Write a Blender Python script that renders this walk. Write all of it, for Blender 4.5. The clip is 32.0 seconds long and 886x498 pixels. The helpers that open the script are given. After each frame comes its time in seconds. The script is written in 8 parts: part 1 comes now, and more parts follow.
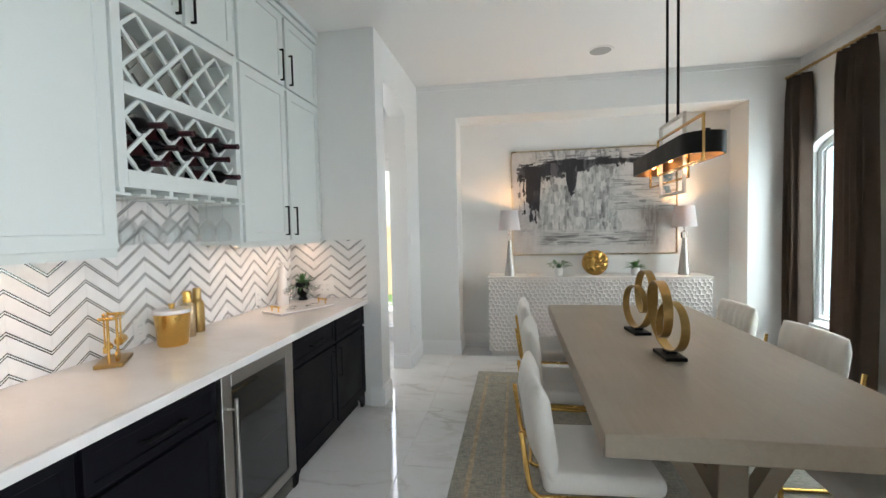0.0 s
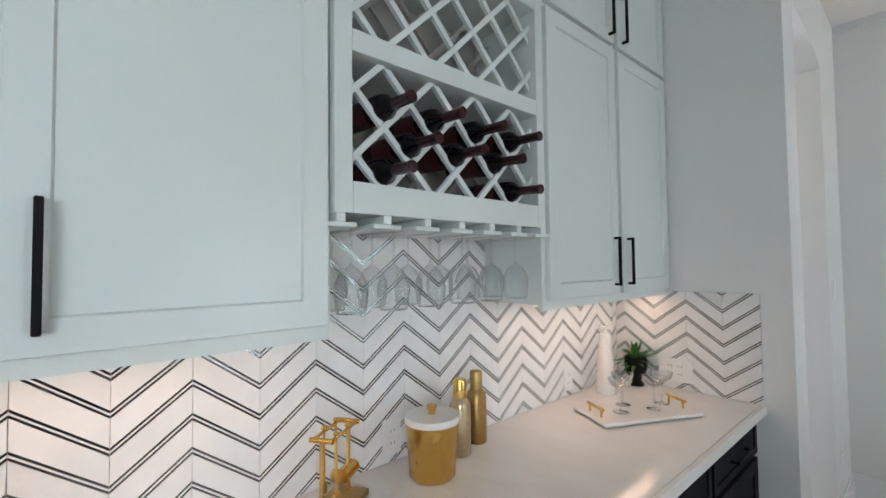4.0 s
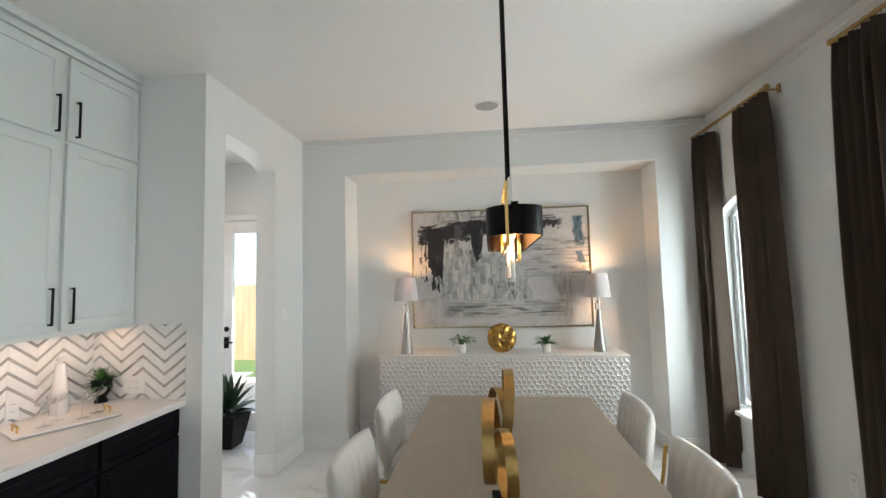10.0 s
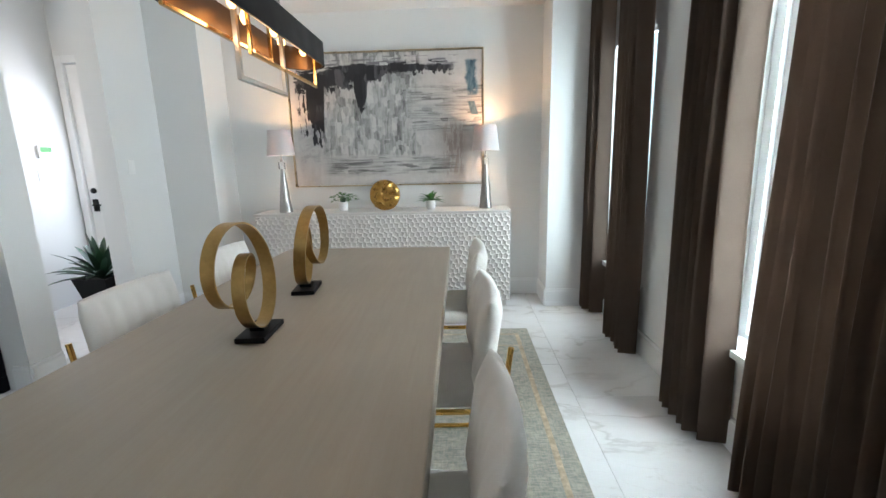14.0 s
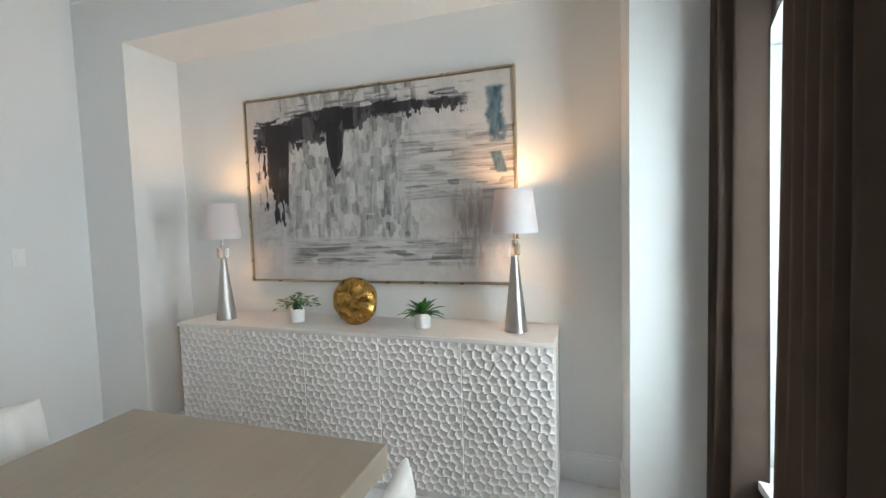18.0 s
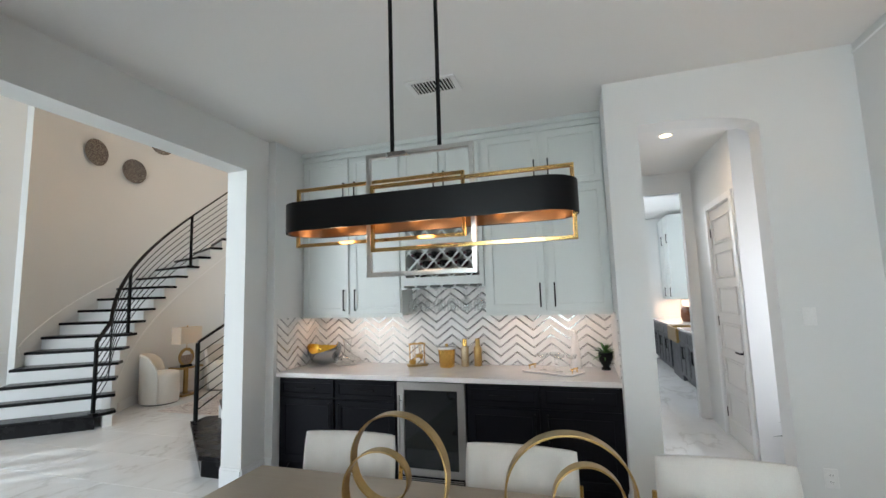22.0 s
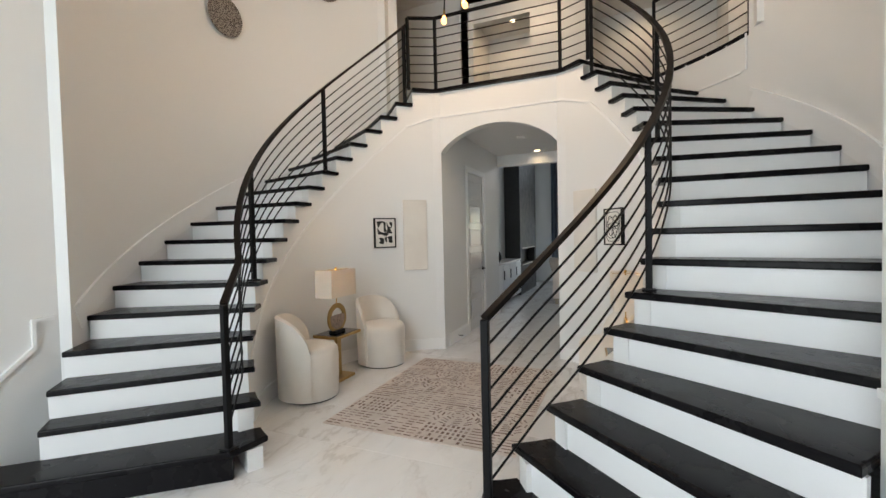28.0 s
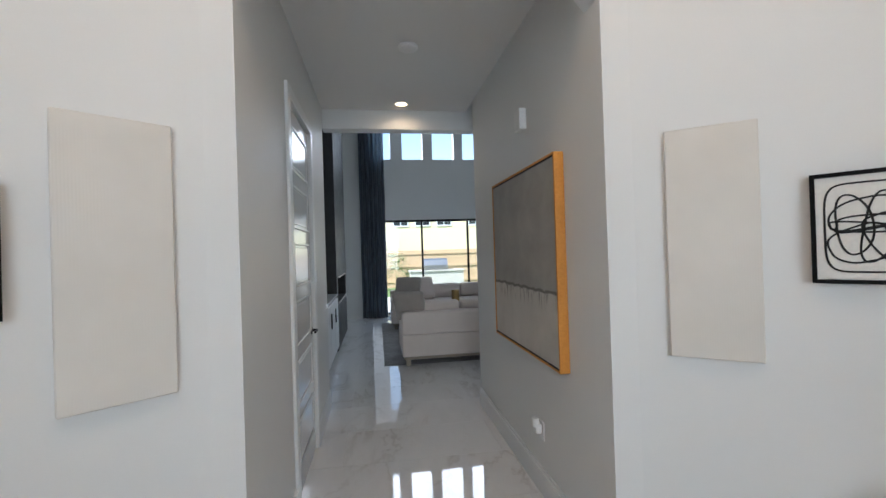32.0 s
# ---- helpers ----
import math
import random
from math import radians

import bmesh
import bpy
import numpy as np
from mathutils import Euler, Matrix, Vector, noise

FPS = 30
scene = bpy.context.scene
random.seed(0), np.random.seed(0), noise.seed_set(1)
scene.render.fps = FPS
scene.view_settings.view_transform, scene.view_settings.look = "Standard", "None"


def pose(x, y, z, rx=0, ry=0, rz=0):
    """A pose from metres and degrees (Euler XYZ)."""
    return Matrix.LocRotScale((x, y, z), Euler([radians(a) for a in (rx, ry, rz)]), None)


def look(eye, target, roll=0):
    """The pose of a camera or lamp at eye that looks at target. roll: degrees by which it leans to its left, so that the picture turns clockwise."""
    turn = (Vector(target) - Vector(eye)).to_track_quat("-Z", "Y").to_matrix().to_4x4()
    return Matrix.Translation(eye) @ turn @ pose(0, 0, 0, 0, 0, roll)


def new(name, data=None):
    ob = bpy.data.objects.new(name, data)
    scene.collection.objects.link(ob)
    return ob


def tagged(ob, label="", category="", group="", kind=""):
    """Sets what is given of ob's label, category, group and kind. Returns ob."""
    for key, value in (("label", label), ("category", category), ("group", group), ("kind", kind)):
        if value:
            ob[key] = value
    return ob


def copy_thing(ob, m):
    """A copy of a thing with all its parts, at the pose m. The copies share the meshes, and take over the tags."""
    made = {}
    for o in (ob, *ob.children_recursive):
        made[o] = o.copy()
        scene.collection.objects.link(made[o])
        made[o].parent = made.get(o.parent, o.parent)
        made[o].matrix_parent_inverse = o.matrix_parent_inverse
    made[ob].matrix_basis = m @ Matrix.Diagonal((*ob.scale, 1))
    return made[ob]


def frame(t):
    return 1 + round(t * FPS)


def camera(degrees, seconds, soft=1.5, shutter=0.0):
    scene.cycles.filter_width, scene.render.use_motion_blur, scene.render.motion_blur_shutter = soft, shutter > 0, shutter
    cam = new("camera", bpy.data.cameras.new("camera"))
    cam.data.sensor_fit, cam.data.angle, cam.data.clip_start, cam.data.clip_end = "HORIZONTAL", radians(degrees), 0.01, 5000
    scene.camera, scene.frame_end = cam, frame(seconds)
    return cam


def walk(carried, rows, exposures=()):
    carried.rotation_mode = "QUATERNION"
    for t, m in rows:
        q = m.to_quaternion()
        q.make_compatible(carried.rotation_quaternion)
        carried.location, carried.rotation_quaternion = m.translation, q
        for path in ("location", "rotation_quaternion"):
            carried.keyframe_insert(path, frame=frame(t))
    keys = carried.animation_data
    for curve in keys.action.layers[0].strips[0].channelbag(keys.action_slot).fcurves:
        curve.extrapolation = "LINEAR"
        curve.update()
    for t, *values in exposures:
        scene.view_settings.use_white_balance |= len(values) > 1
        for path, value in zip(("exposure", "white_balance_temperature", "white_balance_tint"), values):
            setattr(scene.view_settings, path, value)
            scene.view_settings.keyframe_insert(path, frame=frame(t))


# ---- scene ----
cam = camera(91.7, 32.0)
PATH = [
    (0, (-0.025, -0.024, 1.481), (-0.356, 1.946, 1.392), -1.2),
    (0.5, (-0.076, 0.018, 1.48), (-0.726, 1.907, 1.385), -1.4),
    (1, (-0.257, 0.166, 1.53), (-1.138, 1.96, 1.453), -1.3),
    (1.5, (-0.374, 0.323, 1.588), (-1.422, 2.026, 1.579), -1.5),
    (2, (-0.444, 0.548, 1.643), (-1.628, 2.157, 1.742), -1.5),
    (2.5, (-0.501, 0.691, 1.614), (-1.803, 2.2, 1.78), -1.3),
    (3, (-0.608, 0.821, 1.555), (-2.004, 2.243, 1.722), -1.3),
    (3.5, (-0.741, 0.977, 1.573), (-2.183, 2.357, 1.693), -1.2),
    (5.5, (-0.581, 1.126, 1.525), (-2.288, 2.168, 1.5), -0.4),
    (6, (-0.363, 0.894, 1.555), (-2.107, 1.873, 1.552), -1.1),
    (6.5, (-0.118, 0.823, 1.571), (-1.873, 1.782, 1.567), -1.2),
    (7, (0.09, 0.8, 1.592), (-1.655, 1.778, 1.599), -1.3),
    (7.5, (0.16, 0.786, 1.617), (-1.541, 1.838, 1.661), -1.3),
    (8, (0.212, 0.783, 1.617), (-1.354, 2.024, 1.705), -1.4),
    (8.5, (0.276, 0.73, 1.62), (-0.989, 2.275, 1.733), -1.5),
    (9, (0.338, 0.639, 1.64), (-0.494, 2.455, 1.742), -1.4),
    (9.5, (0.515, 0.642, 1.649), (0.07, 2.589, 1.765), -1.3),
    (10, (0.784, 0.707, 1.671), (0.568, 2.691, 1.811), -1.4),
    (10.5, (0.948, 0.856, 1.646), (0.827, 2.846, 1.808), -1.5),
    (11, (1.097, 1.035, 1.627), (0.998, 3.024, 1.808), -1.5),
    (11.5, (1.331, 1.092, 1.655), (1.212, 3.079, 1.849), -1.6),
    (12, (1.492, 1.099, 1.648), (1.334, 3.084, 1.839), -1.7),
    (12.5, (1.506, 1.067, 1.557), (1.311, 3.054, 1.661), -1.8),
    (13, (1.51, 1.008, 1.45), (1.308, 2.996, 1.36), -1.8),
    (13.5, (1.525, 0.976, 1.368), (1.36, 2.944, 1.051), -1.6),
    (15.5, (1.876, 1.493, 1.472), (2.003, 3.435, 1.01), -1.4),
    (16, (1.941, 1.746, 1.519), (2.038, 3.708, 1.142), -1.5),
    (16.5, (2.101, 1.938, 1.531), (2.093, 3.917, 1.245), -1.6),
    (17, (2.221, 2.184, 1.511), (2.045, 4.166, 1.302), -1.6),
    (17.5, (2.193, 2.511, 1.508), (1.825, 4.47, 1.351), -1.6),
    (18, (2.172, 2.826, 1.528), (1.565, 4.727, 1.404), -1.7),
    (18.5, (2.173, 3.09, 1.552), (1.207, 4.84, 1.487), -1.9),
    (19, (2.112, 3.206, 1.566), (0.746, 4.667, 1.567), -2.1),
    (19.5, (2.066, 3.289, 1.582), (0.325, 4.268, 1.669), -1.9),
    (20, (2.104, 3.345, 1.605), (0.15, 3.741, 1.758), -1.8),
    (20.5, (2.172, 3.292, 1.662), (0.184, 3.223, 1.869), -1.7),
    (21, (2.229, 3.238, 1.693), (0.278, 2.888, 1.956), -1.4),
    (21.5, (2.247, 3.21, 1.688), (0.329, 2.72, 1.976), -1.6),
    (22, (2.214, 3.169, 1.579), (0.317, 2.575, 1.799), -1.7),
    (22.5, (2.22, 3.16, 1.459), (0.353, 2.446, 1.509), -1.4),
    (23, (2.229, 3.063, 1.385), (0.425, 2.21, 1.254), -1.0),
    (23.5, (2.18, 2.778, 1.42), (0.46, 1.787, 1.174), -0.8),
    (24, (2.039, 2.46, 1.442), (0.392, 1.358, 1.173), -0.9),
    (24.5, (1.839, 2.119, 1.484), (0.236, 0.947, 1.246), -1.1),
    (25, (1.748, 1.726, 1.497), (0.162, 0.522, 1.311), -1.2),
    (25.5, (1.621, 1.316, 1.509), (0.033, 0.109, 1.366), -1.3),
    (27.5, (0.303, -0.205, 1.506), (-1.464, -1.139, 1.431), -1.2),
    (28, (0.018, -0.656, 1.513), (-1.826, -1.428, 1.453), -1.3),
    (28.5, (-0.38, -0.992, 1.503), (-2.289, -1.587, 1.457), -1.3),
    (29, (-0.808, -1.314, 1.508), (-2.765, -1.722, 1.473), -1.2),
    (29.5, (-1.193, -1.602, 1.53), (-3.18, -1.828, 1.505), -1.4),
    (30, (-1.652, -1.784, 1.508), (-3.652, -1.841, 1.489), -1.4),
    (30.5, (-2.121, -1.986, 1.492), (-4.12, -1.91, 1.475), -1.5),
    (31, (-2.574, -2.095, 1.481), (-4.566, -1.912, 1.469), -1.6),
    (31.5, (-3.074, -2.179, 1.535), (-5.058, -1.927, 1.531), -1.6),
    (32, (-3.552, -2.356, 1.533), (-5.529, -2.052, 1.544), -1.8),
]
# exposure and white balance of the carried camera: seconds, stops, kelvin, tint
LEVELS = [
    (0.0, 0.03, 6450, 0), (1.0, -0.02, 6200, 0), (2.0, -0.13, 6200, 0), (3.0, -0.27, 6250, 0), (6.0, -0.28, 6200, 0), (7.0, -0.18, 6200, 0), (8.0, -0.20, 6350, 0),
    (9.0, -0.25, 6700, 0), (10.0, -0.12, 6600, 0), (11.0, -0.28, 6450, 0), (12.0, -0.16, 6200, 0), (13.0, -0.04, 6250, 0), (16.0, 0.13, 5850, -3), (17.0, -0.14, 5950, 0),
    (18.0, -0.15, 6300, 0), (19.0, -0.17, 6550, 0), (20.0, -0.09, 6200, 0), (21.0, -0.19, 6300, 0), (22.0, -0.23, 6350, 0), (23.0, -0.27, 6500, 5), (24.0, -0.17, 6450, 3),
    (25.0, -0.15, 6750, 3), (28.0, 0.01, 6650, 2), (29.0, 0.28, 6300, 0), (30.0, 0.24, 6000, 0), (31.0, 0.03, 5800, 0), (32.0, -0.04, 6050, 2)]
walk(cam, [(t, look(eye, target, roll)) for t, eye, target, roll in PATH],
     [(t, 1.3 + e, k, 10 + g) for t, e, k, g in LEVELS])

# ---- world and light ----
world = bpy.data.worlds.new("sky")
scene.world = world
world.use_nodes = True
wn = world.node_tree
sky = wn.nodes.new("ShaderNodeTexSky")
sky.sky_type = "NISHITA"
sky.sun_disc = False
sky.sun_elevation, sky.sun_rotation = radians(51), radians(145)
wn.links.new(sky.outputs[0], wn.nodes["Background"].inputs[0])
wn.nodes["Background"].inputs[1].default_value = 0.15


LAMP = 0.4  # the room lamps against the daylight outside


def area_lamp(name, m, w, h, power, color=(1, 1, 1), spread=180):
    d = bpy.data.lights.new(name, "AREA")
    d.shape, d.size, d.size_y, d.energy, d.color, d.spread = "RECTANGLE", w, h, power * LAMP, color, radians(spread)
    ob = new(name, d)
    ob.matrix_world = m
    return ob


def bulb_lamp(name, at, power, color=(1, 0.62, 0.3), r=0.03):
    d = bpy.data.lights.new(name, "POINT")
    d.energy, d.color, d.shadow_soft_size = power * LAMP, color, r
    ob = new(name, d)
    ob.location = at
    return ob


def spot_lamp(name, at, power, color=(1, 0.75, 0.5), angle=130, r=0.06):
    d = bpy.data.lights.new(name, "SPOT")
    d.energy, d.color, d.shadow_soft_size, d.spot_size, d.spot_blend = power * LAMP, color, r, radians(angle), 0.6
    ob = new(name, d)
    ob.location = at
    return ob


sun_d = bpy.data.lights.new("sun", "SUN")
sun_d.energy, sun_d.angle, sun_d.color = 5.0, radians(0.6), (1, 0.95, 0.87)
sun = new("sun", sun_d)
sun.matrix_world = look((0, 0, 30), (-14, 20, 0))
DAY = (0.86, 0.94, 1.0)
WINDAY = (0.92, 0.965, 0.985)
# daylight in the openings: dining windows, front glazing of the foyer, living room glazing, back door
area_lamp("daylight_dining_far", look((3.06, 4.415, 1.42), (0, 4.415, 1.30)), 0.83, 1.84, 54, WINDAY)
area_lamp("daylight_dining_near", look((3.06, 2.65, 1.42), (0, 2.65, 1.30)), 0.80, 1.84, 120, WINDAY)
area_lamp("daylight_front", look((3.6, -2.2, 2.2), (-3, -2.2, 1.0)), 3.2, 3.6, 222, DAY)
area_lamp("daylight_living", look((-13.7, -0.2, 1.3), (-9, -0.2, 1.0)), 4.6, 2.2, 20, DAY)
area_lamp("daylight_living_high", look((-14.3, -0.6, 4.27), (-9, -0.6, 3.2)), 3.7, 1.1, 115, DAY)
# stands in for an unseen kitchen window; the wall behind is solid
area_lamp("daylight_fill_kitchen", look((-6.6, 3.44, 2.1), (-6.6, 5, 1.6)), 3.2, 1.6, 120, DAY)
area_lamp("daylight_back_door", look((-1.9, 5.50, 1.5), (-1.9, 3, 1.0)), 0.6, 1.6, 20, (0.97, 0.95, 1.0))
# fill added inside the closed study, which has no window
area_lamp("daylight_fill_study", look((1.9, -7.2, 1.8), (-1, -7.2, 1.2)), 1.6, 1.6, 80, DAY)

# ---- materials ----


class Nodes:
    """A node material with short calls."""

    def __init__(self, name):
        self.m = bpy.data.materials.new(name)
        self.m.use_nodes = True
        self.t = self.m.node_tree
        self.b = self.t.nodes["Principled BSDF"]

    def n(self, kind, **kw):
        nd = self.t.nodes.new("ShaderNode" + kind)
        for k, v in kw.items():
            nd.inputs[k].default_value = v
        return nd

    def l(self, a, b):
        self.t.links.new(a, b)

    def at(self, scale=(1, 1, 1), rnd=False, rot=(0, 0, 0)):
        tc = self.n("NewGeometry") if not rnd == "obj" else self.n("TexCoord")
        out = tc.outputs["Position"] if not rnd == "obj" else tc.outputs["Object"]
        mp = self.n("Mapping")
        mp.inputs["Scale"].default_value = scale
        mp.inputs["Rotation"].default_value = rot
        self.l(out, mp.inputs["Vector"])
        if rnd is True:
            oi = self.n("ObjectInfo")
            mul = self.n("Math")
            mul.operation = "MULTIPLY"
            mul.inputs[1].default_value = 37.0
            self.l(oi.outputs["Random"], mul.inputs[0])
            add = self.n("VectorMath")
            add.operation = "ADD"
            self.l(mp.outputs[0], add.inputs[0])
            self.l(mul.outputs[0], add.inputs[1])
            return add.outputs[0]
        return mp.outputs[0]

    def noise(self, vec, scale, detail=4, rough=0.5, dist=0.0):
        nd = self.n("TexNoise", Scale=scale, Detail=detail, Roughness=rough, Distortion=dist)
        self.l(vec, nd.inputs["Vector"])
        return nd.outputs["Fac"]

    def ramp(self, fac, stops):
        nd = self.n("ValToRGB")
        e = nd.color_ramp.elements
        while len(e) < len(stops):
            e.new(0.5)
        for el, (p, c) in zip(e, stops):
            el.position = p
            el.color = (*c, 1) if len(c) == 3 else c
        self.l(fac, nd.inputs["Fac"])
        return nd.outputs["Color"]

    def mix(self, fac, a, b, mode="MIX"):
        nd = self.t.nodes.new("ShaderNodeMix")
        nd.data_type, nd.blend_type = "RGBA", mode
        for sock, v in ((nd.inputs[0], fac), (nd.inputs[6], a), (nd.inputs[7], b)):
            if isinstance(v, (int, float)):
                sock.default_value = v
            elif isinstance(v, tuple):
                sock.default_value = (*v, 1)
            else:
                self.l(v, sock)
        return nd.outputs[2]

    def bump(self, fac, strength=0.2, dist=0.002):
        nd = self.n("Bump", Strength=strength, Distance=dist)
        self.l(fac, nd.inputs["Height"])
        self.l(nd.outputs[0], self.b.inputs["Normal"])
        return nd

    def out(self, color=None, rough=None, metal=None, **kw):
        for key, v in (("Base Color", color), ("Roughness", rough), ("Metallic", metal)):
            if v is None:
                continue
            if isinstance(v, tuple):
                self.b.inputs[key].default_value = (*v, 1)
            elif isinstance(v, (int, float)):
                self.b.inputs[key].default_value = v
            else:
                self.l(v, self.b.inputs[key])
        for key, v in kw.items():
            self.b.inputs[key.replace("_", " ")].default_value = v
        return self.m


def grainy(name, col, rough=0.5, metal=0.0, scale=60, var=0.06, bump=0.05, big=3.0, dist=0.001, **kw):
    """Plain surface with variation at two scales."""
    s = Nodes(name)
    p = s.at(rnd=True)
    lo = tuple(c * (1 - var) for c in col)
    hi = tuple(min(1, c * (1 + var)) for c in col)
    a = s.ramp(s.noise(p, big, 3), [(0.3, lo), (0.7, hi)])
    f = s.noise(p, scale, 5, 0.6)
    c = s.mix(0.5, a, s.ramp(f, [(0.35, lo), (0.65, hi)]))
    s.bump(f, bump, dist)
    r = s.ramp(s.noise(p, big * 2, 3), [(0.3, (rough * 0.85,) * 3), (0.7, (min(1, rough * 1.15),) * 3)])
    return s.out(c, r, metal, **kw)


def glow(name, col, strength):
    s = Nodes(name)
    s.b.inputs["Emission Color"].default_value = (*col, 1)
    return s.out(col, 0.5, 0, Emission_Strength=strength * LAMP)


def clear(name, col=(1, 1, 1), rough=0.0, ior=1.45):
    s = Nodes(name)
    return s.out(col, rough, 0, Transmission_Weight=1.0, IOR=ior)


def thin_pane(name, tint=(0.96, 1, 1), gloss=0.6, power=3.0):
    s = Nodes(name)
    g, tr, mx = s.n("BsdfGlossy", Roughness=0.0), s.n("BsdfTransparent"), s.n("MixShader")
    tr.inputs[0].default_value = (*tint, 1)
    lw = s.n("LayerWeight", Blend=0.5)
    pw, sc = s.n("Math"), s.n("Math")
    pw.operation, sc.operation = "POWER", "MULTIPLY_ADD"
    pw.inputs[1].default_value, sc.inputs[1].default_value, sc.inputs[2].default_value = power, gloss, 0.035
    s.l(lw.outputs["Facing"], pw.inputs[0])
    s.l(pw.outputs[0], sc.inputs[0])
    s.l(sc.outputs[0], mx.inputs[0])
    s.l(tr.outputs[0], mx.inputs[1])
    s.l(g.outputs[0], mx.inputs[2])
    s.l(mx.outputs[0], s.t.nodes["Material Output"].inputs[0])
    return s.m


def marble(name, base, vein, scale=1.0, rough=0.08, amount=1.0, rnd=True):
    s = Nodes(name)
    p = s.at((scale, scale * 1.5, scale), rnd, rot=(0, 0, 0.6))
    warp = s.n("TexNoise", Scale=1.6, Detail=5.0, Roughness=0.6)
    s.l(p, warp.inputs["Vector"])
    v = s.mix(0.55, p, warp.outputs["Color"], "ADD")
    n1 = s.noise(v, 1.1, 6, 0.55, 0.6)
    veins = s.ramp(n1, [(0.455, (0, 0, 0)), (0.495, (1, 1, 1)), (0.505, (1, 1, 1)), (0.56, (0, 0, 0))])
    mask = s.ramp(s.noise(p, 0.9, 2), [(0.42, (0, 0, 0)), (0.62, (1, 1, 1))])
    f = s.mix(1.0, veins, mask, "MULTIPLY")
    f = s.mix(1.0, f, (amount, amount, amount), "MULTIPLY")
    cloud = s.ramp(s.noise(p, 2.2, 5, 0.6), [(0.3, tuple(c * 0.9 for c in base)), (0.7, base)])
    c = s.mix(f, cloud, vein)
    return s.out(c, rough)


def floor_marble():
    """Polished white tile with soft grey clouds and thin slanting veins."""
    s = Nodes("polished_marble_tile")
    p = s.at((1.0, 2.3, 1.0), True, rot=(0, 0, 0.75))
    warp = s.n("TexNoise", Scale=1.3, Detail=6.0, Roughness=0.62)
    s.l(p, warp.inputs["Vector"])
    v = s.mix(0.5, p, warp.outputs["Color"], "ADD")
    n1 = s.noise(v, 0.9, 5, 0.55, 0.5)
    broad = s.ramp(n1, [(0.40, (0, 0, 0)), (0.48, (0.55, 0.55, 0.55)), (0.50, (0.6, 0.6, 0.6)), (0.60, (0, 0, 0))])
    thin = s.ramp(n1, [(0.475, (0, 0, 0)), (0.497, (1, 1, 1)), (0.522, (0, 0, 0))])
    n2 = s.noise(v, 2.1, 6, 0.6, 0.8)
    hair = s.ramp(n2, [(0.488, (0, 0, 0)), (0.50, (0.7, 0.7, 0.7)), (0.51, (0, 0, 0))])
    m1 = s.ramp(s.noise(p, 0.8, 3), [(0.40, (0, 0, 0)), (0.60, (1, 1, 1))])
    m2 = s.ramp(s.noise(p, 1.1, 3, 0.5, 1.0), [(0.45, (0, 0, 0)), (0.65, (1, 1, 1))])
    base = s.ramp(s.noise(p, 1.7, 5, 0.6), [(0.3, (0.74, 0.74, 0.735)), (0.7, (0.80, 0.80, 0.795))])
    c = s.mix(s.mix(1.0, broad, m1, "MULTIPLY"), base, (0.69, 0.68, 0.67))
    c = s.mix(s.mix(1.0, thin, m1, "MULTIPLY"), c, (0.58, 0.565, 0.55))
    c = s.mix(s.mix(1.0, hair, m2, "MULTIPLY"), c, (0.64, 0.62, 0.60))
    return s.out(c, 0.025, None, Specular_IOR_Level=0.6)


def wood(name, c1, c2, rough=0.5, scale=(1, 12, 12), bump=0.15):
    s = Nodes(name)
    p = s.at(scale, True)
    f = s.noise(p, 6, 6, 0.65, 0.4)
    c = s.ramp(f, [(0.3, c1), (0.7, c2)])
    big = s.ramp(s.noise(s.at((1, 1, 1), True), 1.5, 2), [(0.3, (0.9, 0.9, 0.9)), (0.7, (1.05, 1.05, 1.05))])
    s.bump(f, bump, 0.001)
    return s.out(s.mix(1.0, c, big, "MULTIPLY"), rough)


def fabric(name, c, scale=400, bump=0.4, rough=0.95, var=0.12, sheen=0.3, dist=0.002):
    s = Nodes(name)
    p = s.at(rnd=True)
    f = s.noise(p, scale, 3, 0.7)
    big = s.noise(p, 5, 3)
    lo = tuple(v * (1 - var) for v in c)
    hi = tuple(min(1, v * (1 + var)) for v in c)
    col = s.mix(0.5, s.ramp(f, [(0.3, lo), (0.7, hi)]), s.ramp(big, [(0.3, lo), (0.7, hi)]))
    s.bump(f, bump, dist)
    return s.out(col, rough, 0, Sheen_Weight=sheen)


WALL = grainy("wall_paint", (0.745, 0.752, 0.743), 0.6, 0, 220, 0.015, 0.05, 1.5)
CEIL = grainy("ceiling_paint", (0.78, 0.775, 0.76), 0.75, 0, 180, 0.012, 0.05, 1.2)
TRIM = grainy("trim_paint", (0.8, 0.81, 0.81), 0.35, 0, 150, 0.012, 0.03, 2)
CABW = grainy("cabinet_white_paint", (0.655, 0.69, 0.673), 0.35, 0, 150, 0.015, 0.03, 2)
CABB = grainy("cabinet_black_paint", (0.0035, 0.0035, 0.006), 0.5, 0, 150, 0.1, 0.03, 2, Specular_IOR_Level=0.12)
BLACK = grainy("black_metal", (0.005, 0.005, 0.0055), 0.42, 0.0, 90, 0.1, 0.04, 4, Specular_IOR_Level=0.14)
BRONZE = grainy("dark_bronze", (0.009, 0.006, 0.005), 0.4, 0.0, 70, 0.25, 0.1, 5, Specular_IOR_Level=0.13)
TREAD = grainy("stained_black_wood", (0.005, 0.0046, 0.0056), 0.27, 0, 60, 0.2, 0.05, 3, Specular_IOR_Level=0.11)
GOLD = grainy("brushed_gold", (0.72, 0.45, 0.13), 0.25, 1.0, 120, 0.08, 0.06, 6)
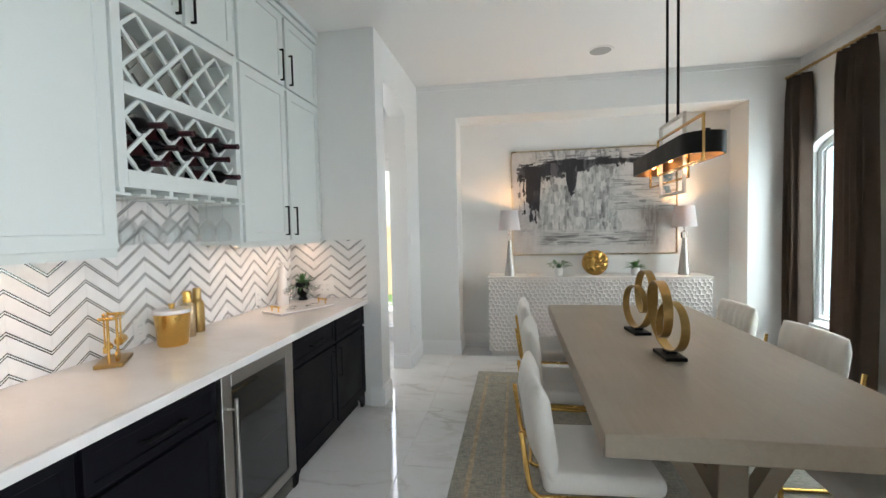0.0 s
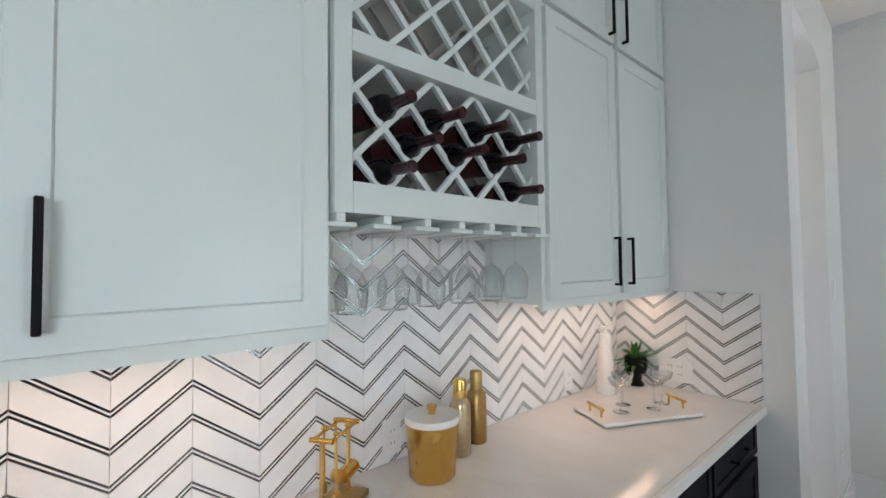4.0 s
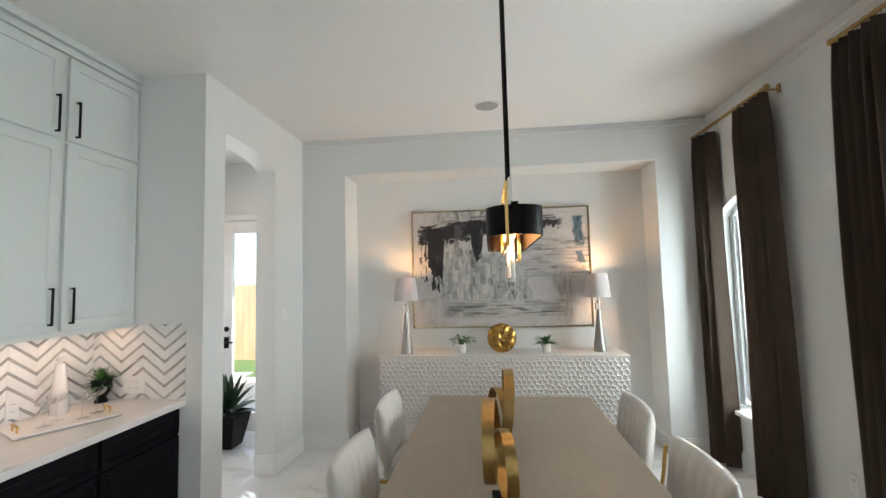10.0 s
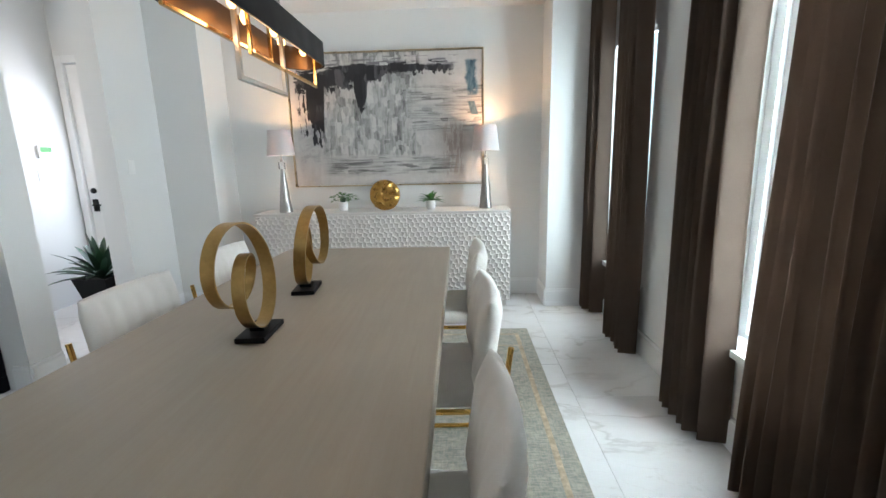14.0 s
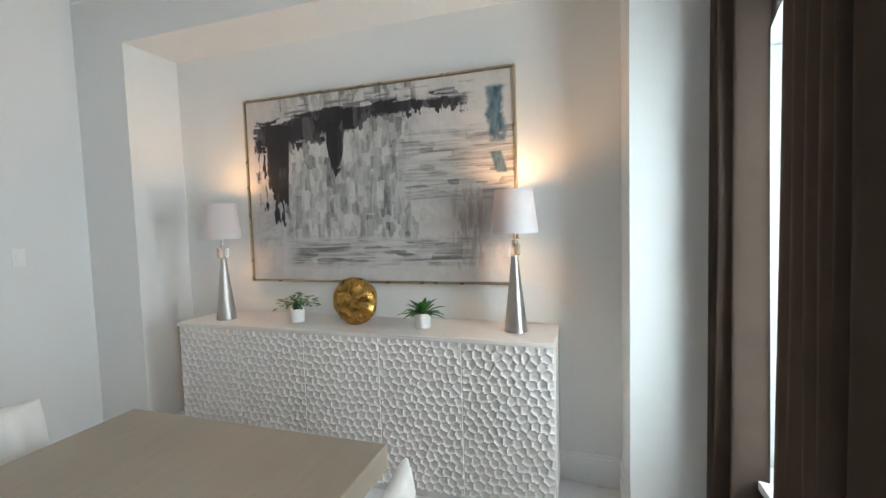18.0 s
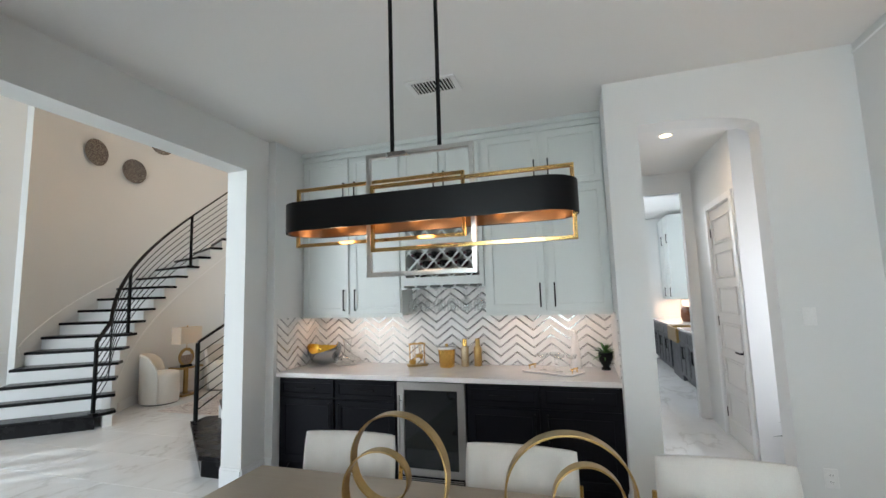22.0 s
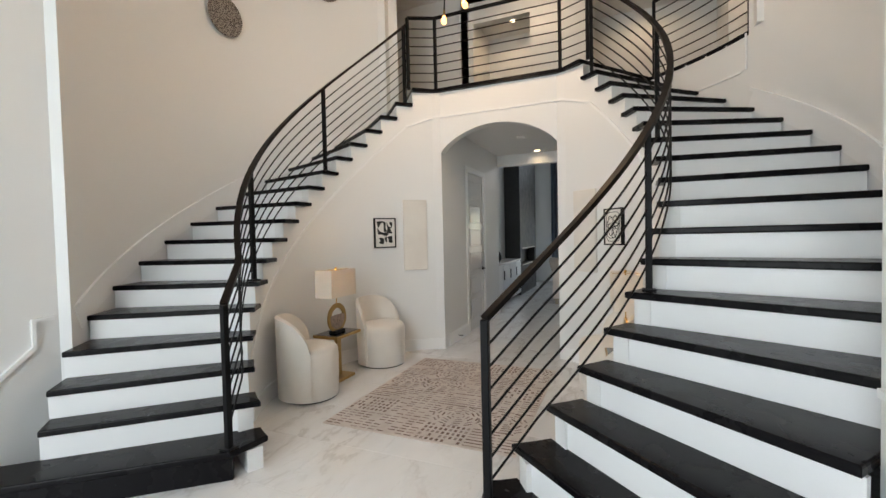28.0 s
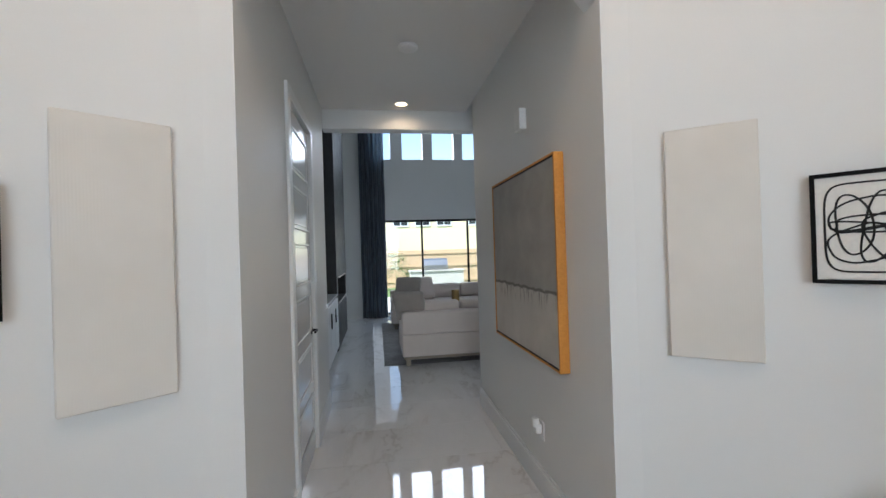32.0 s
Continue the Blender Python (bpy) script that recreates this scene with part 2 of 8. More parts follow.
BRASS = grainy("antique_brass", (0.42, 0.28, 0.11), 0.33, 1.0, 60, 0.15, 0.12, 8)
CHAMP = grainy("champagne_metal", (0.55, 0.45, 0.3), 0.3, 1.0, 60, 0.1, 0.1, 8)
STEEL = grainy("brushed_steel", (0.42, 0.40, 0.38), 0.36, 1.0, 120, 0.06, 0.05, 4)
CHROME = grainy("polished_silver", (0.75, 0.75, 0.75), 0.07, 1.0, 30, 0.03, 0.02, 4)
MIRR = grainy("mirror_strip", (0.24, 0.26, 0.26), 0.05, 1.0, 160, 0.05, 0.3, 30, 0.0015)
FLOOR = floor_marble()
STONE = marble("white_quartz", (0.8, 0.77, 0.75), (0.6, 0.55, 0.51), 1.4, 0.13, 0.22)
CHEV = marble("white_thassos_tile", (0.82, 0.81, 0.8), (0.6, 0.6, 0.6), 2.5, 0.55, 0.2)
GROUT = grainy("grout", (0.6, 0.59, 0.57), 0.85)
TABLE = wood("greige_oak", (0.315, 0.262, 0.20), (0.345, 0.292, 0.228), 0.38, (7, 0.5, 7), 0.06)
BOUCLE = fabric("white_boucle", (0.74, 0.72, 0.68), 260, 0.9, 1.0, 0.1, 0.4, 0.004)
IVORY = fabric("ivory_chenille", (0.7, 0.66, 0.6), 500, 0.5, 1.0, 0.06, 0.4)
DRAPE = fabric("brown_velvet", (0.13, 0.092, 0.07), 500, 0.3, 0.9, 0.2, 0.03)
SHADE = Nodes("white_lamp_shade").out((0.85, 0.82, 0.8), 0.9, 0, Transmission_Weight=0.0, Subsurface_Weight=0.0)
PANE = thin_pane("window_glass")
GLASS = thin_pane("clear_glass", (0.955, 0.965, 0.965), 1.0, 1.9)
SMOKE = Nodes("dark_glass").out((0.01, 0.012, 0.014), 0.05, 0, Coat_Weight=0.5)
VINYL = grainy("white_vinyl", (0.82, 0.84, 0.85), 0.35)
PLASTIC = grainy("white_plastic", (0.8, 0.8, 0.79), 0.4)
LEAF = grainy("green_leaf", (0.05, 0.15, 0.03), 0.45, 0, 30, 0.35, 0.1, 6)
LEAF2 = grainy("dark_leaf", (0.02, 0.055, 0.025), 0.4, 0, 30, 0.35, 0.1, 6)
SOIL = grainy("soil", (0.03, 0.022, 0.016), 0.95, 0, 90, 0.4, 0.6)
CERAM = grainy("white_ceramic", (0.8, 0.79, 0.77), 0.3)

# ---- mesh tools ----


def box(bm, lo, hi, bevel=0.0, seg=1):
    vs = [bm.verts.new((x, y, z)) for x in (lo[0], hi[0]) for y in (lo[1], hi[1]) for z in (lo[2], hi[2])]
    fs = [bm.faces.new([vs[i] for i in q]) for q in
          ((0, 1, 3, 2), (4, 6, 7, 5), (0, 4, 5, 1), (2, 3, 7, 6), (0, 2, 6, 4), (1, 5, 7, 3))]
    if bevel:
        es = list({e for f in fs for e in f.edges})
        bmesh.ops.bevel(bm, geom=es, offset=bevel, segments=seg, affect="EDGES", profile=0.5)
    return bm


def boxes(*items, bevel=0.0, seg=1):
    bm = bmesh.new()
    for lo, hi in items:
        box(bm, lo, hi, bevel, seg)
    return bm


def prism(bm, pts, axis, a, b):
    """Polygon in the plane across axis, drawn out from a to b. pts are the two other coordinates in x, y, z order."""
    def at(p, d):
        return {"x": (d, p[0], p[1]), "y": (p[0], d, p[1]), "z": (p[0], p[1], d)}[axis]
    lo = [bm.verts.new(at(p, a)) for p in pts]
    hi = [bm.verts.new(at(p, b)) for p in pts]
    n = len(pts)
    fs = [bm.faces.new(lo), bm.faces.new(hi)]
    for i in range(n):
        fs.append(bm.faces.new((lo[i], lo[(i + 1) % n], hi[(i + 1) % n], hi[i])))
    bmesh.ops.recalc_face_normals(bm, faces=fs)
    return bm


def lathe(bm, prof, at=(0, 0, 0), n=24, m=None):
    """Profile of (radius, z) turned round z."""
    rings = []
    for r, z in prof:
        if r < 1e-5:
            rings.append([bm.verts.new((at[0], at[1], at[2] + z))])
        else:
            rings.append([bm.verts.new((at[0] + r * math.cos(2 * math.pi * i / n), at[1] + r * math.sin(2 * math.pi * i / n), at[2] + z)) for i in range(n)])
    fs = []
    for a, b in zip(rings, rings[1:]):
        for i in range(n):
            j = (i + 1) % n
            if len(a) == 1 and len(b) == 1:
                continue
            if len(a) == 1:
                fs.append(bm.faces.new((a[0], b[j], b[i])))
            elif len(b) == 1:
                fs.append(bm.faces.new((a[i], a[j], b[0])))
            else:
                fs.append(bm.faces.new((a[i], a[j], b[j], b[i])))
    loop = len(rings[0]) > 2 and len(rings[-1]) > 2 and abs(prof[0][0] - prof[-1][0]) + abs(prof[0][1] - prof[-1][1]) < 0.02
    if loop:
        a, b = rings[-1], rings[0]
        for i in range(n):
            j = (i + 1) % n
            fs.append(bm.faces.new((a[i], a[j], b[j], b[i])))
    for ring, flip in ((rings[0], True), (rings[-1], False)):
        if len(ring) > 2 and not loop:
            fs.append(bm.faces.new(ring[::-1] if flip else ring))
    if m is not None:
        bmesh.ops.transform(bm, matrix=m, verts=[v for r in rings for v in r])
    bmesh.ops.recalc_face_normals(bm, faces=fs)
    return bm


def tube(bm, path, r, n=8, closed=False, flat=None, up=(0, 0, 1)):
    """A bar along a path: round of radius r, or a flat section flat=(w, h) with h along up."""
    pts = [Vector(p) for p in path]
    k = len(pts)
    rings = []
    for i, p in enumerate(pts):
        a = pts[(i - 1) % k] if closed or i > 0 else p
        b = pts[(i + 1) % k] if closed or i < k - 1 else p
        t = (b - a).normalized()
        u = Vector(up)
        if abs(t.dot(u)) > 0.97:
            u = Vector((1, 0, 0)) if abs(t.x) < 0.9 else Vector((0, 1, 0))
        s = t.cross(u).normalized()
        u = s.cross(t).normalized()
        if flat:
            w, h = flat[0] / 2, flat[1] / 2
            sec = [(-w, -h), (w, -h), (w, h), (-w, h)]
        else:
            sec = [(r * math.cos(2 * math.pi * j / n), r * math.sin(2 * math.pi * j / n)) for j in range(n)]
        rings.append([bm.verts.new(p + s * x + u * y) for x, y in sec])
    m = len(rings[0])
    fs = []
    for i in range(k if closed else k - 1):
        a, b = rings[i], rings[(i + 1) % k]
        for j in range(m):
            fs.append(bm.faces.new((a[j], a[(j + 1) % m], b[(j + 1) % m], b[j])))
    if not closed:
        fs.append(bm.faces.new(rings[0][::-1]))
        fs.append(bm.faces.new(rings[-1]))
    bmesh.ops.recalc_face_normals(bm, faces=fs)
    return bm


def arc(cx, cy, r, a0, a1, n):
    return [(cx + r * math.cos(radians(a0 + (a1 - a0) * i / n)), cy + r * math.sin(radians(a0 + (a1 - a0) * i / n))) for i in range(n + 1)]


def soft_box(bm, lo, hi, r, seg=4):
    return box(bm, lo, hi, r, seg)


def mesh_of(name, bm, smooth=None):
    me = bpy.data.meshes.new(name)
    if smooth is not None:
        for e in bm.edges:
            if len(e.link_faces) == 2 and e.calc_face_angle(0) > radians(smooth):
                e.smooth = False
        for f in bm.faces:
            f.smooth = True
    bm.to_mesh(me)
    bm.free()
    return me


def part(name, bm, material, parent=None, label="", smooth=None):
    ob = new(name, mesh_of(name, bm, smooth))
    ob.data.materials.append(material)
    if parent is not None:
        ob.parent = parent
    if label:
        ob["label"] = label
    return ob


def thing(name, label, category, at=(0, 0, 0), rz=0, group=""):
    ob = new(name)
    ob.empty_display_size = 0.1
    ob.matrix_world = pose(at[0], at[1], at[2], 0, 0, rz)
    return tagged(ob, label, category, group)


def structure(name, bm, material, label="", category="wall", smooth=None):
    return tagged(part(name, bm, material, None, "", smooth), label or name.replace("_", " "), category, "", "structure")


def lump(bm, lo, hi, r, cuts=2, puff=0.0):
    """Cushion: a rounded box whose faces bulge."""
    box(bm, lo, hi, r, 4)
    c = [(a + b) / 2 for a, b in zip(lo, hi)]
    h = [(b - a) / 2 for a, b in zip(lo, hi)]
    if puff:
        for v in bm.verts:
            q = [(v.co[i] - c[i]) / h[i] for i in range(3)]
            thin = h.index(min(h))
            o = [i for i in range(3) if i != thin]
            f = max(0.0, 1 - q[o[0]] ** 2) * max(0.0, 1 - q[o[1]] ** 2)
            v.co[thin] += puff * f * (1 if q[thin] > 0 else -1)
    return bm


def wpart(parent, name, bm, material, label="", smooth=None):
    """A part given in world coordinates, hung under a thing or a part that stands unrotated at its own base."""
    root = parent if parent.parent is None else parent.parent
    if root.parent is not None:
        root = root.parent
    bmesh.ops.transform(bm, matrix=root.matrix_basis.inverted(), verts=bm.verts)
    return part(name, bm, material, parent, label, smooth)


def clip_rect(poly, u0, u1, v0, v1):
    for axis, lim, keep in ((0, u0, 1), (0, u1, -1), (1, v0, 1), (1, v1, -1)):
        res = []
        for i, p in enumerate(poly):
            q = poly[(i + 1) % len(poly)]
            dp, dq = (p[axis] - lim) * keep, (q[axis] - lim) * keep
            if dp >= 0:
                res.append(p)
            if dp * dq < 0:
                f = dp / (dp - dq)
                res.append((p[0] + (q[0] - p[0]) * f, p[1] + (q[1] - p[1]) * f))
        poly = res
        if len(poly) < 3:
            return []
    return poly


def bar_pull(parent, x, y, z, length, vertical=True, proud=0.03, mat=None, r=0.005):
    """Square bar pull on a face that looks along +x."""
    bm = bmesh.new()
    h = length / 2
    if vertical:
        box(bm, (x + proud - 0.011, y - 0.006, z - h), (x + proud, y + 0.006, z + h), 0.002)
        for s in (-1, 1):
            box(bm, (x - 0.001, y - 0.005, z + s * (h - 0.006) - 0.005), (x + proud - 0.009, y + 0.005, z + s * (h - 0.006) + 0.005))
    else:
        box(bm, (x + proud - 0.011, y - h, z - 0.006), (x + proud, y + h, z + 0.006), 0.002)
        for s in (-1, 1):
            box(bm, (x - 0.001, y + s * (h - 0.006) - 0.005, z - 0.005), (x + proud - 0.009, y + s * (h - 0.006) + 0.005, z + 0.005))
    return wpart(parent, "handle", bm, mat or BLACK, "matt black bar handle")


def shaker(bm, x, y0, y1, z0, z1, rail=0.058, t=0.02, rec=0.007):
    """Framed panel door that looks along +x with its front at x."""
    rings = []
    for xx, d in ((x - t, 0.0), (x - 0.002, 0.0), (x, 0.002), (x, rail), (x - rec, rail + 0.004)):
        rings.append([bm.verts.new((xx, yy, zz)) for yy, zz in ((y0 + d, z0 + d), (y1 - d, z0 + d), (y1 - d, z1 - d), (y0 + d, z1 - d))])
    fs = [bm.faces.new(rings[0][::-1]), bm.faces.new(rings[-1])]
    for p, q in zip(rings, rings[1:]):
        for i in range(4):
            fs.append(bm.faces.new((p[i], p[(i + 1) % 4], q[(i + 1) % 4], q[i])))
    return bm

# ---- structure ----
H_DIN, H_HEAD, H_FOY = 3.15, 2.79, 6.2
CX, CY, R_IN, R_OUT = -3.70, -2.12, 1.76, 2.95
RISE = 3.45 / 18
LAND = 3.45
WALL_S, WALL_N = -4.45, 0.10
X_ARCH = -5.28


def arch_pts(u0, u1, spring, apex, n=16, bow=0.8):
    c, w = (u0 + u1) / 2, (u1 - u0) / 2
    return [(u0 + (u1 - u0) * i / n, spring + (apex - spring) * max(0.0, 1 - ((u0 + (u1 - u0) * i / n - c) / w) ** 2) ** bow) for i in range(n + 1)]


def wall_with(axis, a, b, u0, u1, z0, z1, holes, bow=0.8):
    """A wall slab with openings (u from, u to, sill, spring, apex)."""
    bm = bmesh.new()
    at = u0
    for ua, ub, sill, spring, apex in sorted(holes):
        if ua > at:
            prism(bm, [(at, z0), (ua, z0), (ua, z1), (at, z1)], axis, a, b)
        if sill > z0:
            prism(bm, [(ua, z0), (ub, z0), (ub, sill), (ua, sill)], axis, a, b)
        if apex > spring:
            prism(bm, arch_pts(ua, ub, spring, apex, 20, bow) + [(ub, z1), (ua, z1)], axis, a, b)
        elif z1 > spring:
            prism(bm, [(ua, spring), (ub, spring), (ub, z1), (ua, z1)], axis, a, b)
        at = ub
    if at < u1:
        prism(bm, [(at, z0), (u1, z0), (u1, z1), (at, z1)], axis, a, b)
    return bm


WIN = [(2.25, 3.05, 0.49, 2.17, 2.33), (4.00, 4.83, 0.49, 2.17, 2.33)]
structure("wall_window_side", wall_with("x", 2.86, 3.04, 0.315, 5.5, 0, H_DIN, WIN), WALL, "pale grey painted dining room wall with two arched windows")
bm = boxes(((-1.145, 4.97, 0), (-0.685, 5.5, H_DIN)), ((2.39, 4.97, 0), (2.86, 5.5, H_DIN)), ((-0.685, 4.97, 2.77), (2.39, 5.5, H_DIN)),
           ((-0.685, 5.37, 0), (2.39, 5.5, 2.77)))
structure("wall_niche", bm, WALL, "pale grey painted dining room wall with a wide shallow niche")
bm = boxes(((-1.33, 3.425, 0), (-1.145, 3.65, H_DIN)), ((-1.33, 4.405, 0), (-1.145, 5.5, H_DIN)))
prism(bm, [(3.65 + 0.755 * math.sin(radians(i * 6)), 2.67 + 0.125 * max(0.0, math.cos(radians(i * 6))) ** 0.75) for i in range(16)] + [(4.405, H_DIN), (3.65, H_DIN)], "x", -1.33, -1.145)
structure("wall_passage", bm, WALL, "pale grey painted wall with an arched passage to the back hall")
bm = boxes(((-2.06, 0.3, 0), (-1.95, 3.55, H_DIN)), ((-1.95, 3.43, 0), (-1.33, 3.55, H_DIN)), ((-1.95, 0.315, 0), (-1.22, 0.40, H_DIN)))
structure("wall_bar_alcove", bm, WALL, "pale grey painted walls of the bar alcove")
bm = wall_with("y", WALL_N, 0.315, -1.77, 3.4, 0, H_FOY, [(-0.93, 1.495, 0, H_HEAD, H_HEAD)])
structure("wall_dining_front", bm, WALL, "white painted wall with the wide cased opening between foyer and dining room")
structure("ceiling_dining", boxes(((-2.06, 0.315, H_DIN), (3.04, 5.5, H_DIN + 0.12))), CEIL, "smooth warm white dining room ceiling", "ceiling")
bm = bmesh.new()
for lo, hi in (((-1.145, 4.955, 3.08), (2.86, 4.97, 3.095)), ((2.845, 0.315, 3.08), (2.86, 4.955, 3.095))):
    box(bm, lo, hi, 0.008)
structure("trim_crown", bm, TRIM, "thin white crown bead under the dining room ceiling", "trim")


def base_run(pts, h=0.145, t=0.016):
    """White baseboard along a line of corners, standing to the left of the line."""
    bm = bmesh.new()
    for (x0, y0), (x1, y1) in zip(pts, pts[1:]):
        d = Vector((x1 - x0, y1 - y0))
        n = Vector((-d.y, d.x)).normalized()
        prism(bm, [(x0, y0), (x1, y1), (x1 + n.x * t, y1 + n.y * t), (x0 + n.x * t, y0 + n.y * t)], "z", 0, h)
        t2 = t * 0.55
        prism(bm, [(x0, y0), (x1, y1), (x1 + n.x * t2, y1 + n.y * t2), (x0 + n.x * t2, y0 + n.y * t2)], "z", h, h + 0.02)
    return bm


bm = base_run([(2.86, 0.33), (2.86, 4.97), (2.39, 4.97), (2.39, 5.37), (-0.685, 5.37), (-0.685, 4.97), (-1.145, 4.97), (-1.145, 4.405), (-1.33, 4.405)])
for run in ([(-1.33, 3.65), (-1.145, 3.65), (-1.145, 3.425), (-1.25, 3.425)], [(-1.22, 0.40), (-1.22, 0.315), (-0.93, 0.315), (-0.93, 0.10), (-1.0, 0.10)],
            [(1.495, 0.10), (1.495, 0.315), (2.85, 0.315)], [(3.2, 0.10), (1.495, 0.10)]):
    b2 = base_run(run)
    me = bpy.data.meshes.new("tmp")
    b2.to_mesh(me)
    bm.from_mesh(me)
    b2.free()
structure("baseboard_dining", bm, TRIM, "tall white painted baseboard", "baseboard")

# foyer shell
bm = wall_with("y", WALL_S - 0.2, WALL_S, -1.80, 3.4, 0, H_FOY, [(-0.96, 1.4, 0, 2.78, 2.78)])
box(bm, (-1.06, -5.15, 0), (-0.96, WALL_S - 0.2, 2.78))
box(bm, (1.4, -5.15, 0), (1.5, WALL_S - 0.2, 2.78))
box(bm, (-0.96, -5.15, 2.78), (1.4, WALL_S - 0.2, 2.9))
structure("wall_study", bm, WALL, "white painted foyer wall with a deep recess to the study")
bm = wall_with("y", -5.15, -5.05, -0.96, 1.4, 0, 2.78, [(-0.62, 1.1, 0, 2.58, 2.58)])
structure("wall_study_opening", bm, WALL, "white painted wall round the study doorway")
bm = boxes(((-0.71, -5.05, 0), (-0.62, -5.03, 2.67)), ((1.1, -5.05, 0), (1.19, -5.03, 2.67)), ((-0.62, -5.05, 2.58), (1.1, -5.03, 2.67)), bevel=0.004)
structure("trim_study_casing", bm, TRIM, "white door casing round the study doorway", "trim")
bm = wall_with("x", 3.4, 3.55, -6.5, 0.4, 0, H_FOY, [(-3.9, -0.5, 0.3, 4.9, 4.9)])
structure("wall_entry", bm, WALL, "white painted entry wall with a tall glazed opening")
# unseen slab added over the windows only to block the sun
structure("roof_eave_side", boxes(((3.04, 0.315, 2.95), (4.4, 5.6, 3.1))), TRIM, "unseen slab that keeps the sun off the dining room windows", "roof")
# glowing plane put outside so the dining windows look blown out
structure("backdrop_side", boxes(((4.75, 0.6, -0.12), (4.85, 9.0, 5.0))), glow("backdrop_glow", (0.80, 0.96, 1.0), 1.3), "glowing backdrop added outside the dining room windows", "backdrop")
# another added slab, out of view, shades the entry opening
structure("roof_porch", boxes(((3.55, -6.5, 5.05), (6.2, 0.315, 5.2))), TRIM, "unseen slab that keeps the sun out of the entry opening", "roof")
structure("ceiling_foyer", boxes(((-8.2, -7.5, H_FOY), (3.55, 3.4, H_FOY + 0.12))), CEIL, "high white foyer ceiling", "ceiling")


def ring_pt(r, a, s, z=None):
    p = (CX + r * math.cos(radians(a)), CY + s * r * math.sin(radians(a)))
    return p if z is None else (*p, z)


def bend_wall(s, a0, a1, r0, r1, z0, z1, n, lead=()):
    inner = [ring_pt(r0, a0 + (a1 - a0) * i / n, s) for i in range(n + 1)]
    outer = [ring_pt(r1, a0 + (a1 - a0) * i / n, s) for i in range(n + 1)]
    bm = bmesh.new()
    for i in range(n):
        prism(bm, [inner[i], inner[i + 1], outer[i + 1], outer[i]], "z", z0, z1)
    bmesh.ops.remove_doubles(bm, verts=bm.verts, dist=1e-5)
    bmesh.ops.delete(bm, geom=[f for f in bm.faces if all(len(e.link_faces) > 2 for e in f.edges if abs(e.verts[0].co.z - e.verts[1].co.z) > 0.1)
                               and abs(f.normal.z) < 0.1 and len([e for e in f.edges if len(e.link_faces) > 2]) == 4], context="FACES_ONLY")
    return bm


A_S, A_N = 50.4, 49.0
structure("wall_stair_south", bend_wall(-1, A_S, 143, R_OUT, R_OUT + 0.13, 0, H_FOY, 40), WALL, "curved pale wall behind the staircase", smooth=30)
structure("wall_stair_north", bend_wall(1, A_N, 117.6, R_OUT, R_OUT + 0.13, 0, H_FOY, 34), WALL, "curved pale wall behind the staircase", smooth=30)
bm = bend_wall(1, 117.6, 142.5, R_OUT, R_OUT + 0.10, 0, LAND - 0.03, 10)
structure("wall_stair_overlook", bm, WALL, "curved low wall below the upper corridor", smooth=30)


def nose(k):
    return 46.2 + 6.88 * (k - 4)


def outer_at(k, s):
    """Outer end of a step's front edge on the wall."""
    a = nose(k) + {1: 12.0, 2: 6.5, 3: 3.0, 4: 1.2}.get(k, 1.5)
    lim = (WALL_N - CY) if s > 0 else (CY - WALL_S)
    r = R_OUT
    if r * math.sin(radians(a)) > lim and a < 52:
        r = lim / math.sin(radians(a))
    return a, min(r, 3.5)


def drum(s):
    bm = bmesh.new()
    for k in range(1, 19):
        a0, a1 = nose(k), (nose(k + 1) if k < 18 else 151.0)
        top = k * RISE - 0.045
        arc_in = [ring_pt(R_IN, a0 + (a1 - a0) * i / 12, s) for i in range(13)]
        arc_out = [ring_pt(R_IN + 0.1, a0 + (a1 - a0) * i / 12, s) for i in range(13)]
        prism(bm, arc_in + arc_out[::-1], "z", 0, top)
    q0, q1 = ring_pt(R_IN, 151.0, s), ring_pt(R_IN + 0.1, 151.0, s)
    prism(bm, [q0, (X_ARCH, CY + s * 0.755), (X_ARCH - 0.14, CY + s * 0.755), q1], "z", 0, LAND - 0.045)
    return bm


for s, nm in ((-1, "south"), (1, "north")):
    structure("wall_under_stair_" + nm, drum(s), WALL, "curved white wall under the staircase", smooth=25)
bm = wall_with("x", X_ARCH - 0.14, X_ARCH, CY - 0.755, CY + 0.755, 0, LAND - 0.045, [(CY - 0.75, CY + 0.75, 0, 2.62, 2.93)])
structure("wall_arch", bm, WALL, "white painted wall over the arched hall opening")

